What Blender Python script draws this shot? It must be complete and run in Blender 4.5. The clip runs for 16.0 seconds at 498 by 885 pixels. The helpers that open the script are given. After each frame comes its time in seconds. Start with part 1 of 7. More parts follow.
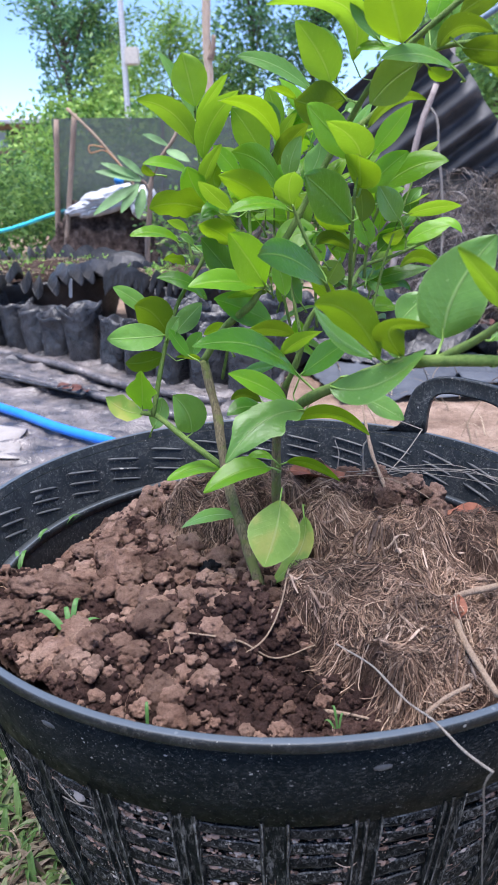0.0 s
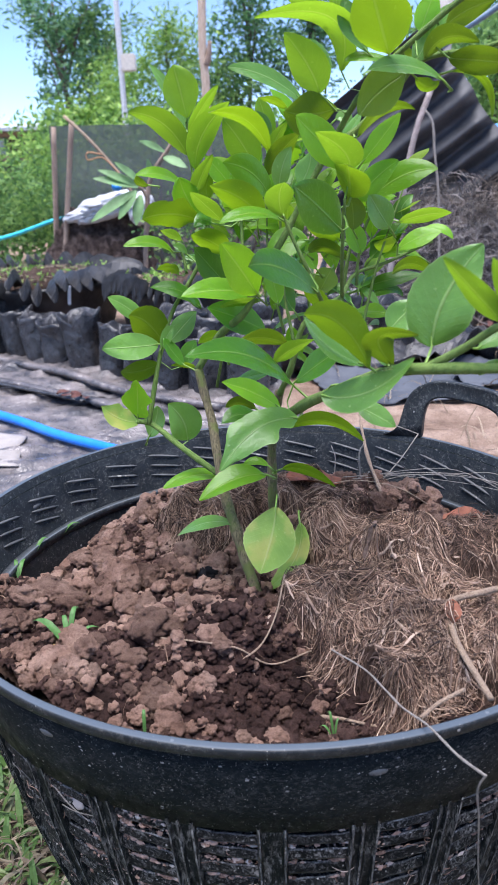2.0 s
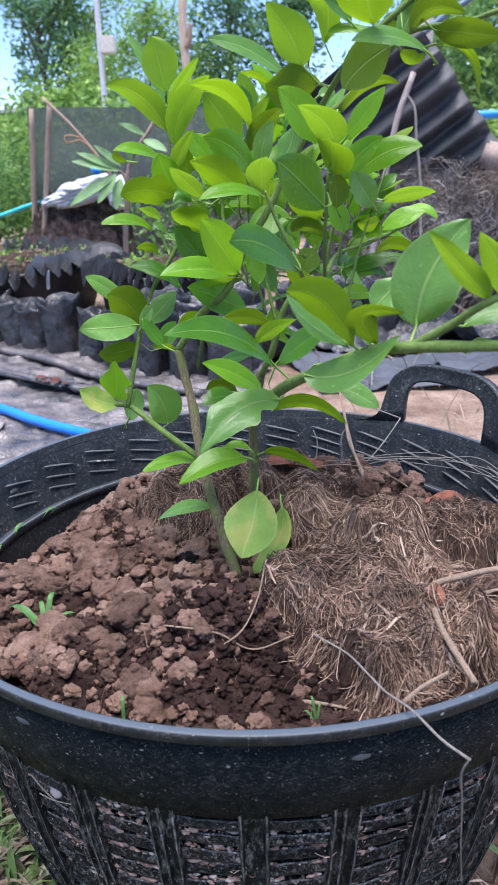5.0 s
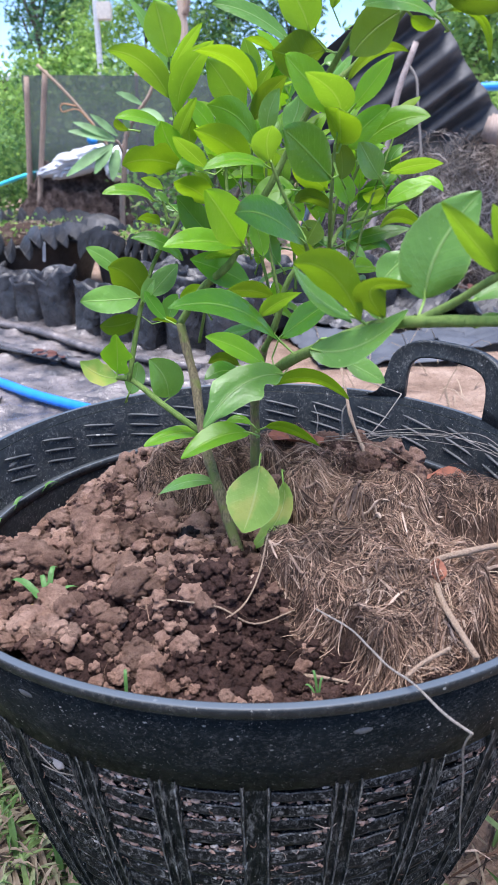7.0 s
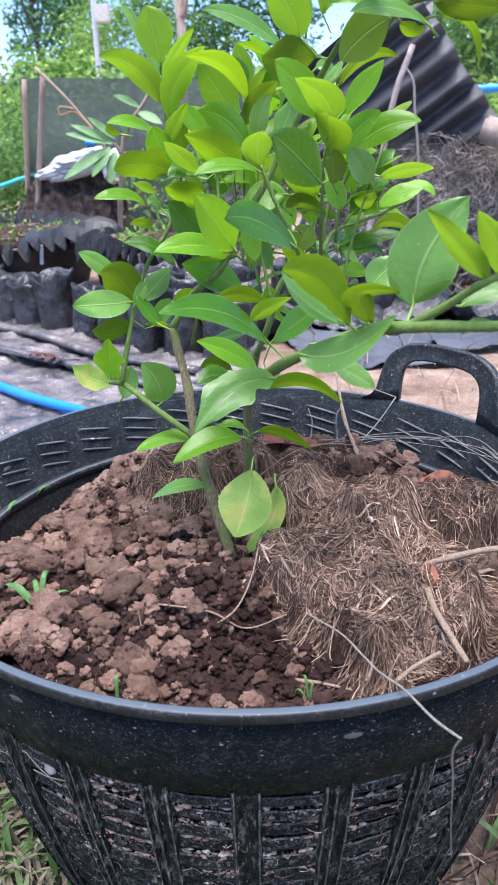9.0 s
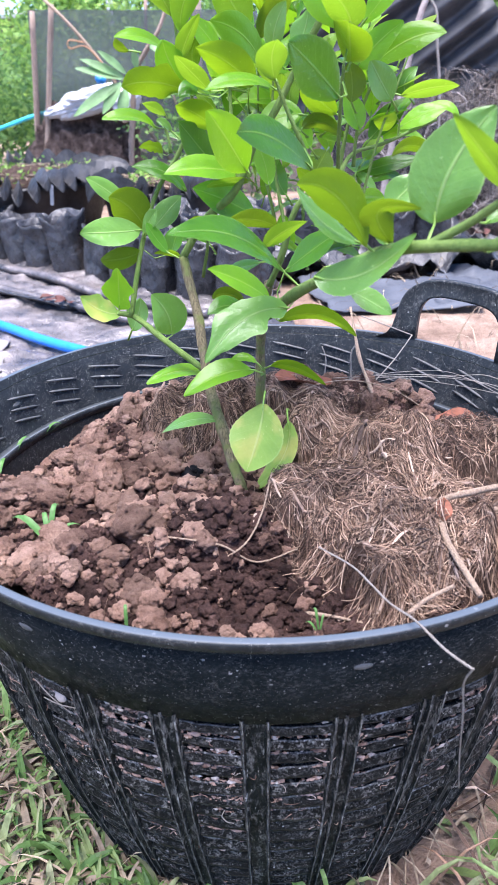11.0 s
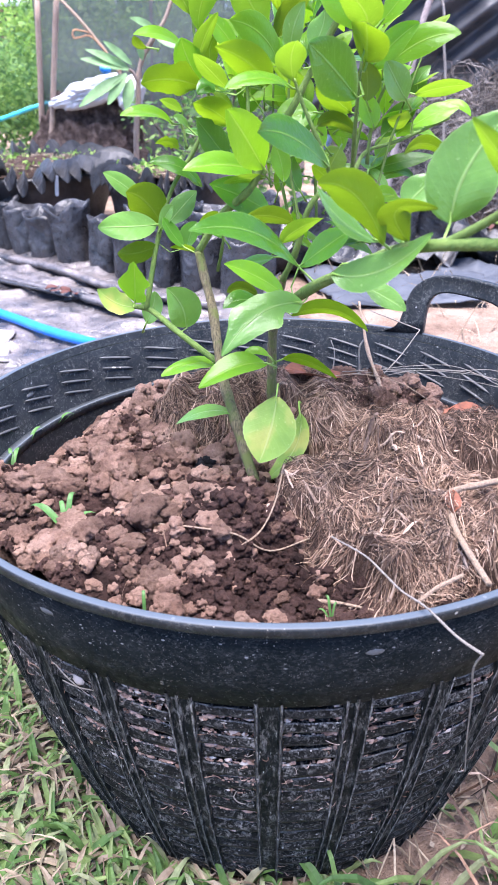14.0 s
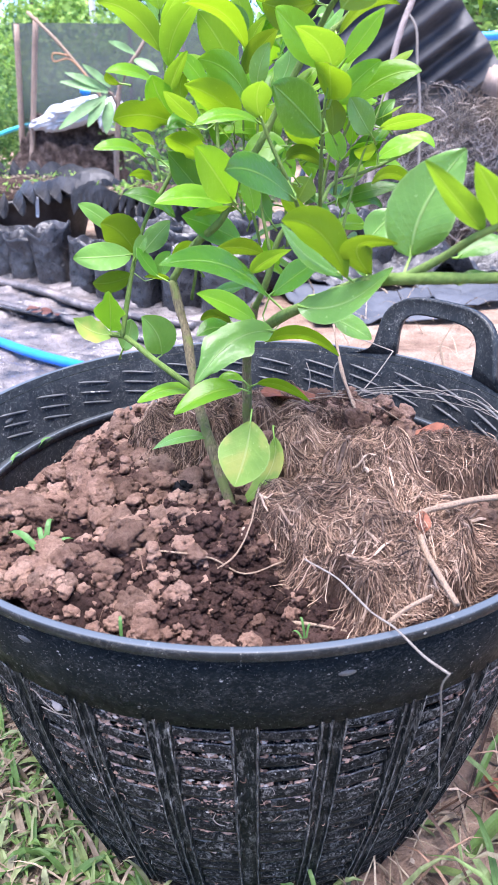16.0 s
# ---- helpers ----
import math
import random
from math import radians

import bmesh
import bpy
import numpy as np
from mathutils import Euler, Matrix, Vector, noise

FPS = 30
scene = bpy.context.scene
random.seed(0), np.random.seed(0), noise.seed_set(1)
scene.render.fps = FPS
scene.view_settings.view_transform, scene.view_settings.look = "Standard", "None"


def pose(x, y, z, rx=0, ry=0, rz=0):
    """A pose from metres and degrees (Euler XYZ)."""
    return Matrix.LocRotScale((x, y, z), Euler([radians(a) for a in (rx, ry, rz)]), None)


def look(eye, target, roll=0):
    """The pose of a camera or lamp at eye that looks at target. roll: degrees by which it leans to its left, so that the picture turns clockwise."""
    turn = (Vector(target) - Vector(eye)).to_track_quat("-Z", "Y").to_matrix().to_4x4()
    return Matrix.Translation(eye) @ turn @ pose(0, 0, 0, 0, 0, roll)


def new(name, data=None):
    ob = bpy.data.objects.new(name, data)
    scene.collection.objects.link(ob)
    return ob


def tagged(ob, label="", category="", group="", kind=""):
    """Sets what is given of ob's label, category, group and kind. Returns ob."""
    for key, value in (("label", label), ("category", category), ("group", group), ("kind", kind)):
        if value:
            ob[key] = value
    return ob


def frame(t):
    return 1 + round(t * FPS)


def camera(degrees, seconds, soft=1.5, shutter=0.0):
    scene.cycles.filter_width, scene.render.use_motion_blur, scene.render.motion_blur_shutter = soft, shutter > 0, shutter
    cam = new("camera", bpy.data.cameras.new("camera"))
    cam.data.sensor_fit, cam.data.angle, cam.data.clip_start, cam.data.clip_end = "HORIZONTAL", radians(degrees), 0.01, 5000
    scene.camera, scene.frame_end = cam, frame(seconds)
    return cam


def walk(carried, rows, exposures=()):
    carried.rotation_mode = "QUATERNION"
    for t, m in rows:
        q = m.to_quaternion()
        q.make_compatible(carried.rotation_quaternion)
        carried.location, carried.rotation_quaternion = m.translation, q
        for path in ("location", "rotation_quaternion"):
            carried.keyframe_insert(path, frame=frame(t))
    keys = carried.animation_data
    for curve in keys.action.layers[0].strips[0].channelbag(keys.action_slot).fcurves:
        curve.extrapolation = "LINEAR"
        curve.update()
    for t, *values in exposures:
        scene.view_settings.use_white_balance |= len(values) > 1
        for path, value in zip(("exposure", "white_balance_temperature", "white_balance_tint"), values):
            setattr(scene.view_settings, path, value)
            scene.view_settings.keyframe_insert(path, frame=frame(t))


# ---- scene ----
cam = camera(36.8, 16.0, 0.6)
cam.data.dof.use_dof, cam.data.dof.focus_distance, cam.data.dof.aperture_fstop = True, 0.66, 24.0
PATH = [
    (0, (-0.022, -0.598, 0.622), (-0.029, 1.285, -0.05), -1.2),
    (0.5, (-0.016, -0.603, 0.629), (-0.025, 1.285, -0.032), -1.7),
    (1, (-0.016, -0.601, 0.627), (-0.026, 1.288, -0.028), -1.9),
    (1.5, (-0.017, -0.599, 0.626), (-0.027, 1.288, -0.036), -2.0),
    (2, (-0.017, -0.601, 0.626), (-0.027, 1.286, -0.037), -1.9),
    (2.5, (-0.018, -0.6, 0.624), (-0.024, 1.286, -0.041), -1.8),
    (3, (-0.016, -0.6, 0.626), (-0.015, 1.286, -0.04), -1.8),
    (3.5, (-0.013, -0.602, 0.628), (-0.005, 1.287, -0.03), -1.9),
    (4, (-0.008, -0.602, 0.63), (0.011, 1.288, -0.025), -2.2),
    (4.5, (-0.011, -0.599, 0.627), (0.02, 1.287, -0.036), -2.2),
    (5, (-0.017, -0.593, 0.619), (0.022, 1.282, -0.076), -1.4),
    (5.2, (-0.019, -0.59, 0.614), (0.022, 1.277, -0.101), -1.1),
    (7.5, (-0.022, -0.59, 0.618), (0.027, 1.261, -0.139), -0.9),
    (8, (-0.02, -0.588, 0.617), (0.022, 1.263, -0.138), -1.1),
    (8.2, (-0.016, -0.59, 0.62), (0.029, 1.264, -0.13), -1.2),
    (10.3, (-0.022, -0.588, 0.609), (0.033, 1.247, -0.183), -0.3),
    (10.5, (-0.023, -0.587, 0.606), (0.019, 1.239, -0.21), -0.3),
    (11, (-0.016, -0.584, 0.604), (-0.002, 1.214, -0.271), -1.0),
    (11.5, (-0.027, -0.591, 0.606), (-0.006, 1.193, -0.296), -1.0),
    (12, (-0.032, -0.597, 0.609), (-0.016, 1.189, -0.291), -0.5),
    (12.5, (-0.022, -0.599, 0.613), (-0.013, 1.193, -0.274), -0.6),
    (13, (-0.024, -0.596, 0.61), (-0.016, 1.198, -0.274), -0.8),
    (13.5, (-0.026, -0.594, 0.609), (-0.015, 1.197, -0.282), -0.7),
    (14, (-0.026, -0.595, 0.609), (-0.012, 1.195, -0.285), -0.5),
    (14.5, (-0.027, -0.596, 0.609), (-0.012, 1.194, -0.284), -0.3),
    (15, (-0.022, -0.596, 0.61), (0.0, 1.195, -0.28), -0.4),
    (15.5, (-0.02, -0.597, 0.615), (0.02, 1.199, -0.265), -0.6),
    (16, (-0.018, -0.602, 0.62), (0.036, 1.204, -0.237), -0.8),
]
EXPOSURES = [(0.0, 1.34, 6100, 17), (5.0, 1.32, 6100, 17), (8.0, 1.56, 6080, 17), (10.5, 1.66, 6080, 17), (11.0, 2.0, 6060, 21), (11.5, 2.19, 6060, 23), (14.5, 2.19, 6060, 23), (16.0, 2.14, 6060, 23)]
walk(cam, [(t, look(eye, target, roll)) for t, eye, target, roll in PATH], EXPOSURES)

# ---- daylight: bright, thinly clouded sky ----
SUN_ELEVATION, SUN_AZIMUTH = radians(80), radians(200)
world = bpy.data.worlds.new("sky")
scene.world = world
world.use_nodes = True
wn = world.node_tree.nodes
wl = world.node_tree.links
sky = wn.new("ShaderNodeTexSky")
sky.sky_type, sky.sun_disc = "NISHITA", False
sky.sun_elevation, sky.sun_rotation = SUN_ELEVATION, SUN_AZIMUTH
sky.dust_density, sky.air_density, sky.ozone_density = 0.0, 0.65, 3.0
wn["Background"].inputs["Strength"].default_value = 0.12
wl.new(sky.outputs["Color"], wn["Background"].inputs["Color"])

sun_data = bpy.data.lights.new("sun", "SUN")
sun_data.energy, sun_data.angle, sun_data.color = 3.9, radians(45), (1.0, 0.96, 0.9)
sun = new("sun", sun_data)
sun_from = Vector((math.sin(SUN_AZIMUTH) * math.cos(SUN_ELEVATION), math.cos(SUN_AZIMUTH) * math.cos(SUN_ELEVATION), math.sin(SUN_ELEVATION)))
sun.matrix_world = look(sun_from * 30, (0, 0, 0))

# ---- materials ----
def nodes_of(name):
    m = bpy.data.materials.new(name)
    m.use_nodes = True
    t = m.node_tree
    return m, t.nodes, t.links, t.nodes["Principled BSDF"]


def noise_tex(n, l, scale, detail=6.0, rough=0.6, src=None, distort=0.0):
    tex = n.new("ShaderNodeTexNoise")
    tex.inputs["Scale"].default_value, tex.inputs["Detail"].default_value = scale, detail
    tex.inputs["Roughness"].default_value, tex.inputs["Distortion"].default_value = rough, distort
    if src is not None:
        l.new(src, tex.inputs["Vector"])
    return tex.outputs["Fac"]


def ramp(n, l, fac, stops):
    r = n.new("ShaderNodeValToRGB")
    e = r.color_ramp.elements
    while len(e) < len(stops):
        e.new(0.5)
    for k, (p, c) in zip(e, stops):
        k.position, k.color = p, (*c, 1) if len(c) == 3 else c
    l.new(fac, r.inputs["Fac"])
    return r.outputs["Color"]


def grey(v):
    return (v, v, v)


def mix(n, l, fac, a, b, blend="MIX"):
    x = n.new("ShaderNodeMix")
    x.data_type, x.blend_type = "RGBA", blend
    for sock, v in ((x.inputs[0], fac), (x.inputs[6], a), (x.inputs[7], b)):
        if hasattr(v, "is_linked"):
            l.new(v, sock)
        elif isinstance(v, (int, float)):
            sock.default_value = v
        else:
            sock.default_value = (*v, 1)
    return x.outputs[2]


def bump(n, l, bsdf, height, strength, distance):
    b = n.new("ShaderNodeBump")
    b.inputs["Strength"].default_value, b.inputs["Distance"].default_value = strength, distance
    l.new(height, b.inputs["Height"])
    l.new(b.outputs["Normal"], bsdf.inputs["Normal"])
    return b


def world_pos(n):
    return n.new("ShaderNodeNewGeometry").outputs["Position"]


def soil_like(name, dark, mid, light, scale, rough=0.95, depth=0.004, rand=0.25):
    """Earth: two scales of grain, damp and dry patches, each clod a little different."""
    m, n, l, p = nodes_of(name)
    pos = world_pos(n)
    big = noise_tex(n, l, scale, 5, 0.6, pos)
    fine = noise_tex(n, l, scale * 14, 8, 0.75, pos)
    c = ramp(n, l, big, [(0.3, dark), (0.5, mid), (0.72, light)])
    f = ramp(n, l, fine, [(0.25, grey(0.45)), (0.5, grey(0.95)), (0.8, grey(1.35))])
    c = mix(n, l, 1.0, c, f, "MULTIPLY")
    if rand:
        rnd = n.new("ShaderNodeObjectInfo").outputs["Random"]
        c = mix(n, l, 1.0, c, ramp(n, l, rnd, [(0, grey(1 - rand)), (1, grey(1 + rand))]), "MULTIPLY")
    l.new(c, p.inputs["Base Color"])
    p.inputs["Roughness"].default_value = rough
    p.inputs["Specular IOR Level"].default_value = 0.15
    add = n.new("ShaderNodeMath")
    add.operation = "ADD"
    l.new(fine, add.inputs[0])
    l.new(noise_tex(n, l, scale * 45, 3, 0.6, pos), add.inputs[1])
    bump(n, l, p, add.outputs[0], 0.9, depth)
    return m


def islands(name, stops, rough=0.8, sheen=0.0, through_light=0.0, grain=400, clumps=0):
    """Dry stalks, blades and small leaves: every piece has a colour of its own."""
    m, n, l, p = nodes_of(name)
    g = n.new("ShaderNodeNewGeometry")
    c = ramp(n, l, g.outputs["Random Per Island"], stops)
    f = noise_tex(n, l, grain, 4, 0.6, g.outputs["Position"])
    c = mix(n, l, 1.0, c, ramp(n, l, f, [(0.3, grey(0.65)), (0.7, grey(1.2))]), "MULTIPLY")
    if clumps:
        c = mix(n, l, 1.0, c, ramp(n, l, noise_tex(n, l, clumps, 3, 0.6, g.outputs["Position"]), [(0.3, grey(0.5)), (0.5, grey(0.95)), (0.7, grey(1.3))]), "MULTIPLY")
    l.new(c, p.inputs["Base Color"])
    p.inputs["Roughness"].default_value = rough
    p.inputs["Specular IOR Level"].default_value = 0.3
    if through_light:
        tr = n.new("ShaderNodeBsdfTranslucent")
        l.new(c, tr.inputs["Color"])
        ms = n.new("ShaderNodeMixShader")
        ms.inputs[0].default_value = through_light
        l.new(p.outputs[0], ms.inputs[1])
        l.new(tr.outputs[0], ms.inputs[2])
        l.new(ms.outputs[0], n["Material Output"].inputs["Surface"])
    return m


def speckles(n, l, src, scale, share):
    """Scattered small dots of uneven size: 1 inside a dot, 0 elsewhere."""
    v = n.new("ShaderNodeTexVoronoi")
    v.inputs["Scale"].default_value = scale
    l.new(src, v.inputs["Vector"])
    sep = n.new("ShaderNodeSeparateColor")
    l.new(v.outputs["Color"], sep.inputs[0])
    out = []
    for op, x, y in (("GREATER_THAN", sep.outputs[0], 1.0 - share), ("MULTIPLY", sep.outputs[1], 0.33), ("LESS_THAN", v.outputs["Distance"], None), ("MULTIPLY", None, None)):
        k = n.new("ShaderNodeMath")
        k.operation = op
        l.new(x if x is not None else out[0], k.inputs[0])
        if y is not None:
            k.inputs[1].default_value = y
        else:
            l.new(out[1] if op == "LESS_THAN" else out[2], k.inputs[1])
        out.append(k.outputs[0])
    return out[-1]


def plastic(name, base, rough, dust, speck=0.0, dust_scale=9.0, wrinkle=0.0, wrinkle_scale=20, spec=0.5, speck_scale=260, streak=None, grime=0.0, dusty_top_sheen=None):
    """Sun-worn sheet or moulded plastic: dust film, light specks, fine scratches, and where asked a painted sky sheen
    on upward faces.
    """
    m, n, l, p = nodes_of(name)
    pos = world_pos(n)
    d = noise_tex(n, l, dust_scale, 7, 0.7, pos)
    c = ramp(n, l, d, [(0.38, base), (0.75, dust)])
    if speck:
        src = pos
        if streak:
            mp = n.new("ShaderNodeMapping")
            mp.inputs["Scale"].default_value = streak
            l.new(pos, mp.inputs["Vector"])
            src = mp.outputs[0]
        area = ramp(n, l, noise_tex(n, l, 26, 4, 0.65, pos), [(0.36, grey(0.12)), (0.62, grey(1))])
        for scale, share in ((speck_scale, 0.3 * speck), (speck_scale * 0.36, 0.16 * speck)):
            dots = speckles(n, l, src, scale, share)
            k = n.new("ShaderNodeMath")
            k.operation = "MULTIPLY"
            l.new(dots, k.inputs[0])
            l.new(area, k.inputs[1])
            c = mix(n, l, k.outputs[0], c, (0.34, 0.335, 0.32))
    if grime:
        g = noise_tex(n, l, 330, 8, 0.78, src if speck else pos, 0.8)
        k = n.new("ShaderNodeMath")
        k.operation = "MULTIPLY"
        l.new(ramp(n, l, g, [(0.5, grey(0)), (0.6, grey(grime))]), k.inputs[0])
        l.new(ramp(n, l, noise_tex(n, l, 55, 5, 0.7, pos), [(0.38, grey(0.1)), (0.62, grey(1))]), k.inputs[1])
        c = mix(n, l, k.outputs[0], c, (0.36, 0.35, 0.335))
    # paler, bluish colour on upward faces imitates the sky's reflection, over a dust film
    if dusty_top_sheen:
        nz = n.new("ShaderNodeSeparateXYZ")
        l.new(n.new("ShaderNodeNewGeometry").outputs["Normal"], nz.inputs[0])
        c = mix(n, l, ramp(n, l, nz.outputs[2], [(0.75, grey(0)), (0.97, grey(0.85))]), c, dusty_top_sheen)
    l.new(c, p.inputs["Base Color"])
    r = ramp(n, l, noise_tex(n, l, dust_scale * 5, 5, 0.7, pos), [(0.3, grey(max(rough - 0.12, 0.05))), (0.7, grey(min(rough + 0.2, 1)))])
    l.new(r, p.inputs["Roughness"])
    p.inputs["Specular IOR Level"].default_value = spec
    h = noise_tex(n, l, wrinkle_scale if wrinkle else 500, 5, 0.6, pos, 1.2 if wrinkle else 0.0)
    bump(n, l, p, h, 0.6 if wrinkle else 0.25, wrinkle if wrinkle else 0.0006)
    return m


def bark(name, a, b, scale, stretch=6.0, green=None):
    m, n, l, p = nodes_of(name)
    pos = world_pos(n)
    mp = n.new("ShaderNodeMapping")
    mp.inputs["Scale"].default_value = (stretch, stretch, 1.0)
    l.new(pos, mp.inputs["Vector"])
    g = noise_tex(n, l, scale, 8, 0.7, mp.outputs[0])
    c = ramp(n, l, g, [(0.3, a), (0.7, b)])
    if green:
        c = mix(n, l, ramp(n, l, noise_tex(n, l, scale * 0.8, 3, 0.5, pos), [(0.45, grey(0)), (0.6, grey(1))]), c, green)
    l.new(c, p.inputs["Base Color"])
    p.inputs["Roughness"].default_value = 0.85
    bump(n, l, p, g, 0.9, 0.004 if scale < 60 else 0.003)
    return m


def leaf_material(name, top, vein, through_col, amount=0.45, rough=0.36, blotch=None):
    """Citrus leaf: pale midrib and side veins along its own length, waxy face, light shining through."""
    m, n, l, p = nodes_of(name)
    uv = n.new("ShaderNodeUVMap").outputs[0]
    sep = n.new("ShaderNodeSeparateXYZ")
    l.new(uv, sep.inputs[0])

    def math_node(op, a, b=0.0, c=None):
        k = n.new("ShaderNodeMath")
        k.operation = op
        for i, v in enumerate((a, b) if c is None else (a, b, c)):
            if hasattr(v, "is_linked"):
                l.new(v, k.inputs[i])
            else:
                k.inputs[i].default_value = v
        return k.outputs[0]
    across = math_node("ABSOLUTE", math_node("SUBTRACT", sep.outputs[1], 0.5))
    rib = ramp(n, l, across, [(0.0, grey(1)), (0.012, grey(0.9)), (0.03, grey(0))])
    side = math_node("FRACT", math_node("MULTIPLY", math_node("SUBTRACT", sep.outputs[0], math_node("MULTIPLY", across, 0.55)), 9.0))
    side = ramp(n, l, side, [(0.0, grey(0.09)), (0.06, grey(0.05)), (0.16, grey(0)), (0.88, grey(0)), (1.0, grey(0.09))])
    veins = math_node("MAXIMUM", rib, side)
    rnd = n.new("ShaderNodeObjectInfo").outputs["Random"]
    pos = world_pos(n)
    c = mix(n, l, 1.0, top, ramp(n, l, rnd, [(0, (0.75, 0.78, 0.7)), (1, (1.25, 1.18, 1.2))]), "MULTIPLY")
    c = mix(n, l, 1.0, c, ramp(n, l, noise_tex(n, l, 70, 5, 0.6, pos), [(0.3, (0.8, 0.85, 0.8)), (0.7, (1.15, 1.1, 1.1))]), "MULTIPLY")
    if blotch:
        c = mix(n, l, ramp(n, l, noise_tex(n, l, 45, 3, 0.5, pos), [(0.5, grey(0)), (0.62, grey(0.8))]), c, blotch)
    spots = ramp(n, l, noise_tex(n, l, 420, 1, 0.4, pos), [(0.72, grey(0)), (0.78, grey(0.5))])
    c = mix(n, l, spots, c, vein)
    margin = ramp(n, l, across, [(0.468, grey(0)), (0.485, grey(0.6))])
    c = mix(n, l, math_node("MULTIPLY", math_node("MAXIMUM", veins, margin), 0.5), c, vein)
    l.new(c, p.inputs["Base Color"])
    p.inputs["Roughness"].default_value = rough
    p.inputs["Specular IOR Level"].default_value = 0.45
    bump(n, l, p, math_node("ADD", math_node("MULTIPLY", veins, -0.6), noise_tex(n, l, 90, 4, 0.6, pos)), 0.5, 0.0022)
    tr = n.new("ShaderNodeBsdfTranslucent")
    tc = mix(n, l, math_node("MULTIPLY", veins, 0.35), through_col, vein)
    tc = mix(n, l, 1.0, tc, ramp(n, l, rnd, [(0, grey(0.8)), (1, grey(1.15))]), "MULTIPLY")
    l.new(tc, tr.inputs["Color"])
    ms = n.new("ShaderNodeMixShader")
    ms.inputs[0].default_value = amount
    l.new(p.outputs[0], ms.inputs[1])
    l.new(tr.outputs[0], ms.inputs[2])
    l.new(ms.outputs[0], n["Material Output"].inputs["Surface"])
    return m


def plain(name, col, rough=0.6, scale=40, vary=0.2, metal=0.0):
    m, n, l, p = nodes_of(name)
    f = noise_tex(n, l, scale, 6, 0.65, world_pos(n))
    c = mix(n, l, 1.0, col, ramp(n, l, f, [(0.3, grey(1 - vary)), (0.7, grey(1 + vary))]), "MULTIPLY")
    l.new(c, p.inputs["Base Color"])
    p.inputs["Roughness"].default_value, p.inputs["Metallic"].default_value = rough, metal
    return m


M_BASKET = plastic("basket_plastic", (0.004, 0.0066, 0.0076), 0.45, (0.011, 0.014, 0.015), 0.8, 20, spec=0.05, speck_scale=760, streak=(1.0, 1.0, 1.8), grime=0.13)
M_RIM = plastic("basket_rim", (0.007, 0.0095, 0.0115), 0.4, (0.018, 0.022, 0.025), 0.3, 40, spec=0.25, speck_scale=760, grime=0.14, dusty_top_sheen=(0.075, 0.095, 0.12))
M_INSIDE = plastic("basket_inside", (0.009, 0.0125, 0.016), 0.42, (0.03, 0.036, 0.042), 0.6, 24, spec=0.3, speck_scale=640, grime=0.3)
M_LEDGE = plastic("basket_ledge", (0.02, 0.025, 0.03), 0.42, (0.05, 0.058, 0.065), 0.4, 40, spec=0.3, speck_scale=760, grime=0.2, dusty_top_sheen=(0.11, 0.13, 0.155))
M_LOUVRE = plastic("dusty_louvre", (0.045, 0.05, 0.055), 0.5, (0.13, 0.135, 0.14), 0.4, 60)
M_BASKET_WORN = plastic("basket_plastic_worn", (0.003, 0.0037, 0.004), 0.5, (0.012, 0.0125, 0.013), 0.6, 40, speck_scale=1000, spec=0.08, grime=0.5)
M_RIB = plastic("basket_rib", (0.003, 0.0048, 0.0058), 0.45, (0.012, 0.0145, 0.016), 0.4, 40, speck_scale=900, spec=0.06, streak=(1.0, 1.0, 0.2), grime=0.5)
M_SCUFF = plastic("scuffed_edge", (0.006, 0.007, 0.008), 0.6, (0.15, 0.15, 0.147), 0.4, 150, speck_scale=700, spec=0.2, streak=(1.0, 1.0, 0.3), grime=1.1)
M_SOIL = soil_like("potting_soil", (0.024, 0.013, 0.011), (0.07, 0.039, 0.033), (0.17, 0.1, 0.084), 34, depth=0.005)
M_CLOD = soil_like("clay_clod", (0.13, 0.075, 0.056), (0.27, 0.168, 0.128), (0.42, 0.285, 0.225), 30, depth=0.006, rand=0.4)
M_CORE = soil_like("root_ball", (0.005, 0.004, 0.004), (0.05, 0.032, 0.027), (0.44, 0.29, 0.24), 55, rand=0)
M_MULCH = soil_like("matted_mulch", (0.022, 0.013, 0.01), (0.07, 0.044, 0.033), (0.15, 0.098, 0.075), 26)
M_STRAW = islands("straw", [(0.0, (0.035, 0.02, 0.014)), (0.3, (0.12, 0.07, 0.048)), (0.6, (0.27, 0.172, 0.12)), (0.88, (0.42, 0.29, 0.21)), (0.97, (0.58, 0.44, 0.34)), (1.0, (0.25, 0.14, 0.09))], 0.75, clumps=22)
M_GREYSTRAW = islands("weathered_straw", [(0.0, (0.1, 0.068, 0.054)), (0.5, (0.25, 0.172, 0.132)), (1.0, (0.46, 0.35, 0.275))], 0.85, clumps=22)
M_DARKSTRAW = islands("rotted_fibre", [(0.0, (0.02, 0.013, 0.01)), (0.5, (0.075, 0.046, 0.034)), (1.0, (0.2, 0.13, 0.095))], 0.85, clumps=22)
M_VINE = islands("dry_vine", [(0.0, (0.09, 0.075, 0.066)), (0.5, (0.27, 0.23, 0.205)), (1.0, (0.5, 0.45, 0.41))], 0.85, clumps=9)
M_TWIG = bark("dry_twig", (0.19, 0.125, 0.085), (0.44, 0.33, 0.24), 160, 5.0)
M_GREYTWIG = bark("grey_twig", (0.16, 0.14, 0.12), (0.36, 0.33, 0.3), 120)
M_DEADLEAF = islands("dead_leaf", [(0.0, (0.17, 0.055, 0.032)), (1.0, (0.26, 0.1, 0.058))], 0.6, 0, 0.15, 160)
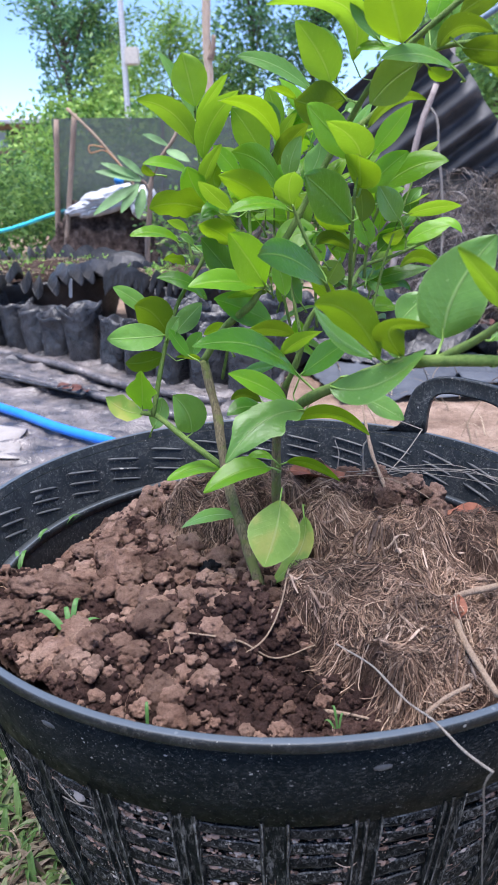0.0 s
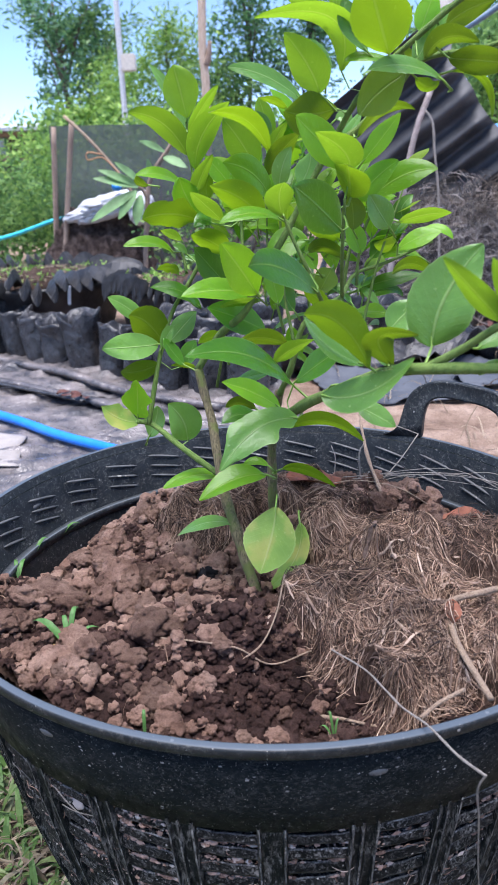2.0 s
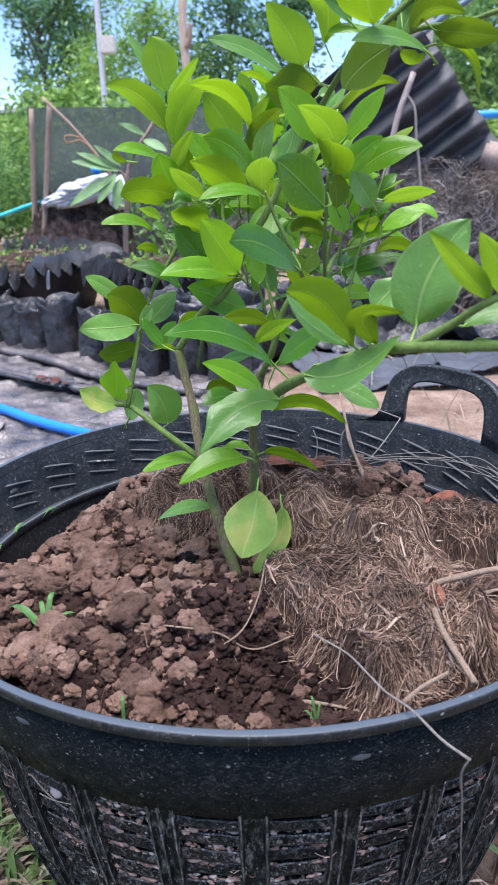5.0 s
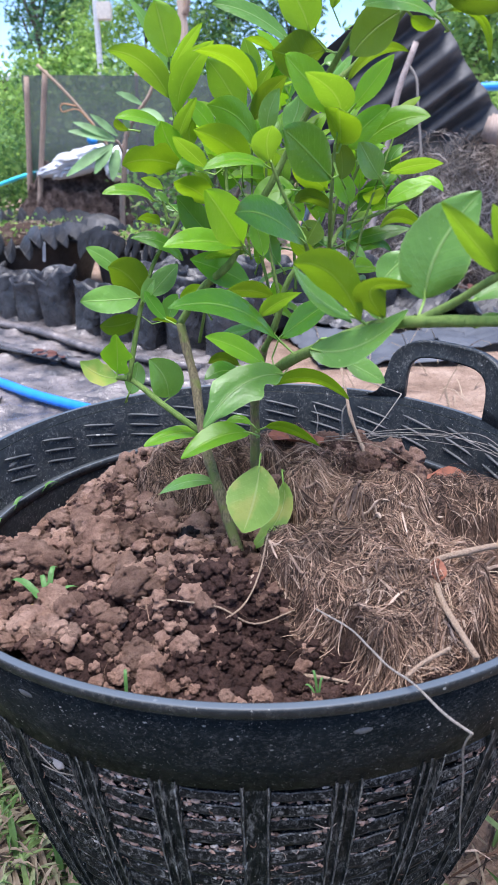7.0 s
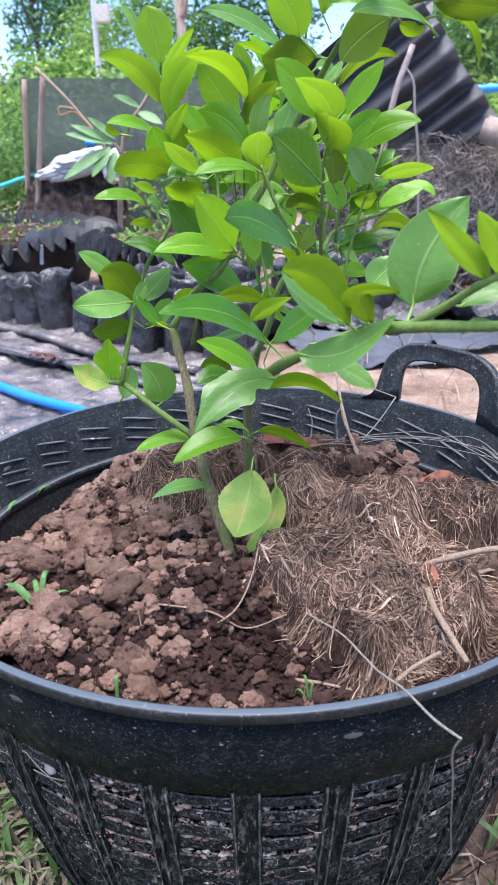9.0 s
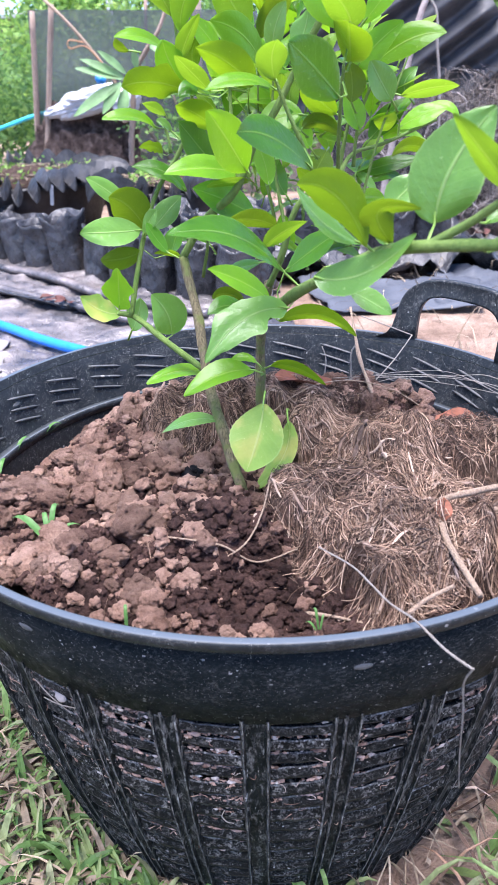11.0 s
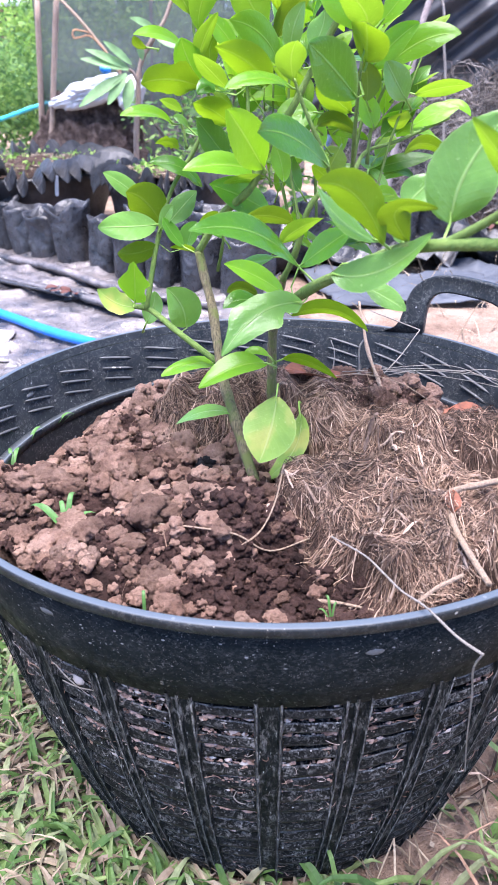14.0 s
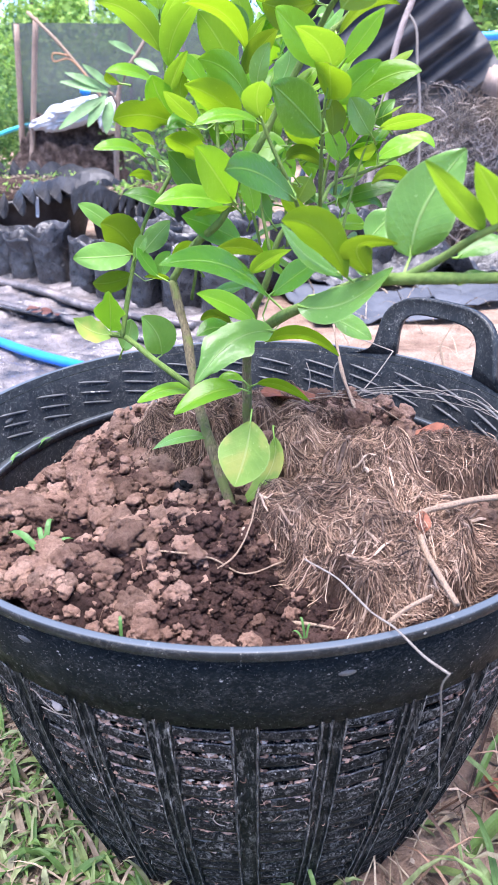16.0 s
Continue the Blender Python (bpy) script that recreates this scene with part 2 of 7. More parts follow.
M_GRASS = islands("grass", [(0.0, (0.05, 0.11, 0.03)), (0.3, (0.11, 0.2, 0.055)), (0.5, (0.18, 0.25, 0.09)), (0.7, (0.24, 0.26, 0.15)), (0.85, (0.21, 0.16, 0.115)), (1.0, (0.34, 0.28, 0.2))], 0.55, 0, 0.25, 120)
M_WEED = islands("weed_leaf", [(0.0, (0.06, 0.17, 0.04)), (1.0, (0.15, 0.3, 0.1))], 0.45, 0, 0.3, 200)
M_DRYGRASS = islands("dry_grass", [(0.0, (0.1, 0.075, 0.055)), (0.5, (0.24, 0.185, 0.13)), (1.0, (0.42, 0.34, 0.25))], 0.8, 0, 0.1)
M_LEAF = dict(
    m=leaf_material("leaf_mature", (0.11, 0.29, 0.014), (0.36, 0.52, 0.1), (0.33, 0.64, 0.014), 0.44, 0.33),
    # yellow-green of undersides, brightened in the base colour as if backlit
    y=leaf_material("leaf_backlit", (0.16, 0.31, 0.02), (0.38, 0.52, 0.1), (0.28, 0.49, 0.02), 0.5, 0.38),
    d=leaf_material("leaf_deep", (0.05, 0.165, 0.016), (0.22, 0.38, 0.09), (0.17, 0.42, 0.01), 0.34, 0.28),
    p=leaf_material("leaf_waxy", (0.105, 0.245, 0.055), (0.34, 0.48, 0.18), (0.24, 0.47, 0.035), 0.32, 0.3),
    o=leaf_material("leaf_olive_dark", (0.085, 0.155, 0.01), (0.2, 0.3, 0.05), (0.18, 0.3, 0.008), 0.46, 0.44),
    v=leaf_material("leaf_olive", (0.125, 0.23, 0.01), (0.28, 0.42, 0.06), (0.26, 0.44, 0.008), 0.5, 0.44),
    l=leaf_material("leaf_yellowing", (0.24, 0.4, 0.08), (0.5, 0.58, 0.22), (0.36, 0.55, 0.07), 0.38, 0.45, (0.42, 0.42, 0.11)),
)
M_STALK = plain("leaf_stalk", (0.17, 0.3, 0.05), 0.5)
M_STEM = bark("green_stem", (0.07, 0.14, 0.022), (0.15, 0.23, 0.05), 70, 3.0)
M_TRUNK = bark("citrus_bark", (0.03, 0.026, 0.014), (0.3, 0.25, 0.14), 90, 9.0, (0.15, 0.18, 0.05))
M_GROUND = soil_like("bare_clay", (0.16, 0.105, 0.078), (0.3, 0.212, 0.163), (0.43, 0.325, 0.26), 9, depth=0.006, rand=0)
M_TARP = plastic("ground_sheet", (0.035, 0.036, 0.042), 0.3, (0.27, 0.235, 0.225), 0, 9, 0.03, 14, 0.7)
M_SHEETGREY = plastic("grey_sheet", (0.055, 0.063, 0.08), 0.6, (0.1, 0.11, 0.13), 0, 5, 0.004, 5, 0.2)
M_BAGWHITE = plastic("thin_white_plastic", (0.42, 0.44, 0.47), 0.4, (0.56, 0.57, 0.6), 0, 6, 0.004, 7, 0.5)
M_WHITESHEET = plastic("white_sheet", (0.24, 0.215, 0.2), 0.5, (0.36, 0.335, 0.315), 0, 8, 0.01, 14, 0.5)
M_BAG = plastic("nursery_bag", (0.008, 0.009, 0.011), 0.3, (0.085, 0.085, 0.092), 0, 16, 0.02, 22, 0.6)
M_TYRE = plastic("tyre_rubber", (0.01, 0.011, 0.013), 0.5, (0.06, 0.061, 0.066), 0, 14)
M_HOSE = plastic("blue_hose", (0.008, 0.17, 0.72), 0.35, (0.03, 0.24, 0.75), 0, 12)
M_CYAN = plain("cyan_hose", (0.05, 0.5, 0.62), 0.4)
M_BLUE = plain("blue_plastic", (0.02, 0.25, 0.7), 0.4)
M_IRON = plastic("black_roofing", (0.03, 0.032, 0.037), 0.55, (0.07, 0.073, 0.08), 0, 5, spec=0.45)
M_POLE = plain("painted_pole", (0.55, 0.57, 0.6), 0.5)
M_BOX = plain("meter_box", (0.6, 0.56, 0.5), 0.6)
M_STAKE = bark("weathered_stake", (0.16, 0.11, 0.085), (0.36, 0.27, 0.21), 25)
M_PALEBARK = bark("pale_bark", (0.38, 0.28, 0.2), (0.66, 0.53, 0.42), 18)
M_DARKBARK = bark("dark_bark", (0.05, 0.04, 0.03), (0.14, 0.11, 0.09), 14)
M_FOLIAGE = islands("foliage", [(0.0, (0.06, 0.14, 0.05)), (0.5, (0.14, 0.28, 0.08)), (1.0, (0.26, 0.42, 0.12))], 0.6, 0, 0.45, 6)
M_FOLIAGE_DARK = islands("foliage_dark", [(0.0, (0.045, 0.12, 0.06)), (0.6, (0.1, 0.24, 0.1)), (1.0, (0.2, 0.36, 0.13))], 0.5, 0, 0.3, 6)
M_FOLIAGE_LIGHT = islands("foliage_light", [(0.0, (0.1, 0.22, 0.05)), (0.5, (0.22, 0.4, 0.08)), (1.0, (0.38, 0.55, 0.13))], 0.55, 0, 0.4, 6)
M_SAPLING = islands("sapling_leaf", [(0.0, (0.14, 0.28, 0.1)), (1.0, (0.24, 0.39, 0.18))], 0.45, 0, 0.3, 20)
M_HOUSE = plain("grey_timber", (0.12, 0.115, 0.11), 0.8, 4)
M_ROOF = plain("tin_roof", (0.5, 0.53, 0.57), 0.4, 3)
M_GLASS = plain("window_glass", (0.3, 0.38, 0.42), 0.1, 2)


def net_material(name, lo, hi, col):
    """Woven shade net: fine dark threads with open holes between them."""
    m, n, l, p = nodes_of(name)
    p.inputs["Base Color"].default_value = (*col, 1)
    p.inputs["Roughness"].default_value = 0.7
    wave = n.new("ShaderNodeTexNoise")
    wave.inputs["Scale"].default_value = 900
    tr = n.new("ShaderNodeBsdfTransparent")
    ms = n.new("ShaderNodeMixShader")
    l.new(ramp(n, l, wave.outputs["Fac"], [(0.4, grey(lo)), (0.6, grey(hi))]), ms.inputs[0])
    l.new(tr.outputs[0], ms.inputs[1])
    l.new(p.outputs[0], ms.inputs[2])
    l.new(ms.outputs[0], n["Material Output"].inputs["Surface"])
    return m


M_NET = net_material("shade_net", 0.66, 0.97, (0.06, 0.07, 0.075))
M_NETTING = net_material("black_netting", 0.0, 0.18, (0.06, 0.064, 0.07))

# ---- builders ----
RNG = random.Random(7)
NR = np.random.RandomState(11)


def mesh_of(name, bm, material, smooth=True):
    me = bpy.data.meshes.new(name)
    bm.to_mesh(me)
    bm.free()
    if material:
        me.materials.append(material)
    for p in me.polygons:
        p.use_smooth = smooth
    return me


def raw_mesh(name, verts, faces, material, smooth=False):
    me = bpy.data.meshes.new(name)
    me.from_pydata([tuple(v) for v in verts], [], [tuple(f) for f in faces])
    me.materials.append(material)
    if smooth:
        for p in me.polygons:
            p.use_smooth = True
    me.update()
    return me


def part(name, data, parent, label="", kind=""):
    ob = new(name, data)
    ob.parent = parent
    return tagged(ob, label, "", "", kind)


def thing(name, data, label, category, group="", kind="", at=(0, 0, 0)):
    ob = new(name, data)
    ob.location = at
    return tagged(ob, label, category, group, kind)


def revolve(profile, segs=128, a0=0.0, a1=2 * math.pi, closed_profile=True):
    """A ring of quads from a profile of (radius, height)."""
    bm = bmesh.new()
    full = abs(a1 - a0 - 2 * math.pi) < 1e-6
    n = segs if full else segs + 1
    rings = []
    for i in range(n):
        a = a0 + (a1 - a0) * i / segs
        rings.append([bm.verts.new((r * math.cos(a), r * math.sin(a), z)) for r, z in profile])
    k = len(profile)
    for i in range(segs):
        A, B = rings[i], rings[(i + 1) % n]
        for j in range(k if closed_profile else k - 1):
            bm.faces.new((A[j], B[j], B[(j + 1) % k], A[(j + 1) % k]))
    if not full and closed_profile:
        bm.faces.new(rings[0][::-1])
        bm.faces.new(rings[-1])
    bmesh.ops.recalc_face_normals(bm, faces=bm.faces)
    return bm


def smooth_line(points, steps):
    """Points along a Catmull-Rom line through the given ones."""
    p = [Vector(q) for q in points]
    p = [p[0] * 2 - p[1], *p, p[-1] * 2 - p[-2]]
    out = []
    for i in range(1, len(p) - 2):
        for s in range(steps):
            t = s / steps
            a, b, c, d = p[i - 1:i + 3]
            out.append(0.5 * (2 * b + (c - a) * t + (2 * a - 5 * b + 4 * c - d) * t * t + (3 * b - a - 3 * c + d) * t ** 3))
    out.append(p[-2])
    return out


def tube(points, r0, r1, sides=8, steps=5, knots=0.0, flat=1.0):
    """A tapered, slightly knotty tube along a line."""
    line = smooth_line(points, steps)
    bm = bmesh.new()
    rings = []
    up = Vector((0.31, 0.17, 0.93))
    for i, q in enumerate(line):
        d = (line[min(i + 1, len(line) - 1)] - line[max(i - 1, 0)]).normalized()
        s = d.cross(up)
        s = (s if s.length > 0.05 else d.cross(Vector((1, 0, 0)))).normalized()
        u = s.cross(d)
        t = i / (len(line) - 1)
        r = (r0 + (r1 - r0) * t) * (1 + knots * (noise.noise(q * 90) + 0.5 * noise.noise(q * 23)))
        rings.append([bm.verts.new(q + (s * math.cos(a) + u * flat * math.sin(a)) * r) for a in [2 * math.pi * k / sides for k in range(sides)]])
    for A, B in zip(rings, rings[1:]):
        for k in range(sides):
            bm.faces.new((A[k], A[(k + 1) % sides], B[(k + 1) % sides], B[k]))
    bm.faces.new(rings[0][::-1])
    bm.faces.new(rings[-1])
    bmesh.ops.recalc_face_normals(bm, faces=bm.faces)
    return bm


def ribbons(lines, width, thick=0.35, material=None, name="strands"):
    """Many flat, curved strands with a triangular section, in one mesh. lines: arrays of as many points each; width: one value or one each."""
    P = np.asarray(lines, dtype=float)
    count, n = P.shape[:2]
    k = np.arange(count)
    d = np.gradient(P, axis=1)
    d /= np.linalg.norm(d, axis=2)[..., None] + 1e-9
    ref = np.stack((np.sin(k * 2.4), np.cos(k * 1.7), np.full(count, 0.9)), 1)[:, None, :]
    s = np.cross(d, np.broadcast_to(ref, d.shape))
    s /= np.linalg.norm(s, axis=2)[..., None] + 1e-9
    u = np.cross(s, d)
    taper = np.sqrt(np.clip(1 - (np.linspace(-1, 1, n) * 0.93) ** 4, 0.02, 1))[None, :, None] * np.broadcast_to(np.asarray(width, dtype=float), (count,))[:, None, None] * 0.5
    verts = np.stack((P + s * taper, P + u * taper * thick * 2, P - s * taper), 1).reshape(-1, 3)
    base, step = (k * 3 * n)[:, None, None], np.arange(n - 1)[None, :, None]
    near, far = np.array((0, 1, n + 1, n)), np.array((n, n + 1, 2 * n + 1, 2 * n))
    faces = np.concatenate((base + step + near, base + step + far), 1).reshape(-1, 4)
    return raw_mesh(name, verts.tolist(), faces.tolist(), material)


def lump(size, seed, material, name, squash=0.75, rough=0.3, detail=2):
    """An irregular, crumbly lump with its base at z = 0."""
    bm = bmesh.new()
    bmesh.ops.create_icosphere(bm, subdivisions=detail, radius=1.0)
    for v in bm.verts:
        q = v.co + Vector((seed * 3.1, seed * 1.7, seed * 0.9))
        k = 1 + rough * noise.noise(q * 1.3) + rough * 0.7 * (0.3 - abs(noise.noise(q * 2.6))) + rough * 0.5 * noise.noise(q * 5.5) + rough * 0.3 * noise.noise(q * 11.0)
        v.co = Vector((v.co.x * k, v.co.y * k * 0.9, v.co.z * k * squash)) * size
    low = min(v.co.z for v in bm.verts)
    for v in bm.verts:
        v.co.z -= low * 0.6
    return mesh_of(name, bm, material)


def box(sx, sy, sz, bevel=0.0, at=(0, 0, 0)):
    bm = bmesh.new()
    bmesh.ops.create_cube(bm, size=1.0)
    bmesh.ops.transform(bm, matrix=Matrix.Translation(at) @ Matrix.Diagonal((sx, sy, sz, 1)), verts=bm.verts)
    if bevel:
        bmesh.ops.bevel(bm, geom=bm.edges, offset=bevel, segments=2, affect="EDGES")
    return bm


def empty(name, label, category, group="", kind="", at=(0, 0, 0)):
    return thing(name, None, label, category, group, kind, at)

# ---- ground ----
def ground_z(x, y):
    d = math.hypot(x, y)
    lift = 0.012 * noise.noise(Vector((x * 1.7, y * 1.7, 0))) + 0.006 * noise.noise(Vector((x * 7, y * 7, 3)))
    return lift * min(1.0, max(0.0, (d - 0.22) * 4)) - 0.002


def build_ground():
    bm = bmesh.new()
    radii = [0.0] + [0.12 * 1.045 ** i for i in range(120)] + [60, 120, 300, 900, 2500]
    segs = 96
    centre = bm.verts.new((0, 0, 0))
    last = None
    for r in radii[1:]:
        ring = []
        for i in range(segs):
            a = 2 * math.pi * i / segs
            x, y = r * math.cos(a), r * math.sin(a)
            ring.append(bm.verts.new((x, y, ground_z(x, y) if r < 30 else 0.0)))
        for i in range(segs):
            j = (i + 1) % segs
            bm.faces.new((centre, ring[i], ring[j]) if last is None else (last[i], ring[i], ring[j], last[j]))
        last = ring
    thing("ground", mesh_of("ground", bm, M_GROUND), "bare reddish clay ground with dry litter", "ground", kind="structure")


build_ground()


def blades(count, area, length, width, material, name, lean=0.9, seed=1, keep=None):
    """Grass blades bending over from their roots, in one mesh."""
    rs = np.random.RandomState(seed)
    x0, x1, y0, y1 = area
    verts, faces = [], []
    made = 0
    while made < count:
        x, y = rs.uniform(x0, x1), rs.uniform(y0, y1)
        if math.hypot(x, y) < 0.2 or (keep and not keep(x, y, rs)):
            count -= 0.25
            continue
        made += 1
        L, w = rs.uniform(*length), rs.uniform(*width)
        a, k = rs.uniform(0, 2 * math.pi), rs.uniform(0.35, 1.0) * lean
        d = Vector((math.cos(a), math.sin(a), 0))
        s = Vector((-d.y, d.x, rs.uniform(-0.3, 0.3))) * w * 0.5
        base = Vector((x, y, ground_z(x, y) - 0.002))
        b = len(verts)
        for i in range(5):
            t = i / 4
            up = math.sin(t * math.pi * (0.5 + 0.4 * k)) * (1.05 - k)
            q = base + d * (L * t * (0.25 + 0.75 * k)) + Vector((0, 0, L * up * 0.8 + 0.004))
            f = (1 - t ** 2.2) * (0.6 + 0.4 * min(1, t * 4))
            verts += [tuple(q - s * f), tuple(q + Vector((0, 0, -0.12 * w))), tuple(q + s * f)]
        for i in range(4):
            p = b + 3 * i
            faces += [(p, p + 1, p + 4, p + 3), (p + 1, p + 2, p + 5, p + 4)]
    return raw_mesh(name, verts, faces, material)


def left_side(x, y, rs):
    edge = noise.noise(Vector((x * 3, y * 3, 1))) * 0.25 + rs.rand() * 0.25
    return (x < -0.02 + 0.1 * rs.rand() or y < -0.16) and y < 0.62 - edge and x > -1.05 + edge * 1.5


def front_side(x, y, rs):
    return math.hypot(x / 1.2, (y + 0.9) / 0.9) < 0.75 + 0.35 * noise.noise(Vector((x * 3, y * 3, 4))) + 0.25 * rs.rand()


thing("grass", blades(17000, (-1.1, 0.05, -0.45, 0.72), (0.018, 0.07), (0.003, 0.0085), M_GRASS, "grass", 0.95, 3, left_side),
      "low dusty green grass with brown dead blades round the basket", "grass", kind="stuff")
thing("dry_grass", blades(5200, (-0.8, 0.6, -0.42, 0.8), (0.02, 0.1), (0.001, 0.003), M_DRYGRASS, "dry_grass", 1.0, 4),
      "dead straw-coloured grass lying on the clay", "grass", kind="stuff")
# out-of-view grass added so the basket wall reflects something darker than clay
thing("grass", blades(5000, (-1.4, 1.2, -1.9, -0.3), (0.03, 0.09), (0.004, 0.009), M_GRASS, "unseen_grass", 0.9, 13, front_side),
      "unseen low grass in front of the basket, added to darken its reflections", "grass", kind="stuff")
thing("grass", blades(90, (0.02, 0.3, -0.34, -0.08), (0.06, 0.15), (0.005, 0.011), M_GRASS, "grass_tufts", 0.85, 8),
      "broad green grass blades beside the basket", "grass", kind="stuff")
thing("dry_grass", blades(130, (0.08, 0.5, -0.3, 0.3), (0.08, 0.22), (0.002, 0.0045), M_STRAW, "straw_stalks", 1.0, 18),
      "long pale straw stalks on the clay beside the basket", "litter", kind="stuff")
thing("grass", blades(900, (-2.6, -1.15, 3.2, 5.5), (0.1, 0.32), (0.006, 0.014), M_WEED, "grass_far", 0.5, 9),
      "tall bright green grass beyond the planters", "grass", kind="stuff")
thing("dry_grass", blades(500, (0.2, 1.6, 0.9, 2.6), (0.05, 0.2), (0.002, 0.005), M_DRYGRASS, "straw_litter", 1.0, 12),
      "dry straw scattered over the bare clay path", "litter", kind="stuff")


def dead_leaf(L, seed, material):
    """A curled dry leaf with a folded midrib."""
    bm = bmesh.new()
    rows = []
    for i in range(9):
        t = i / 8
        w = 0.27 * L * math.sin(math.pi * min(1, t * 0.98 + 0.01)) ** 0.9
        z = 0.1 * L * math.sin(t * 3 + seed) + 0.02 * L
        rows.append([bm.verts.new(((t - 0.5) * L, v * w, z + abs(v) * w * 0.35 + 0.05 * L * math.sin(6 * t + 3 * v + seed))) for v in (-1, -0.5, 0, 0.5, 1)])
    for A, B in zip(rows, rows[1:]):
        for k in range(4):
            bm.faces.new((A[k], A[k + 1], B[k + 1], B[k]))
    return mesh_of("dead_leaf", bm, material)


DEAD = [dead_leaf(0.07, s, M_DEADLEAF) for s in range(3)]
for i, (x, y, a) in enumerate(((0.27, 0.04, 20), (0.3, 0.1, 80), (0.33, 0.02, 140), (0.29, -0.03, 200), (0.36, 0.09, 260), (0.24, -0.12, 300), (0.31, 0.06, 330))):
    ob = thing("dead_leaf", DEAD[i % 3], "curled reddish-brown dead leaf on the clay", "leaf", "dead leaves on the ground")
    ob.matrix_world = pose(x, y, 0.008, RNG.uniform(-12, 12), RNG.uniform(-12, 12), a)


def litter(count, area, seed):
    """Flat scraps of dead leaf and stalk on the ground."""
    rs = np.random.RandomState(seed)
    verts, faces = [], []
    while len(faces) < count:
        x, y = rs.uniform(area[0], area[1]), rs.uniform(area[2], area[3])
        if math.hypot(x, y) < 0.2:
            continue
        a, L, w = rs.uniform(0, 6.28), rs.uniform(0.006, 0.03), rs.uniform(0.002, 0.007)
        d, s = np.array((math.cos(a), math.sin(a), rs.uniform(-0.15, 0.15))), np.array((-math.sin(a), math.cos(a), rs.uniform(-0.3, 0.3)))
        c = np.array((x, y, ground_z(x, y) + 0.003 + 0.006 * rs.rand()))
        b = len(verts)
        verts += [tuple(c - d * L / 2), tuple(c + s * w / 2), tuple(c + d * L / 2), tuple(c - s * w / 2)]
        faces.append((b, b + 1, b + 2, b + 3))
    return raw_mesh("litter", verts, faces, islands("ground_litter", [(0.0, (0.03, 0.022, 0.016)), (0.5, (0.1, 0.075, 0.055)), (0.85, (0.2, 0.15, 0.11)), (1.0, (0.3, 0.25, 0.2))], 0.9))


thing("litter", litter(9000, (-0.8, 0.0, -0.42, 0.5), 51), "dark brown leaf litter under the grass", "litter", kind="stuff")
thing("litter", litter(900, (0.0, 0.6, -0.42, 0.6), 52), "scraps of dead leaf on the clay", "litter", kind="stuff")

# ---- the basket ----
RIBS = 30
RIB0 = radians(-92.8)


def wall_r(z):
    """Outer radius of the slatted wall: nearly straight taper with a slight belly."""
    t = z / 0.268
    return 0.198 + 0.0655 * t + 0.006 * math.sin(math.pi * t)


basket = empty("grow_basket", "round black plastic basket planter, dusty, standing on the grass", "planter")
# solid band with its inner step
part("band", mesh_of("band", revolve([(0.26, 0.2665), (0.2652, 0.2665), (0.2682, 0.285), (0.2756, 0.332), (0.2732, 0.332), (0.2668, 0.2815), (0.2665, 0.276), (0.2612, 0.27)], 160), M_BASKET), basket)
# rolled rim
lip = [(0.2746, 0.331), (0.2751, 0.3386), (0.2757, 0.3398), (0.2766, 0.34), (0.28, 0.34), (0.2811, 0.3396), (0.2816, 0.3384), (0.2811, 0.3338), (0.2806, 0.333), (0.2792, 0.3326), (0.275, 0.3325)]
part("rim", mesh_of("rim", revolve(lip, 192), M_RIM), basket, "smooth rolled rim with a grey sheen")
# inside: the lining of the band, a ledge with a pale worn edge and painted sheen, and the wall under it
part("lining", mesh_of("lining", revolve([(0.275, 0.3392), (0.2612, 0.2802)], 160, closed_profile=False), M_INSIDE), basket, "dusty inner face of the band")
part("ledge", mesh_of("ledge", revolve([(0.2622, 0.2805), (0.2545, 0.2805), (0.2535, 0.2818), (0.252, 0.282), (0.2512, 0.281), (0.2512, 0.2735), (0.2622, 0.273)], 160), M_LEDGE), basket, "pale worn edge of the inner step with a painted sheen")
part("inner_wall", mesh_of("inner_wall", revolve([(0.2525, 0.277), (0.2495, 0.22)], 160, closed_profile=False), M_INSIDE), basket)
# foot ring
part("base_ring", mesh_of("base_ring", revolve([(0.19, 0.0), (0.1985, 0.0), (0.2015, 0.016), (0.193, 0.016)], 128), M_BASKET_WORN), basket)
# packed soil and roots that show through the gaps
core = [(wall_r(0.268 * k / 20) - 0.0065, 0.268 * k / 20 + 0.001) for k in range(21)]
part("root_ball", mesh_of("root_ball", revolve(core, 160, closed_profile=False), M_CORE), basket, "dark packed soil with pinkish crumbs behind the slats")


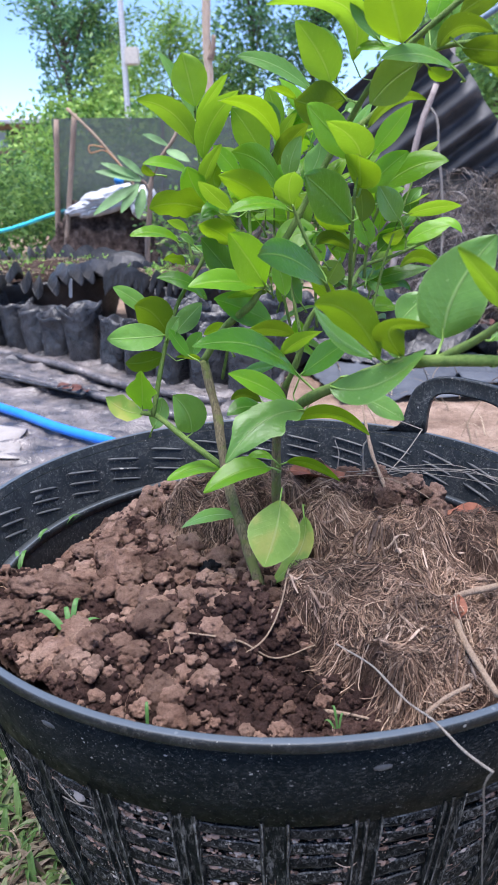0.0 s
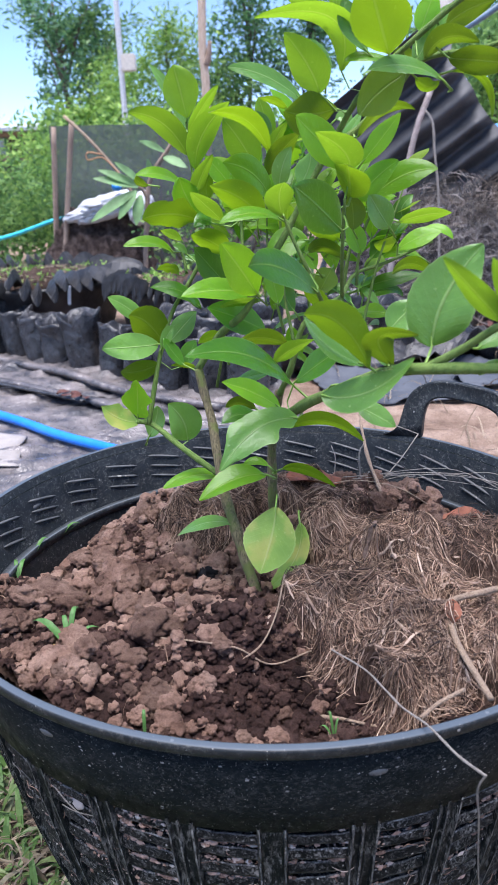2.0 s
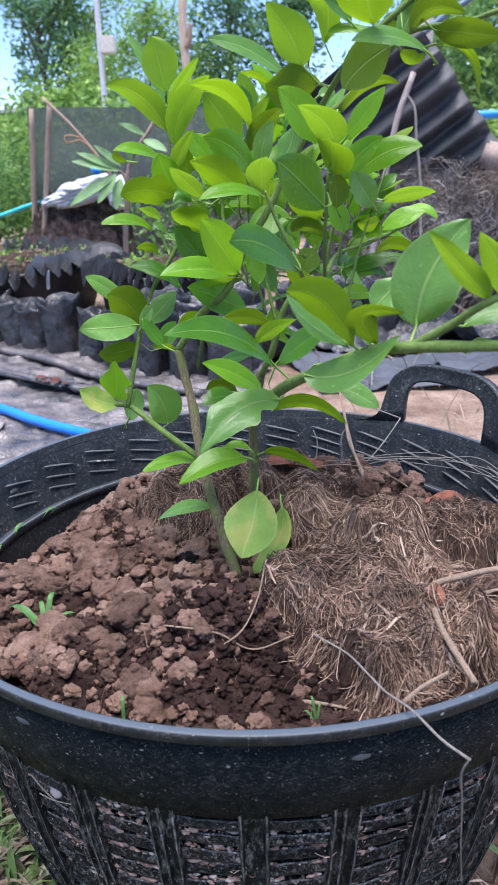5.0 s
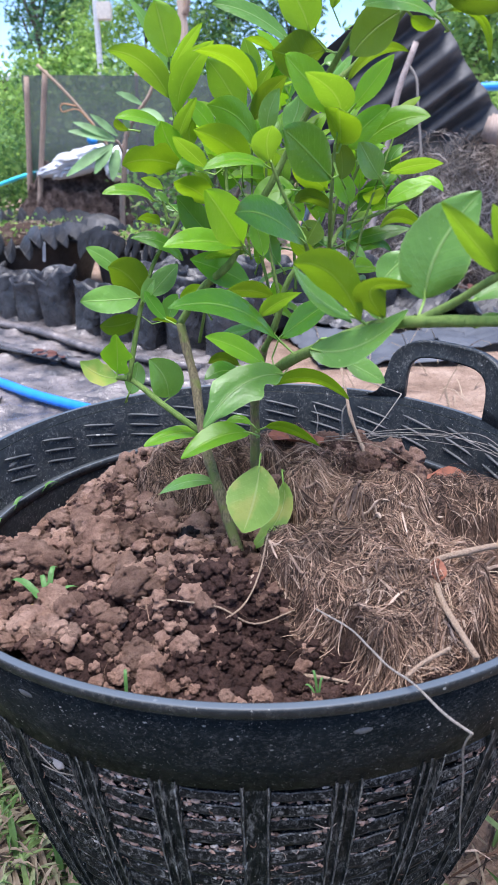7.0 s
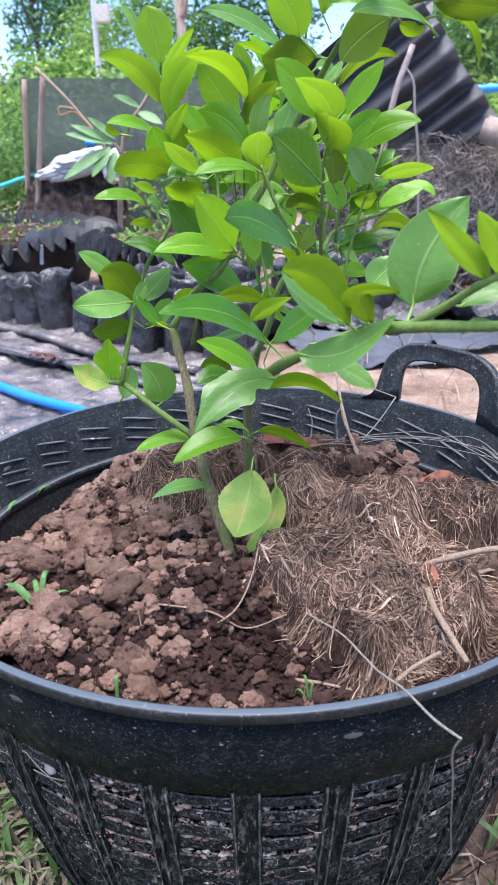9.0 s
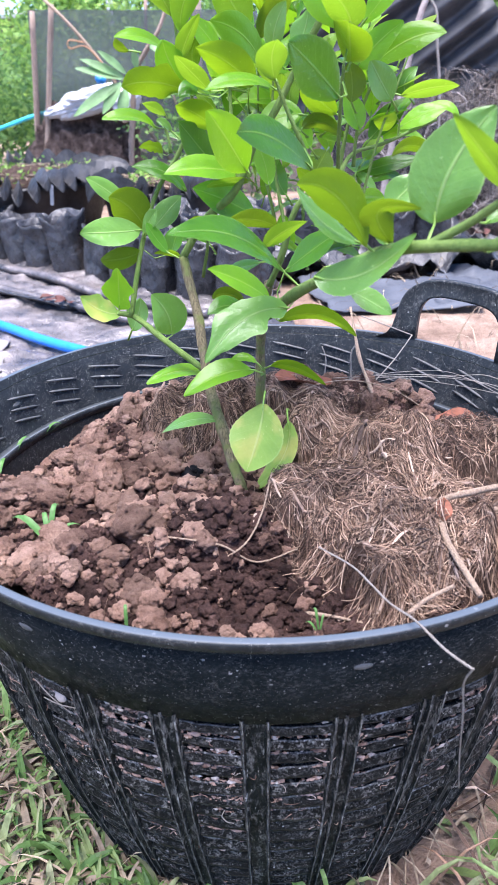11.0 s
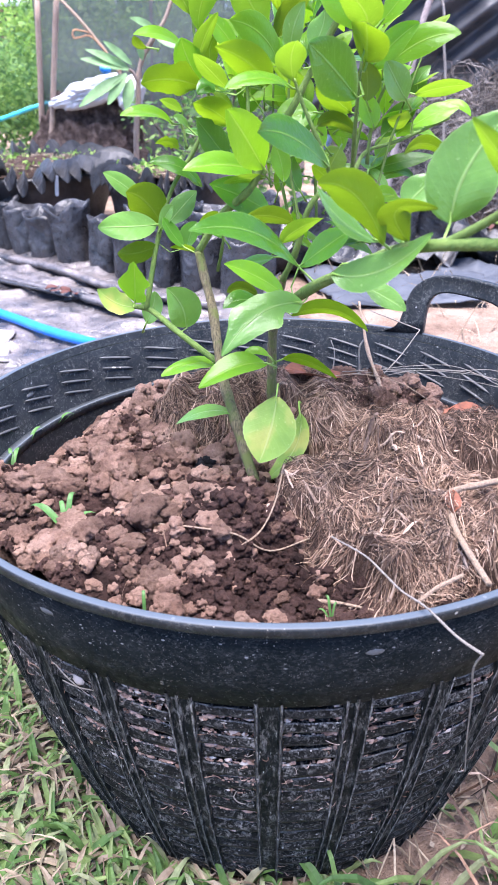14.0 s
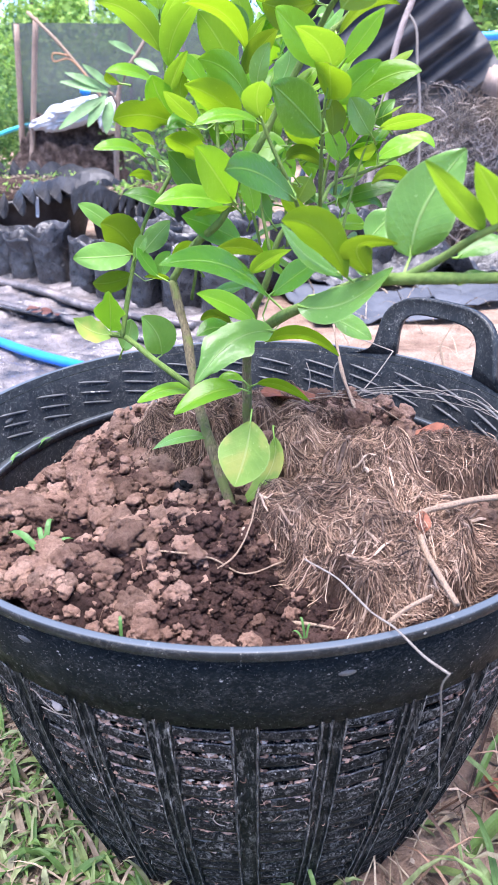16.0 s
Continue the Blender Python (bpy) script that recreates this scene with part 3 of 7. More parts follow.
def rib_mesh(grooves):
    """An upright rib with sharp raised edges, following the wall; built at angle 0."""
    bm = bmesh.new()
    rows = []
    across = [(-0.0088, -0.006), (-0.0088, 0.0008), (-0.0079, 0.0028), (-0.0068, 0.0028), (-0.0058, 0.0008), (-0.0028, 0.0006), (-0.0018, 0.0026 if grooves else 0.0008), (-0.0006, 0.0026 if grooves else 0.0008),
              (0.0006, 0.0006), (0.0058, 0.0008), (0.0068, 0.0028), (0.0079, 0.0028), (0.0088, 0.0008), (0.0088, -0.006)]
    edges = (2, 10) if not grooves else (2, 6, 10)
    for i in range(23):
        z = 0.004 + 0.266 * i / 22
        k = 0.85 + 0.2 * i / 22
        sway = 0.0003 * math.sin(i * 1.9)
        rows.append([bm.verts.new((wall_r(z) + h, s * k + sway * (abs(s) > 0.006), z)) for s, h in across])
    for A, B in zip(rows, rows[1:]):
        for j in range(len(across) - 1):
            f = bm.faces.new((A[j], A[j + 1], B[j + 1], B[j]))
            f.material_index = 1 if j in edges else 0
    bmesh.ops.recalc_face_normals(bm, faces=bm.faces)
    me = mesh_of("rib", bm, M_RIB, False)
    me.materials.append(M_SCUFF)
    return me


RIB_MESH = [rib_mesh(False), rib_mesh(True)]
for i in range(RIBS):
    ob = part("rib", RIB_MESH[1 if i % 3 else 0], basket)
    ob.rotation_euler = (0, 0, RIB0 + 2 * math.pi * i / RIBS)

ROWS_OF_SLATS, PITCH = 16, 0.0163


def slat_mesh(row):
    """One louvre slat between two ribs, built at angle 0: slightly sagging and tilted, with a scuffed upper edge."""
    z0 = 0.0132 + row * PITCH
    half = math.pi / RIBS - 0.0074 / wall_r(z0)
    tall = 0.0068 if row < 11 else 0.0066 - 0.0005 * (row - 10)
    bm = bmesh.new()
    rings = []
    for k in range(7):
        a = -half + 2 * half * k / 6
        sag = 0.0007 * math.cos(a / half * 1.4 + row) + 0.0005 * math.sin(k * 2.1 + row * 1.3)
        prof = [(-0.004, -tall), (-0.0012, -tall), (0.0008, -tall * 0.3), (-0.0002, tall * 0.82), (-0.0007, tall), (-0.004, tall)]
        rings.append([bm.verts.new(((wall_r(z0) + r) * math.cos(a), (wall_r(z0) + r) * math.sin(a), z0 + z + sag)) for r, z in prof])
    for A, B in zip(rings, rings[1:]):
        for j in range(6):
            f = bm.faces.new((A[j], B[j], B[(j + 1) % 6], A[(j + 1) % 6]))
            f.material_index = 1 if j == 3 else 0
    bmesh.ops.recalc_face_normals(bm, faces=bm.faces)
    me = mesh_of("slat", bm, M_BASKET_WORN, False)
    me.materials.append(M_SCUFF)
    return me


SLAT_MESH = [slat_mesh(r) for r in range(ROWS_OF_SLATS)]
far_verts, far_faces = [], []
for i in range(RIBS):
    a = RIB0 + 2 * math.pi * (i + 0.5) / RIBS
    front = math.sin(a) < 0.25
    for r in range(ROWS_OF_SLATS):
        if front:
            ob = part("slat", SLAT_MESH[r], basket)
            ob.rotation_euler = (RNG.uniform(-0.004, 0.004), RNG.uniform(-0.004, 0.004), a + RNG.uniform(-0.003, 0.003))
        else:
            m, b = Matrix.Rotation(a, 4, "Z"), len(far_verts)
            far_verts += [tuple(m @ v.co) for v in SLAT_MESH[r].vertices]
            far_faces += [tuple(b + k for k in f.vertices) for f in SLAT_MESH[r].polygons]
part("slat", raw_mesh("far_slats", far_verts, far_faces, M_BASKET_WORN), basket, kind="stuff")


def louvre_mesh(row):
    """A short raised bar on the inside of the band, built at angle 0."""
    z = 0.3175 - row * 0.0115
    bm = bmesh.new()
    rings = []
    for k in range(7):
        a = radians(-4.3 + 8.6 * k / 6)
        r = 0.2692 - row * 0.0024
        end = 0.3 if k in (0, 6) else 1.0
        rings.append([bm.verts.new(((r - d * end) * math.cos(a), (r - d * end) * math.sin(a), z + h * end + 0.06 * a)) for d, h in ((-0.0002, -0.0012), (0.0018, -0.0009), (0.002, 0.0004), (-0.0002, 0.0012))])
    for A, B in zip(rings, rings[1:]):
        for j in range(4):
            bm.faces.new((A[j], B[j], B[(j + 1) % 4], A[(j + 1) % 4]))
    bm.faces.new(rings[0][::-1])
    bm.faces.new(rings[-1])
    bmesh.ops.recalc_face_normals(bm, faces=bm.faces)
    return mesh_of("louvre", bm, M_LOUVRE)


LOUVRE_MESH = [louvre_mesh(r) for r in range(4)]
for i in range(30):
    for r in range(3):
        ob = part("louvre", LOUVRE_MESH[r], basket)
        ob.rotation_euler = (0, 0, 2 * math.pi * i / 30 + RIB0 + math.pi / 30)


def handle_mesh():
    """A flat arched grip that rises from the rim, with a rounded opening under it."""
    a0, a1, height = radians(23.8), radians(55.5), 0.075
    mid, half = (a0 + a1) / 2, (a1 - a0) / 2
    n = 40
    outer, inner = [], []
    for i in range(n + 1):
        t = math.pi * i / n
        c, s = math.cos(t), math.sin(t)
        sq = lambda v, e: math.copysign(abs(v) ** e, v)
        outer.append((mid + half * sq(c, 0.62), 0.334 + height * sq(s, 0.55)))
        inner.append((mid + (half - radians(5.2)) * sq(c, 0.5), 0.3405 + (height - 0.0245) * sq(s, 0.45)))
    # feet that flow into the rim
    for k, (da, z) in enumerate(((7.5, 0.334), (4.2, 0.3365), (1.9, 0.342), (0.6, 0.351))):
        outer[k], outer[-1 - k] = (a1 + radians(da), z), (a0 - radians(da), z)
    bm = bmesh.new()
    rings = []
    for (ao, zo), (ai, zi) in zip(outer, inner):
        ring = []
        for f, edge in ((0.0, 0.0045), (0.0, -0.0035), (0.12, -0.0028), (0.88, -0.0028), (1.0, -0.0035), (1.0, 0.0045), (0.88, 0.0036), (0.12, 0.0036)):
            a, z = ao + (ai - ao) * f, zo + (zi - zo) * f
            r = 0.277 + edge + (z - 0.334) * 0.1
            ring.append(bm.verts.new((r * math.cos(a), r * math.sin(a), z)))
        rings.append(ring)
    for A, B in zip(rings, rings[1:]):
        for j in range(8):
            bm.faces.new((A[j], B[j], B[(j + 1) % 8], A[(j + 1) % 8]))
    bm.faces.new(rings[0][::-1])
    bm.faces.new(rings[-1])
    bmesh.ops.recalc_face_normals(bm, faces=bm.faces)
    return mesh_of("handle", bm, M_INSIDE)


part("handle", handle_mesh(), basket, "arched grip standing up from the rim")
# small moulded tabs on the band
for a in (-80, -123, 155):
    bm = bmesh.new()
    bmesh.ops.create_uvsphere(bm, u_segments=12, v_segments=6, radius=1.0)
    bmesh.ops.transform(bm, matrix=Matrix.Diagonal((0.002, 0.0065, 0.0028, 1)), verts=bm.verts)
    ob = part("tab", mesh_of("tab", bm, M_LOUVRE), basket, "small worn pale moulding tab")
    ob.matrix_basis = pose(0, 0, 0, 0, 0, a) @ Matrix.Translation((0.2715 if a != 155 else 0.269, 0, 0.312))


def dried_mud(count):
    """Dried earth and pale scale in the gaps and on the slats, in patches."""
    rs = np.random.RandomState(31)
    verts, faces = [], []
    while len(faces) < count * 6:
        a, z = rs.uniform(0, 6.283), rs.uniform(0.006, 0.267)
        if abs((a - RIB0) * RIBS / (2 * math.pi) % 1.0 - 0.5) > 0.36:
            continue
        row = (z - 0.0132) / PITCH
        gap = abs(row - math.floor(row) - 0.5) < 0.13
        patch = noise.noise(Vector((math.cos(a) * 5, math.sin(a) * 5, z * 20))) + 0.4 * noise.noise(Vector((math.cos(a) * 16, math.sin(a) * 16, z * 60)))
        if patch + 3.0 * (z - 0.19) + (0.34 if gap else -0.12) < 0.12 + 0.25 * rs.rand():
            continue
        out, side = np.array((math.cos(a), math.sin(a), 0)), np.array((-math.sin(a), math.cos(a), 0))
        w = 0.0004 + 0.0036 * rs.rand() ** 3 * (1.0 if gap else 0.6)
        h = min(w * rs.uniform(0.4, 0.9), 0.0022)
        c = out * (wall_r(z) - (0.0014 if gap else 0.0004) + rs.uniform(-0.001, 0.0006)) + np.array((0, 0, z))
        b = len(verts)
        for k in range(6):
            t = k * 1.0472 + rs.uniform(-0.35, 0.35)
            verts.append(tuple(c + side * w * rs.uniform(0.4, 1.4) * math.cos(t) + np.array((0, 0, h * rs.uniform(0.4, 1.4) * math.sin(t)))))
        verts.append(tuple(c + out * (0.0004 + 0.5 * h)))
        faces += [(b + k, b + (k + 1) % 6, b + 6) for k in range(6)]
    return raw_mesh("dried_mud", verts, faces, M_FLAKE)


M_FLAKE = islands("dried_mud", [(0.0, (0.1, 0.06, 0.045)), (0.45, (0.28, 0.18, 0.14)), (0.85, (0.42, 0.3, 0.25)), (1.0, (0.44, 0.41, 0.38))], 0.9)
part("dried_mud", dried_mud(13000), basket, "pinkish dried mud stuck on the slats and in the gaps", "stuff")


def root_fibres(count):
    """Pale curled rootlets that poke out between the slats."""
    rs = np.random.RandomState(36)
    lines = []
    while len(lines) < count:
        a, z = rs.uniform(0, 6.283), rs.uniform(0.02, 0.256)
        if noise.noise(Vector((math.cos(a) * 6, math.sin(a) * 6, z * 18))) + 1.5 * (z - 0.17) < 0.05:
            continue
        d, turn, L = rs.uniform(-0.7, 0.7) + (math.pi if rs.rand() < 0.5 else 0), rs.normal(0, 1.4), rs.uniform(0.004, 0.016)
        pts = []
        for k in range(7):
            r = wall_r(z) + 0.0012 + 0.001 * math.sin(k + a * 9)
            pts.append((r * math.cos(a), r * math.sin(a), z))
            a += math.cos(d) * L / 6 / 0.24
            z += math.sin(d) * L / 6
            d += turn / 3
        lines.append(pts)
    return ribbons(lines, 0.00055, 0.4, M_FLAKE, "root_fibre")


part("root_fibre", root_fibres(420), basket, "pale curled rootlets between the slats", "stuff")

# ---- soil, mulch and litter in the basket ----
def smooth01(a, b, v):
    t = min(1.0, max(0.0, (v - a) / (b - a)))
    return t * t * (3 - 2 * t)


def soil_z(x, y):
    r = math.hypot(x, y)
    back = smooth01(-0.06, 0.05, y)
    z = 0.308 - smooth01(0.155, 0.235, r) * 0.055 * back
    z -= 0.024 * math.exp(-(((x - 0.0) / 0.055) ** 2 + ((y + 0.195) / 0.04) ** 2))
    z -= 0.03 * smooth01(0.2, 0.25, r) * smooth01(-0.04, 0.04, y) * smooth01(0.02, -0.12, x)
    z += 0.018 * mound(x, y, 0.125, 0.1, 0.075, 0.05) + 0.012 * mound(x, y, -0.05, -0.12, 0.07, 0.05)
    p = Vector((x, y, 0))
    z += 0.013 * noise.noise(p * 15) + 0.011 * noise.noise(p * 34) + 0.007 * noise.noise(p * 75) + 0.004 * noise.noise(p * 150)
    return z


def mound(x, y, cx, cy, rx, ry, turn=0.0):
    """A heap with a rounded top and steep sides, 1 at its middle."""
    c, s = math.cos(turn), math.sin(turn)
    dx, dy = (x - cx) * c + (y - cy) * s, (y - cy) * c - (x - cx) * s
    d = math.hypot(dx / rx, dy / ry) + 0.16 * noise.noise(Vector((x * 22, y * 22, cx * 50)))
    return (0.72 + 0.28 * max(0.0, 1 - d * d)) * smooth01(1.05, 0.72, d)


def heap(x, y):
    """How high the mulch lies over the soil."""
    h = 0.03 * mound(x, y, 0.09, -0.135, 0.08, 0.1, 0.25)
    h = max(h, 0.048 * mound(x, y, 0.08, -0.045, 0.075, 0.042, -0.35))
    h = max(h, 0.036 * mound(x, y, 0.03, -0.105, 0.04, 0.04))
    h = max(h, 0.04 * mound(x, y, 0.1, -0.125, 0.045, 0.05, 0.5))
    h = max(h, 0.034 * mound(x, y, -0.06, 0.05, 0.055, 0.042, 0.3))
    h = max(h, 0.026 * mound(x, y, 0.025, 0.085, 0.07, 0.04))
    h = max(h, 0.04 * mound(x, y, 0.172, -0.035, 0.055, 0.042, 0.2))
    h = max(h, 0.012 * mound(x, y, 0.18, -0.13, 0.055, 0.075))
    return h


def disc(fn, rmax, rings, segs):
    bm = bmesh.new()
    last, centre = None, bm.verts.new((0, 0, fn(0, 0)))
    for i in range(1, rings + 1):
        r = rmax * i / rings
        ring = [bm.verts.new((r * math.cos(a), r * math.sin(a), fn(r * math.cos(a), r * math.sin(a)))) for a in [2 * math.pi * k / segs for k in range(segs)]]
        for k in range(segs):
            j = (k + 1) % segs
            bm.faces.new((centre, ring[k], ring[j]) if last is None else (last[k], ring[k], ring[j], last[j]))
        last = ring
    return bm


soil = thing("potting_soil", mesh_of("potting_soil", disc(soil_z, 0.2505, 110, 280), M_SOIL), "crumbly reddish-brown soil filling the basket", "soil")


def heap_z(x, y):
    h = heap(x, y)
    rough = 0.02 * noise.noise(Vector((x * 21, y * 21, 5))) + 0.015 * noise.noise(Vector((x * 48, y * 48, 5))) + 0.005 * noise.noise(Vector((x * 130, y * 130, 5)))
    flat = 0.306 - smooth01(0.17, 0.245, math.hypot(x, y)) * 0.05 * smooth01(-0.06, 0.05, y)
    base = soil_z(x, y)
    k = smooth01(0.004, 0.02, h)
    return base * (1 - k) + flat * k + h - 0.012 * (1 - k) + rough * k


mulch = thing("mulch", mesh_of("mulch", disc(heap_z, 0.25, 100, 260), M_MULCH), "heap of matted dry straw mulch round the stems", "mulch")
TOP_N = 240
TOP_GRID = np.array([[max(heap_z(x, y), soil_z(x, y)) for y in np.linspace(-0.26, 0.26, TOP_N)] for x in np.linspace(-0.26, 0.26, TOP_N)])


def top_z(x, y):
    """Height of soil or mulch, whichever lies higher."""
    i = np.clip((np.asarray(x) + 0.26) / 0.52 * (TOP_N - 1), 0, TOP_N - 1.001)
    j = np.clip((np.asarray(y) + 0.26) / 0.52 * (TOP_N - 1), 0, TOP_N - 1.001)
    a, b = i.astype(int), j.astype(int)
    u, v = i - a, j - b
    return (TOP_GRID[a, b] * (1 - u) + TOP_GRID[a + 1, b] * u) * (1 - v) + (TOP_GRID[a, b + 1] * (1 - u) + TOP_GRID[a + 1, b + 1] * u) * v


def crumbly_clod(seed):
    """A rounded clod with a pitted skin and crumbs sticking to it."""
    r = np.random.RandomState(seed)
    bm = bmesh.new()
    bmesh.ops.create_icosphere(bm, subdivisions=4, radius=0.9)
    o = Vector((seed * 3.1, seed * 1.7, seed * 0.9))
    for v in bm.verts:
        q = v.co.copy()
        k = 1 + 0.38 * noise.noise(q * 1.2 + o) + 0.24 * noise.noise(q * 2.5 + o)
        k += 0.16 * (0.35 - abs(noise.noise(q * 4.5 + o))) + 0.1 * noise.noise(q * 9.0 + o) + 0.07 * noise.noise(q * 17.0 + o)
        v.co = q * k
        v.co.z *= 0.85
    verts = [tuple(v.co) for v in bm.verts]
    faces = [tuple(v.index for v in f.verts) for f in bm.faces]
    bm.free()
    ico = bmesh.new()
    bmesh.ops.create_icosphere(ico, subdivisions=2, radius=1.0)
    bv = np.array([v.co for v in ico.verts])
    bf = [[v.index for v in f.verts] for f in ico.faces]
    ico.free()
    count = len(verts)
    for k in range(48):
        c = np.array(verts[r.randint(count)])
        n = len(verts)
        verts += [tuple(q) for q in (bv * r.uniform(0.75, 1.2, bv.shape) * (0.05 + 0.15 * r.rand() ** 2) + c * r.uniform(0.9, 1.0))]
        faces += [[n + i for i in f] for f in bf]
    return raw_mesh("clod", verts, faces, M_CLOD, True)


CLODS = [crumbly_clod(s) for s in range(12)]
placed = 0
while placed < 298:
    a, r = RNG.uniform(0, 2 * math.pi), 0.247 * math.sqrt(RNG.random())
    x, y = r * math.cos(a), r * math.sin(a)
    if math.hypot(x + 0.013, y + 0.075) < 0.024 or math.hypot(x, y - 0.04) < 0.02:
        continue
    if heap(x, y) > 0.012 and RNG.random() < 0.93:
        continue
    if x > 0.02 and y < 0.05 and RNG.random() < 0.85:
        continue
    if (y > 0 and r > 0.225) or (x < -0.1 and y > -0.08 and r > 0.228) or (x > -0.05 and y < -0.12 and RNG.random() < 0.8):
        continue
    size = 0.005 + 0.0085 * RNG.random() ** 1.8 + (0.006 if RNG.random() < 0.16 else 0)
    ob = part("clod", CLODS[placed % 12], soil)
    ob.matrix_basis = pose(x, y, soil_z(x, y) + size * 0.22, RNG.uniform(-30, 30), RNG.uniform(-30, 30), RNG.uniform(0, 360)) @ Matrix.Diagonal((size, size * RNG.uniform(0.75, 1.1), size * RNG.uniform(0.7, 1.1), 1))
    placed += 1


def crumbs(count):
    base = bmesh.new()
    bmesh.ops.create_icosphere(base, subdivisions=1, radius=1.0)
    bv = np.array([v.co for v in base.verts])
    bf = [[v.index for v in f.verts] for f in base.faces]
    base.free()
    verts, faces = [], []
    for i in range(count):
        a, r = NR.uniform(0, 6.283), 0.25 * math.sqrt(NR.rand())
        x, y = r * math.cos(a), r * math.sin(a)
        if heap(x, y) > 0.012 and NR.rand() < 0.8:
            continue
        s = 0.0007 + 0.0026 * NR.rand() ** 2.2
        b = len(verts)
        verts += (bv * NR.uniform(0.6, 1.2, bv.shape) * s + np.array((x, y, soil_z(x, y) + s * 0.3))).tolist()
        faces += [[b + k for k in f] for f in bf]
    return raw_mesh("fine_soil", verts, faces, M_SOIL)


part("fine_soil", crumbs(26000), soil, "small crumbs of earth", kind="stuff")


def small_clods(count, material, biggest, hole=False):
    base = [np.array([v.co for v in m.vertices]) for m in (lump(1.0, 30 + k, M_CLOD, "clod", 0.85, 0.6, 3) for k in range(6))]
    shape = lump(1.0, 30, M_CLOD, "clod", 0.85, 0.55, 3)
    tri = [list(p.vertices) for p in shape.polygons]
    verts, faces = [], []
    while count > 0:
        a, r = NR.uniform(0, 6.283), 0.246 * math.sqrt(NR.rand())
        x, y = r * math.cos(a), r * math.sin(a)
        if hole:
            if math.hypot((x - 0.01) / 0.09, (y + 0.165) / 0.075) > 1 or heap(x, y) > 0.016:
                continue
        elif (heap(x, y) > 0.012 and NR.rand() < 0.9) or (x > 0.03 and y < 0.05 and NR.rand() < 0.7) or (x > -0.05 and y < -0.12 and NR.rand() < 0.75):
            continue
        count -= 1
        s, t = 0.0016 + biggest * NR.rand() ** 1.8, NR.uniform(0, 6.28)
        v = base[count % 6] * s
        v = np.stack((v[:, 0] * math.cos(t) - v[:, 1] * math.sin(t), v[:, 0] * math.sin(t) + v[:, 1] * math.cos(t), v[:, 2]), 1)
        b = len(verts)
        verts += (v + np.array((x, y, soil_z(x, y) + s * NR.uniform(-0.4, 0.5)))).tolist()
        faces += [[b + k for k in f] for f in tri]
    return raw_mesh("broken_soil", verts, faces, material, True)


part("broken_soil", small_clods(520, M_SOIL, 0.0036, True), soil, "dark damp crumbs in the hollow", kind="stuff")
part("broken_soil", small_clods(1500, M_CLOD, 0.0042), soil, "small broken clods", kind="stuff")


def strands(count, lengths, widths, material, name, seed, where, lift=0.008, steps=7, curl=1.0):
    """Straw lying over soil and mulch, in bundles that follow one another round the heaps."""
    rs = np.random.RandomState(seed)
    lines, ws = [], []
    while len(lines) < count:
        a, r = rs.uniform(0, 6.283), 0.25 * math.sqrt(rs.rand())
        x0, y0 = r * math.cos(a), r * math.sin(a)
        if not where(x0, y0, rs):
            continue
        flow = 7.0 * noise.noise(Vector((x0 * 16, y0 * 16, 1))) + rs.normal(0, 0.4)
        for bundle in range(rs.randint(1, 5)):
            x, y = x0 + rs.normal(0, 0.003), y0 + rs.normal(0, 0.003)
            L = rs.uniform(*lengths)
            ang = flow + rs.normal(0, 0.45) + (rs.uniform(-1.6, 1.6) if rs.rand() < 0.25 else 0)
            up, bow, turn, wob = lift * rs.rand() ** 2.2, rs.uniform(-0.05, 0.1) * L, rs.normal(0, 0.8) * curl, rs.normal(0, 0.5) * curl
            ph = rs.uniform(0, 6)
            angs = ang + turn * np.linspace(0, 1, steps) + wob * np.sin(np.linspace(0, 5, steps) + ph)
            xs, ys = x + np.cumsum(np.cos(angs)) * L / steps, y + np.cumsum(np.sin(angs)) * L / steps
            if np.max(np.hypot(xs, ys)) > 0.252:
                continue
            zs = top_z(xs, ys)
            zs = 0.6 * zs + 0.4 * np.linspace(zs[0], zs[-1], steps)
            zs = np.maximum(zs, top_z(xs, ys) - 0.001) + 0.0006 + up + bow * np.sin(np.linspace(0, math.pi, steps))
            lines.append(np.stack((xs, ys, zs), 1))
            ws.append(rs.uniform(*widths))
    return ribbons(lines, ws, 0.3, material, name)


def on_heap(x, y, rs):
    return heap(x, y) > 0.0035 + 0.007 * rs.rand()


def anywhere(x, y, rs):
    return True


def right_half(x, y, rs):
    return x > -0.02 + 0.08 * rs.rand()


def thick_heap(x, y, rs):
    return heap(x, y) > 0.012 + 0.008 * rs.rand() and (rs.rand() < 0.12 or math.hypot((x - 0.172) / 0.06, (y + 0.035) / 0.047) > 1)


def peat(x, y, rs):
    return math.hypot((x - 0.172) / 0.065, (y + 0.035) / 0.05) < 1 or math.hypot((x - 0.12) / 0.1, (y - 0.1) / 0.06) < 1


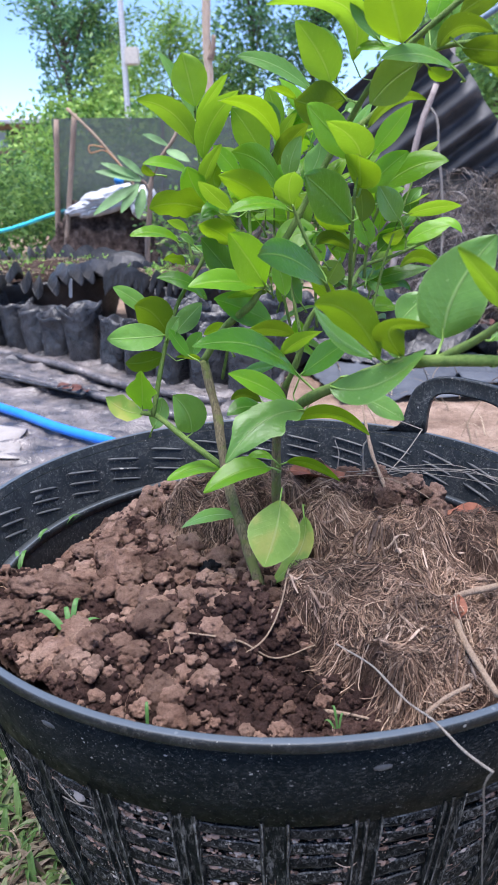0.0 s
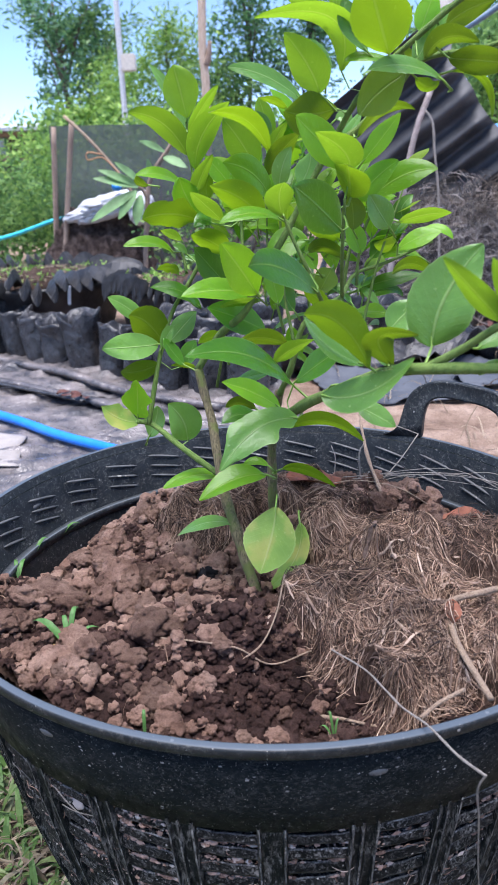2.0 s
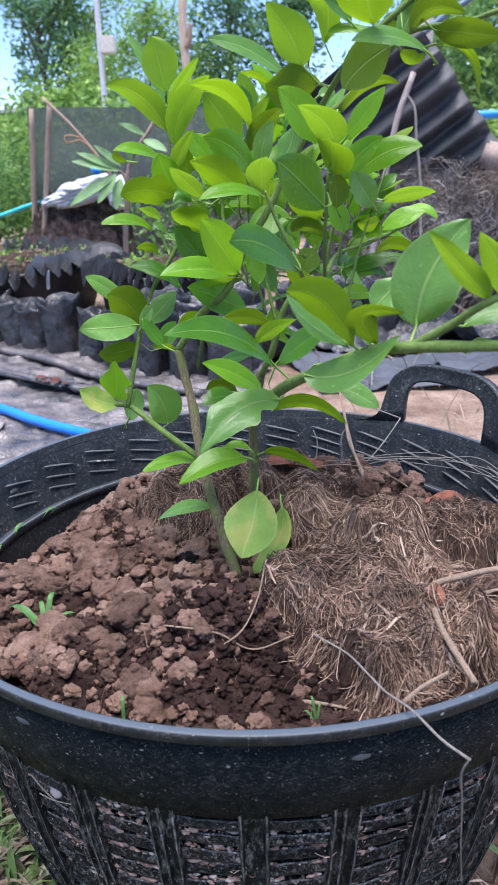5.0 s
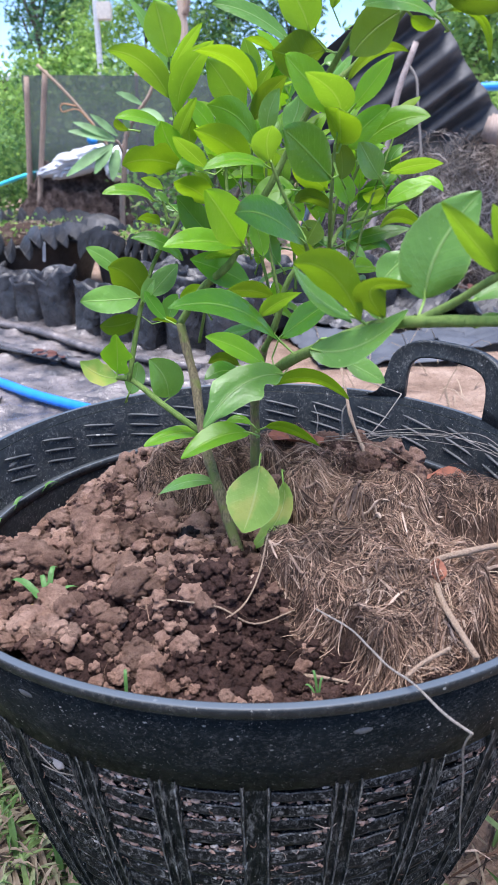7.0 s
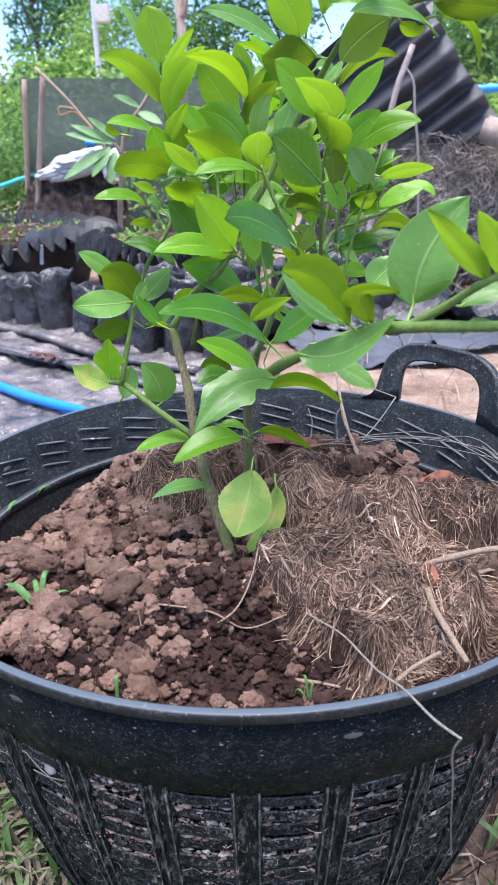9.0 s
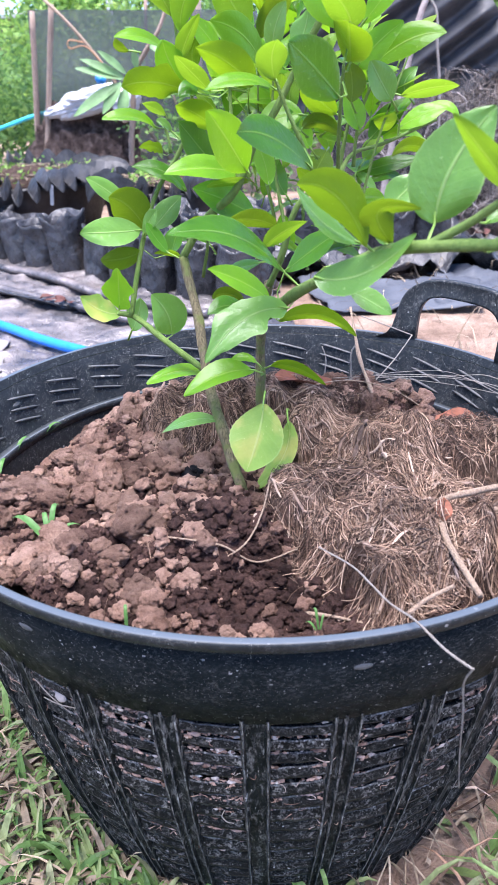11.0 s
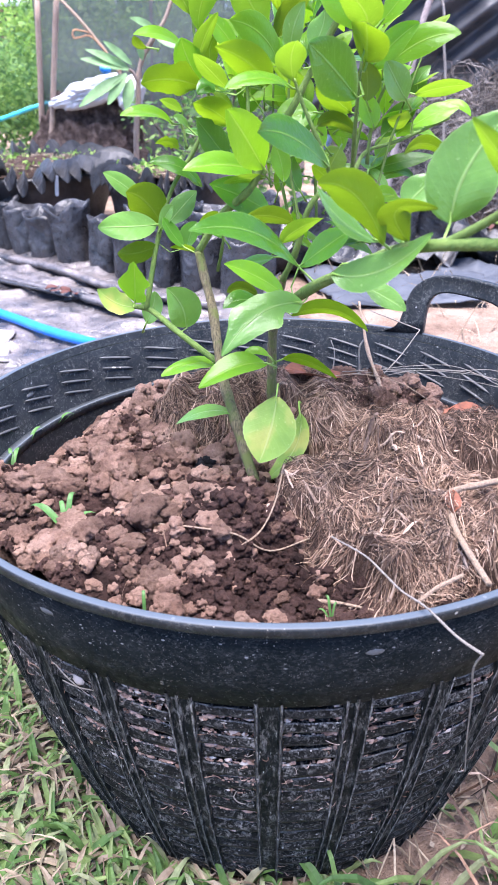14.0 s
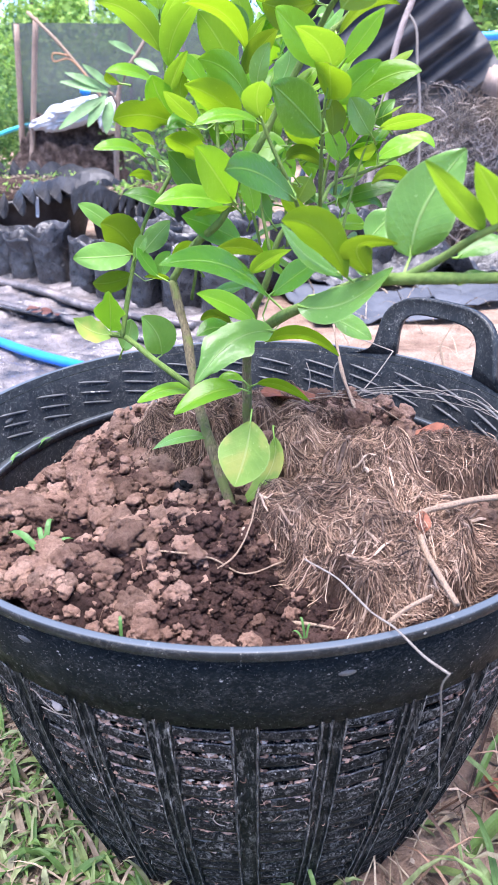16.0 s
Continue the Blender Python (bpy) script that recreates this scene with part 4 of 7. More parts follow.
part("straw", strands(20000, (0.007, 0.032), (0.0003, 0.00075), M_STRAW, "straw", 21, thick_heap, 0.007, 6, 0.55), mulch, "tangled straw and fibres", "stuff")
part("straw", strands(9000, (0.008, 0.03), (0.0003, 0.0009), M_DARKSTRAW, "dark_straw", 25, on_heap, 0.006, 7, 1.4), mulch, "dark rotted fibres", "stuff")
part("straw", strands(1300, (0.008, 0.024), (0.0009, 0.0022), M_GREYSTRAW, "grey_straw", 22, thick_heap, 0.006, 6, 0.5), mulch, "weathered grey straw", "stuff")
part("straw", strands(420, (0.02, 0.06), (0.0003, 0.0007), M_STRAW, "fine_straw", 23, right_half, 0.012, 10, 1.1), mulch, "fine curling fibres", "stuff")
part("straw", strands(3600, (0.005, 0.022), (0.0003, 0.0007), M_DARKSTRAW, "peat_fibre", 28, peat, 0.006, 8, 2.2), mulch, "fine brown roots in the peat", "stuff")
part("straw", strands(60, (0.015, 0.035), (0.002, 0.0036), M_GREYSTRAW, "sheaths", 27, thick_heap, 0.009, 8, 0.5), mulch, "flat dry leaf sheaths", "stuff")
part("root_hairs", strands(700, (0.008, 0.035), (0.0003, 0.0008), M_STRAW, "root_hairs", 24, anywhere, 0.004, 7, 2.2), soil, "fine dry roots among the crumbs", "stuff")


def twig(points, r0, r1, label, material=None, knots=0.1, name="twig"):
    return thing(name, mesh_of(name, tube(points, r0, r1, 7, 7, knots), material or M_TWIG), label, "twig")


def on(x, y, up=0.003):
    return (x, y, float(top_z(x, y)) + up)


twig([(0.104, -0.157, 0.341), (0.119, -0.146, 0.345), (0.14, -0.139, 0.346), (0.162, -0.132, 0.346), (0.2, -0.12, 0.342)], 0.0024, 0.0022, "thick pale broken stalk on the mulch")
twig([(0.113, -0.147, 0.342), (0.111, -0.17, 0.343), (0.11, -0.196, 0.342), (0.115, -0.246, 0.341)], 0.0026, 0.002, "pale dry stalk lying towards the rim")
twig([on(0.022, -0.2, 0.003), on(0.036, -0.212, 0.004), on(0.054, -0.224, 0.003)], 0.0016, 0.0006, "split flat piece of dry stalk")
twig([(0.073, -0.254, 0.336), (0.086, -0.246, 0.34), (0.102, -0.238, 0.342)], 0.0014, 0.0012, "short pale straw by the rim")
twig([on(-0.096, -0.118, 0.008), on(-0.09, -0.135, 0.006), on(-0.065, -0.152, 0.008), on(-0.033, -0.16, 0.008), on(-0.009, -0.16, 0.008), on(0.02, -0.15, 0.01)], 0.0007, 0.0006, "thin bent straw over the clods")
twig([on(-0.03, -0.166, 0.006), on(-0.015, -0.155, 0.012), on(-0.004, -0.135, 0.014), on(0.004, -0.1, 0.012)], 0.0007, 0.0006, "thin straw leaning on the stem")
twig([on(-0.02, 0.02, 0.01), (0.05, 0.05, 0.352), (0.12, 0.055, 0.345), on(0.19, 0.05, 0.012)], 0.0005, 0.0005, "long thin straw over the mulch")
twig([on(-0.115, 0.11, 0.004), on(-0.08, 0.13, 0.008), on(-0.04, 0.15, 0.012)], 0.0008, 0.0005, "thin straw against the basket wall")
twig([(0.103, 0.21, 0.378), (0.103, 0.17, 0.361), (0.104, 0.13, 0.344), (0.112, 0.06, 0.322)], 0.0016, 0.0022, "dry bristly stalk leaning on the basket wall", None, 0.5)
twig([(0.118, 0.225, 0.364), (0.15, 0.2, 0.357), (0.168, 0.19, 0.352)], 0.0007, 0.0006, "thin dry straw bent over", M_GREYTWIG)
twig([(0.168, 0.19, 0.352), (0.145, 0.17, 0.33), (0.12, 0.15, 0.312)], 0.0007, 0.0007, "thin dry straw bent over", M_GREYTWIG)
for k in range(5):
    j = [RNG.uniform(-1, 1) for _ in range(10)]
    twig([on(0.095 + 0.02 * j[0], 0.12 + 0.03 * j[1], 0.008), (0.15, 0.128 + 0.015 * j[2], 0.326 + 0.006 * j[3]), (0.195, 0.115 + 0.02 * j[4], 0.334 + 0.005 * j[5]), (0.232, 0.075 + 0.02 * j[6], 0.334 + 0.006 * j[7]), (0.256, 0.03 + 0.03 * j[8], 0.322 + 0.012 * j[9])],
         0.0004 + 0.0002 * k / 7, 0.0003, "long wiry grass stem along the basket wall", M_GREYTWIG, 0.1)
twig([(0.1, 0.155, 0.305), (0.098, 0.16, 0.34), (0.104, 0.165, 0.352)], 0.0012, 0.0009, "short grey root stub", M_GREYTWIG)
twig([(0.07, 0.17, 0.3), (0.074, 0.175, 0.33), (0.07, 0.18, 0.345)], 0.0008, 0.0006, "short grey root stub", M_GREYTWIG)
# the wiry stem that crosses the rim and hangs outside
wire = empty("wiry_stem", "grey wiry dead stem hanging over the rim", "twig")
part("stem", mesh_of("stem", tube([(0.03, -0.19, 0.338), (0.047, -0.215, 0.341), (0.055, -0.236, 0.343), (0.0625, -0.255, 0.344), (0.0725, -0.2715, 0.3455), (0.083, -0.294, 0.345), (0.0925, -0.3085, 0.3455)], 0.0006, 0.0007, 7, 8, 0.25), M_GREYTWIG), wire)
part("stem_end", mesh_of("stem_end", tube([(0.0925, -0.3085, 0.346), (0.0915, -0.302, 0.33), (0.0972, -0.2920, 0.2999), (0.1049, -0.2760, 0.2511), (0.1130, -0.2620, 0.2060)], 0.0006, 0.0004, 7, 8, 0.25), M_GREYTWIG), wire)
# dead citrus leaves on the mulch
for (x, y, L, a) in ((0.135, 0.004, 0.052, -8), (0.17, -0.004, 0.048, 6), (0.04, 0.1, 0.062, 4), (0.114, -0.164, 0.022, 80), (0.094, -0.24, 0.02, 20), (0.2, -0.004, 0.026, 30)):
    ob = thing("dead_leaf", dead_leaf(L, x * 40, M_DEADLEAF), "rust-brown dead leaf lying on the mulch", "leaf", "dead leaves in the basket")
    ob.matrix_world = pose(*on(x, y, 0.009 if L > 0.04 else 0.004), RNG.uniform(-10, 10), RNG.uniform(-10, 10), a)


def weed(x, y, sprigs, label, z=None):
    """A seedling: arching blades from one root."""
    w = empty("weed", label, "weed", "weeds in the basket")
    q = Vector(on(x, y, -0.001)) if z is None else Vector((x, y, z))
    for a, L, rise in sprigs:
        d = Vector((math.cos(radians(a)), math.sin(radians(a)), 0))
        s = Vector((-d.y, d.x, 0))
        bm = bmesh.new()
        rows = []
        for k in range(7):
            t = k / 6
            c = q + d * (L * t) + Vector((0, 0, rise * math.sin(t * 2.2)))
            h = L * 0.09 * math.sin(math.pi * min(1, 0.12 + 0.88 * t)) ** 0.8
            rows.append([bm.verts.new(c + s * h * v + Vector((0, 0, abs(v) * h * 0.5))) for v in (-1, 0, 1)])
        for A, B in zip(rows, rows[1:]):
            for k in range(2):
                bm.faces.new((A[k], A[k + 1], B[k + 1], B[k]))
        part("blade", mesh_of("blade", bm, M_WEED), w)
    return w


weed(-0.158, -0.126, ((150, 0.036, 0.018), (-160, 0.026, 0.004), (-30, 0.028, 0.006), (80, 0.024, 0.026), (110, 0.022, 0.02), (30, 0.024, 0.014)), "small green grass seedling among the clods")
weed(-0.088, -0.232, ((95, 0.012, 0.026), (120, 0.008, 0.012)), "tiny green shoot at the rim")
weed(0.028, -0.222, ((110, 0.01, 0.018), (60, 0.008, 0.014), (150, 0.01, 0.01)), "pale green shoot in the straw")
weed(-0.243, 0.075, ((75, 0.036, 0.01), (60, 0.026, 0.018), (100, 0.022, 0.01)), "green leaves against the basket wall", 0.268)
weed(-0.226, 0.118, ((55, 0.036, 0.01), (40, 0.026, 0.016)), "green leaves against the basket wall", 0.268)
weed(-0.246, 0.035, ((85, 0.024, 0.012), (110, 0.02, 0.014)), "green leaves against the basket wall", 0.27)
pebble = thing("petal", lump(0.0042, 3, plain("yellow_petal", (0.42, 0.25, 0.045), 0.6, 300, 0.4), "petal", 0.4, 0.7, 3), "small yellow fallen petal on the soil", "petal")
pebble.location = on(-0.163, -0.147, 0.007)
char = thing("charcoal_lump", lump(0.0062, 5, soil_like("charcoal", (0.008, 0.008, 0.01), (0.018, 0.017, 0.02), (0.05, 0.048, 0.052), 90, 0.7), "charcoal_lump", 0.75, 0.9, 4), "black lump of charcoal on the soil", "charcoal")
char.location = on(-0.058, -0.052, 0.008)
# a pale scrap and straws caught between the slats
scrap = thing("petal", lump(0.0046, 8, plain("white_petal", (0.26, 0.24, 0.24), 0.8), "petal", 0.25, 0.4, 3), "white withered petal caught on the basket wall", "petal")
scrap.matrix_world = pose(-0.136, -0.2225, 0.2515, 75, 0, -32)
for a, b in (((-0.156, -0.211, 0.2565), (-0.128, -0.2335, 0.2465)), ((-0.149, -0.217, 0.2445), (-0.124, -0.237, 0.2545)), ((-0.036, -0.241, 0.1575), (-0.028, -0.2425, 0.1525)), ((-0.036, -0.2415, 0.158), (-0.034, -0.2415, 0.1645))):
    twig([a, tuple((Vector(a) + Vector(b)) / 2 + Vector((-0.0006, -0.0012, 0.0))), b], 0.0004, 0.0003, "pale straw caught on the basket wall", M_GREYTWIG, 0.2)

# ---- the citrus tree ----
tree = empty("citrus_tree", "young lime tree with glossy green leaves, rooted in the basket", "tree", at=(0, 0, 0.3))
tree_inv = Matrix.Translation((0, 0, -0.3))
BRANCH_LINES = []


def limb(name, points, r0, r1, material, label="", sides=9):
    bm = tube(points, r0, r1, sides, 7, 0.18)
    bm.transform(tree_inv)
    BRANCH_LINES.append(smooth_line(points, 8))
    return part(name, mesh_of(name, bm, material), tree, label)


limb("stem", [(-0.014, -0.084, 0.298), (-0.018, -0.078, 0.317), (-0.024, -0.070, 0.334), (-0.033, -0.060, 0.364), (-0.041, -0.045, 0.388), (-0.046, -0.035, 0.418), (-0.049, -0.025, 0.441), (-0.055, -0.015, 0.464), (-0.059, -0.010, 0.483)], 0.0046, 0.0034, M_TRUNK, "greenish-brown ribbed stem", 14)
limb("branch", [(-0.059, -0.010, 0.483), (-0.041, -0.020, 0.511), (-0.018, -0.030, 0.533), (-0.004, -0.030, 0.564), (0.010, -0.030, 0.584), (0.029, -0.030, 0.619), (0.048, -0.030, 0.652), (0.067, -0.050, 0.683), (0.094, -0.070, 0.707), (0.126, -0.080, 0.731), (0.152, -0.085, 0.744)], 0.0031, 0.0016, M_STEM, "")
limb("branch", [(-0.045, -0.030, 0.398), (-0.075, -0.020, 0.419), (-0.100, 0.000, 0.433), (-0.114, 0.000, 0.437)], 0.0027, 0.0022, M_STEM, "")
limb("branch", [(-0.104, 0.000, 0.434), (-0.097, 0.010, 0.469), (-0.091, 0.020, 0.494), (-0.080, 0.030, 0.525), (-0.059, 0.040, 0.558), (-0.050, 0.040, 0.590), (-0.059, 0.050, 0.628), (-0.062, 0.050, 0.671)], 0.0023, 0.0011, M_STEM, "")
limb("branch", [(-0.069, 0.050, 0.552), (-0.072, 0.060, 0.566), (-0.078, 0.060, 0.580)], 0.0014, 0.0009, M_STEM, "")
limb("trunk", [(0.0, 0.045, 0.288), (0.0, 0.04, 0.333), (0.0, 0.035, 0.369), (0.0, 0.03, 0.398), (0.002, 0.015, 0.429), (0.006, -0.01, 0.461)], 0.0047, 0.004, M_TRUNK, "rough grey-brown trunk", 14)
limb("branch", [(0.006, -0.010, 0.459), (0.015, -0.025, 0.485), (0.023, -0.030, 0.516), (0.036, -0.030, 0.532), (0.053, -0.030, 0.540), (0.068, 0.000, 0.553), (0.096, 0.020, 0.559), (0.135, 0.030, 0.574)], 0.0028, 0.0011, M_STEM, "")
limb("branch", [(0.003, -0.03, 0.441), (0.021, -0.09, 0.474), (0.037, -0.15, 0.5), (0.056, -0.2, 0.523), (0.076, -0.22, 0.53), (0.104, -0.24, 0.534), (0.133, -0.25, 0.537)], 0.0042, 0.0028, M_STEM, "thick green side shoot", 12)
limb("branch", [(0.075, -0.219, 0.53), (0.09, -0.23, 0.542), (0.103, -0.24, 0.554), (0.122, -0.245, 0.564)], 0.0024, 0.0016, M_STEM, "")
limb("branch", [(0.039, -0.050, 0.535), (0.025, -0.080, 0.565), (0.014, -0.080, 0.588), (0.008, -0.080, 0.603)], 0.0017, 0.001, M_STEM, "")
limb("branch", [(0.054, -0.030, 0.540), (0.050, -0.060, 0.573), (0.049, -0.080, 0.612)], 0.0017, 0.001, M_STEM, "")
limb("branch", [(0.069, 0.000, 0.544), (0.070, 0.000, 0.562), (0.075, 0.000, 0.588), (0.092, 0.000, 0.620)], 0.0016, 0.001, M_STEM, "")
limb("branch", [(0.049, -0.020, 0.646), (0.068, -0.020, 0.660), (0.090, -0.030, 0.682), (0.107, -0.040, 0.699), (0.143, -0.050, 0.703), (0.176, -0.060, 0.713), (0.201, -0.070, 0.719)], 0.0025, 0.0014, M_STEM, "")
limb("branch", [(-0.018, -0.030, 0.533), (-0.016, -0.030, 0.541), (-0.020, -0.020, 0.580), (-0.020, 0.000, 0.629)], 0.002, 0.001, M_STEM, "")
limb("branch", [(-0.045, 0.000, 0.465), (-0.040, -0.020, 0.498), (-0.056, 0.000, 0.494)], 0.0014, 0.0008, M_STEM, "")


LEAF_RNG = random.Random(5)


def leaf(b, m, t, n, width, tone, ragged=0.0):
    """One leaf along a bent midrib from base over middle to tip, its upper face towards n, with its stalk back to the nearest twig."""
    b, m, t = Vector(b), Vector(m), Vector(t)
    ctrl = m * 2 - (b + t) / 2
    L = (m - b).length + (t - m).length
    n = Vector(n)
    fold, twist, ph = LEAF_RNG.uniform(0.12, 0.42), LEAF_RNG.uniform(-0.35, 0.35), LEAF_RNG.uniform(0, 6)
    wide, curl, wave = LEAF_RNG.uniform(0.42, 0.52), LEAF_RNG.uniform(-0.25, 0.1), LEAF_RNG.uniform(0.02, 0.06)
    bm = bmesh.new()
    uv = bm.loops.layers.uv.new("UVMap")
    rows, where = [], {}
    for i in range(25):
        u = i / 24
        c = b * (1 - u) ** 2 + ctrl * (2 * u * (1 - u)) + t * u * u
        a = ((ctrl - b) * (1 - u) + (t - ctrl) * u).normalized()
        nn = (n - a * n.dot(a)).normalized()
        s = nn.cross(a)
        e = u ** (math.log(0.5) / math.log(wide))
        half = width * 0.5 * max(0.0, math.sin(math.pi * (0.015 + 0.98 * e))) ** 0.78
        row = []
        for j in range(9):
            v = (j - 4) / 4
            edge = 1 + (0.012 * (-1) ** i + ragged * noise.noise(Vector((u * 5, v * 2, ph))) * 1.6) * abs(v) ** 3
            y = half * v * edge
            z = abs(y) * fold * (1 - 0.35 * abs(v)) + curl * abs(y) * abs(v) ** 2 * 0.5
            z += width * wave * math.sin(7 * u + 2.2 * v + ph) * abs(v) ** 1.5 + twist * y * (u - 0.3) * 0.6
            q = bm.verts.new(c + s * y + nn * (z - 0.12 * width * fold))
            where[q] = (u, 0.5 + 0.5 * v)
            row.append(q)
        rows.append(row)
    for A, B in zip(rows, rows[1:]):
        for k in range(8):
            f = bm.faces.new((A[k], A[k + 1], B[k + 1], B[k]))
            for lp in f.loops:
                lp[uv].uv = where[lp.vert]
    bm.transform(tree_inv)
    blade = part("leaf", mesh_of("leaf", bm, M_LEAF[tone]), tree)
    # leaf stalk
    a = (ctrl - b).normalized()
    n = (n - a * n.dot(a)).normalized()
    s = n.cross(a)
    near = min((q for line in BRANCH_LINES for q in line), key=lambda q: (q - b).length)
    gap = (near - b).length
    if gap > 0.03:
        near = b - a * 0.008 - n * 0.003
    bend = (near + b) / 2 - a * min(0.006, gap * 0.25)
    sm = bmesh.new()
    rings = []
    for k, q in enumerate((near, bend, b, b + a * L * 0.1)):
        r = (0.0011, 0.0008, 0.0008, 0.0003)[k]
        rings.append([sm.verts.new(q + (s * math.cos(c) + n * math.sin(c)) * r) for c in (0.5, 2.07, 3.64, 5.21)])
    for A, B in zip(rings, rings[1:]):
        for k in range(4):
            sm.faces.new((A[k], A[(k + 1) % 4], B[(k + 1) % 4], B[k]))
    sm.transform(tree_inv)
    part("leaf_stalk", mesh_of("leaf_stalk", sm, M_STALK), blade)


# top left shoot
leaf((-0.061, 0.045, 0.674), (-0.065, 0.042, 0.694), (-0.069, 0.04, 0.711), (0.16, 0.97, 0.17), 0.029, 'y')
leaf((-0.061, 0.065, 0.664), (-0.073, 0.062, 0.691), (-0.09, 0.06, 0.715), (0.57, -0.78, 0.25), 0.014, 'p')
leaf((-0.06, 0.04, 0.663), (-0.049, 0.035, 0.679), (-0.035, 0.03, 0.695), (-0.52, 0.61, 0.59), 0.013, 'y')
leaf((-0.062, 0.045, 0.646), (-0.08, 0.037, 0.67), (-0.105, 0.03, 0.678), (0.18, 0.77, 0.61), 0.023, 'y')
leaf((-0.056, 0.035, 0.635), (-0.049, 0.03, 0.66), (-0.027, 0.025, 0.683), (-0.43, 0.80, 0.43), 0.023, 'y')
leaf((0.003, 0.01, 0.645), (-0.014, -0.01, 0.667), (-0.041, -0.03, 0.672), (0.16, 0.42, 0.89), 0.020, 'v')
leaf((-0.008, 0.03, 0.634), (-0.018, 0.027, 0.653), (-0.032, 0.025, 0.671), (0.33, 0.88, 0.33), 0.029, 'y')
leaf((0.004, 0.05, 0.655), (-0.004, 0.045, 0.668), (-0.017, 0.04, 0.675), (0.48, -0.88, 0.07), 0.017, 'p')
leaf((0.004, 0.02, 0.643), (0.009, 0.02, 0.656), (0.017, 0.02, 0.666), (-0.51, 0.81, 0.30), 0.012, 'y')
leaf((-0.068, 0.04, 0.624), (-0.083, 0.03, 0.632), (-0.102, 0.02, 0.632), (0.44, -0.42, 0.79), 0.018, 'm')
leaf((-0.096, 0.05, 0.624), (-0.102, 0.045, 0.626), (-0.104, 0.04, 0.632), (-0.07, 0.64, 0.76), 0.008, 'o')
leaf((-0.054, 0.02, 0.599), (-0.063, 0.015, 0.615), (-0.067, 0.01, 0.629), (0.46, -0.88, -0.09), 0.022, 'm')
leaf((-0.056, 0.02, 0.617), (-0.05, 0.017, 0.631), (-0.041, 0.015, 0.645), (-0.51, 0.76, 0.41), 0.015, 'y')
leaf((-0.027, 0.03, 0.62), (-0.036, 0.03, 0.632), (-0.048, 0.03, 0.645), (0.47, -0.79, 0.40), 0.018, 'm')
leaf((0.003, 0, 0.611), (-0.011, -0.015, 0.63), (-0.032, -0.03, 0.638), (0.66, -0.75, 0.03), 0.024, 'm')
leaf((-0.046, 0.03, 0.611), (-0.048, 0.03, 0.621), (-0.043, 0.03, 0.631), (-0.63, 0.77, 0.09), 0.017, 'v')
leaf((-0.005, -0.01, 0.599), (-0.021, -0.022, 0.614), (-0.042, -0.035, 0.623), (-0.15, 0.79, 0.60), 0.024, 'v')
leaf((-0.034, 0, 0.596), (-0.046, -0.01, 0.608), (-0.057, -0.02, 0.619), (0.09, 0.71, 0.70), 0.016, 'y')
leaf((-0.054, 0.015, 0.597), (-0.076, 0.005, 0.603), (-0.096, -0.005, 0.6), (-0.34, 0.79, 0.51), 0.026, 'v', 0.3)
leaf((0.01, -0.03, 0.597), (-0.011, -0.045, 0.604), (-0.036, -0.06, 0.598), (0.31, -0.43, 0.85), 0.017, 'm')
leaf((-0.043, 0, 0.595), (-0.049, -0.005, 0.598), (-0.056, -0.01, 0.593), (0.39, -0.61, 0.69), 0.014, 'd')
leaf((-0.078, 0.04, 0.571), (-0.094, 0.03, 0.58), (-0.116, 0.02, 0.579), (0.38, -0.36, 0.85), 0.018, 'm')
leaf((-0.071, 0.05, 0.579), (-0.079, 0.05, 0.584), (-0.089, 0.05, 0.588), (0.27, 0.76, 0.58), 0.011, 'y')
leaf((-0.033, 0.01, 0.572), (-0.045, 0, 0.582), (-0.059, -0.01, 0.588), (-0.13, 0.72, 0.68), 0.023, 'v')
leaf((-0.034, 0.02, 0.545), (-0.046, 0.01, 0.561), (-0.058, 0, 0.577), (0.65, -0.76, 0.02), 0.024, 'd')
leaf((-0.01, -0.06, 0.548), (-0.022, -0.08, 0.569), (-0.033, -0.1, 0.587), (0.65, -0.69, -0.32), 0.028, 'm')
leaf((-0.076, 0.05, 0.551), (-0.082, 0.05, 0.557), (-0.094, 0.05, 0.556), (0.17, 0.78, 0.60), 0.011, 'v', 0.4)
leaf((-0.067, 0.045, 0.568), (-0.072, 0.042, 0.574), (-0.078, 0.04, 0.576), (0.63, -0.57, 0.53), 0.009, 'p')
leaf((-0.057, 0.03, 0.525), (-0.073, 0.025, 0.541), (-0.097, 0.02, 0.545), (0.48, -0.56, 0.68), 0.017, 'd')
leaf((-0.007, -0.02, 0.541), (-0.037, -0.035, 0.549), (-0.066, -0.05, 0.547), (0.36, -0.57, 0.74), 0.021, 'm')
leaf((-0.008, -0.03, 0.539), (-0.023, -0.035, 0.539), (-0.038, -0.04, 0.537), (-0.26, 0.68, 0.69), 0.010, 'y')
leaf((-0.004, -0.01, 0.512), (-0.025, -0.02, 0.525), (-0.048, -0.03, 0.535), (0.54, -0.75, 0.38), 0.026, 'd')
leaf((-0.105, 0.055, 0.508), (-0.121, 0.05, 0.524), (-0.137, 0.045, 0.535), (0.58, -0.69, 0.43), 0.018, 'p')
leaf((-0.09, 0.03, 0.495), (-0.101, 0.02, 0.516), (-0.115, 0.01, 0.525), (-0.23, 0.89, 0.39), 0.030, 'o')
leaf((-0.09, 0.01, 0.496), (-0.084, 0.005, 0.508), (-0.078, 0, 0.516), (-0.69, -0.73, 0.03), 0.013, 'p')
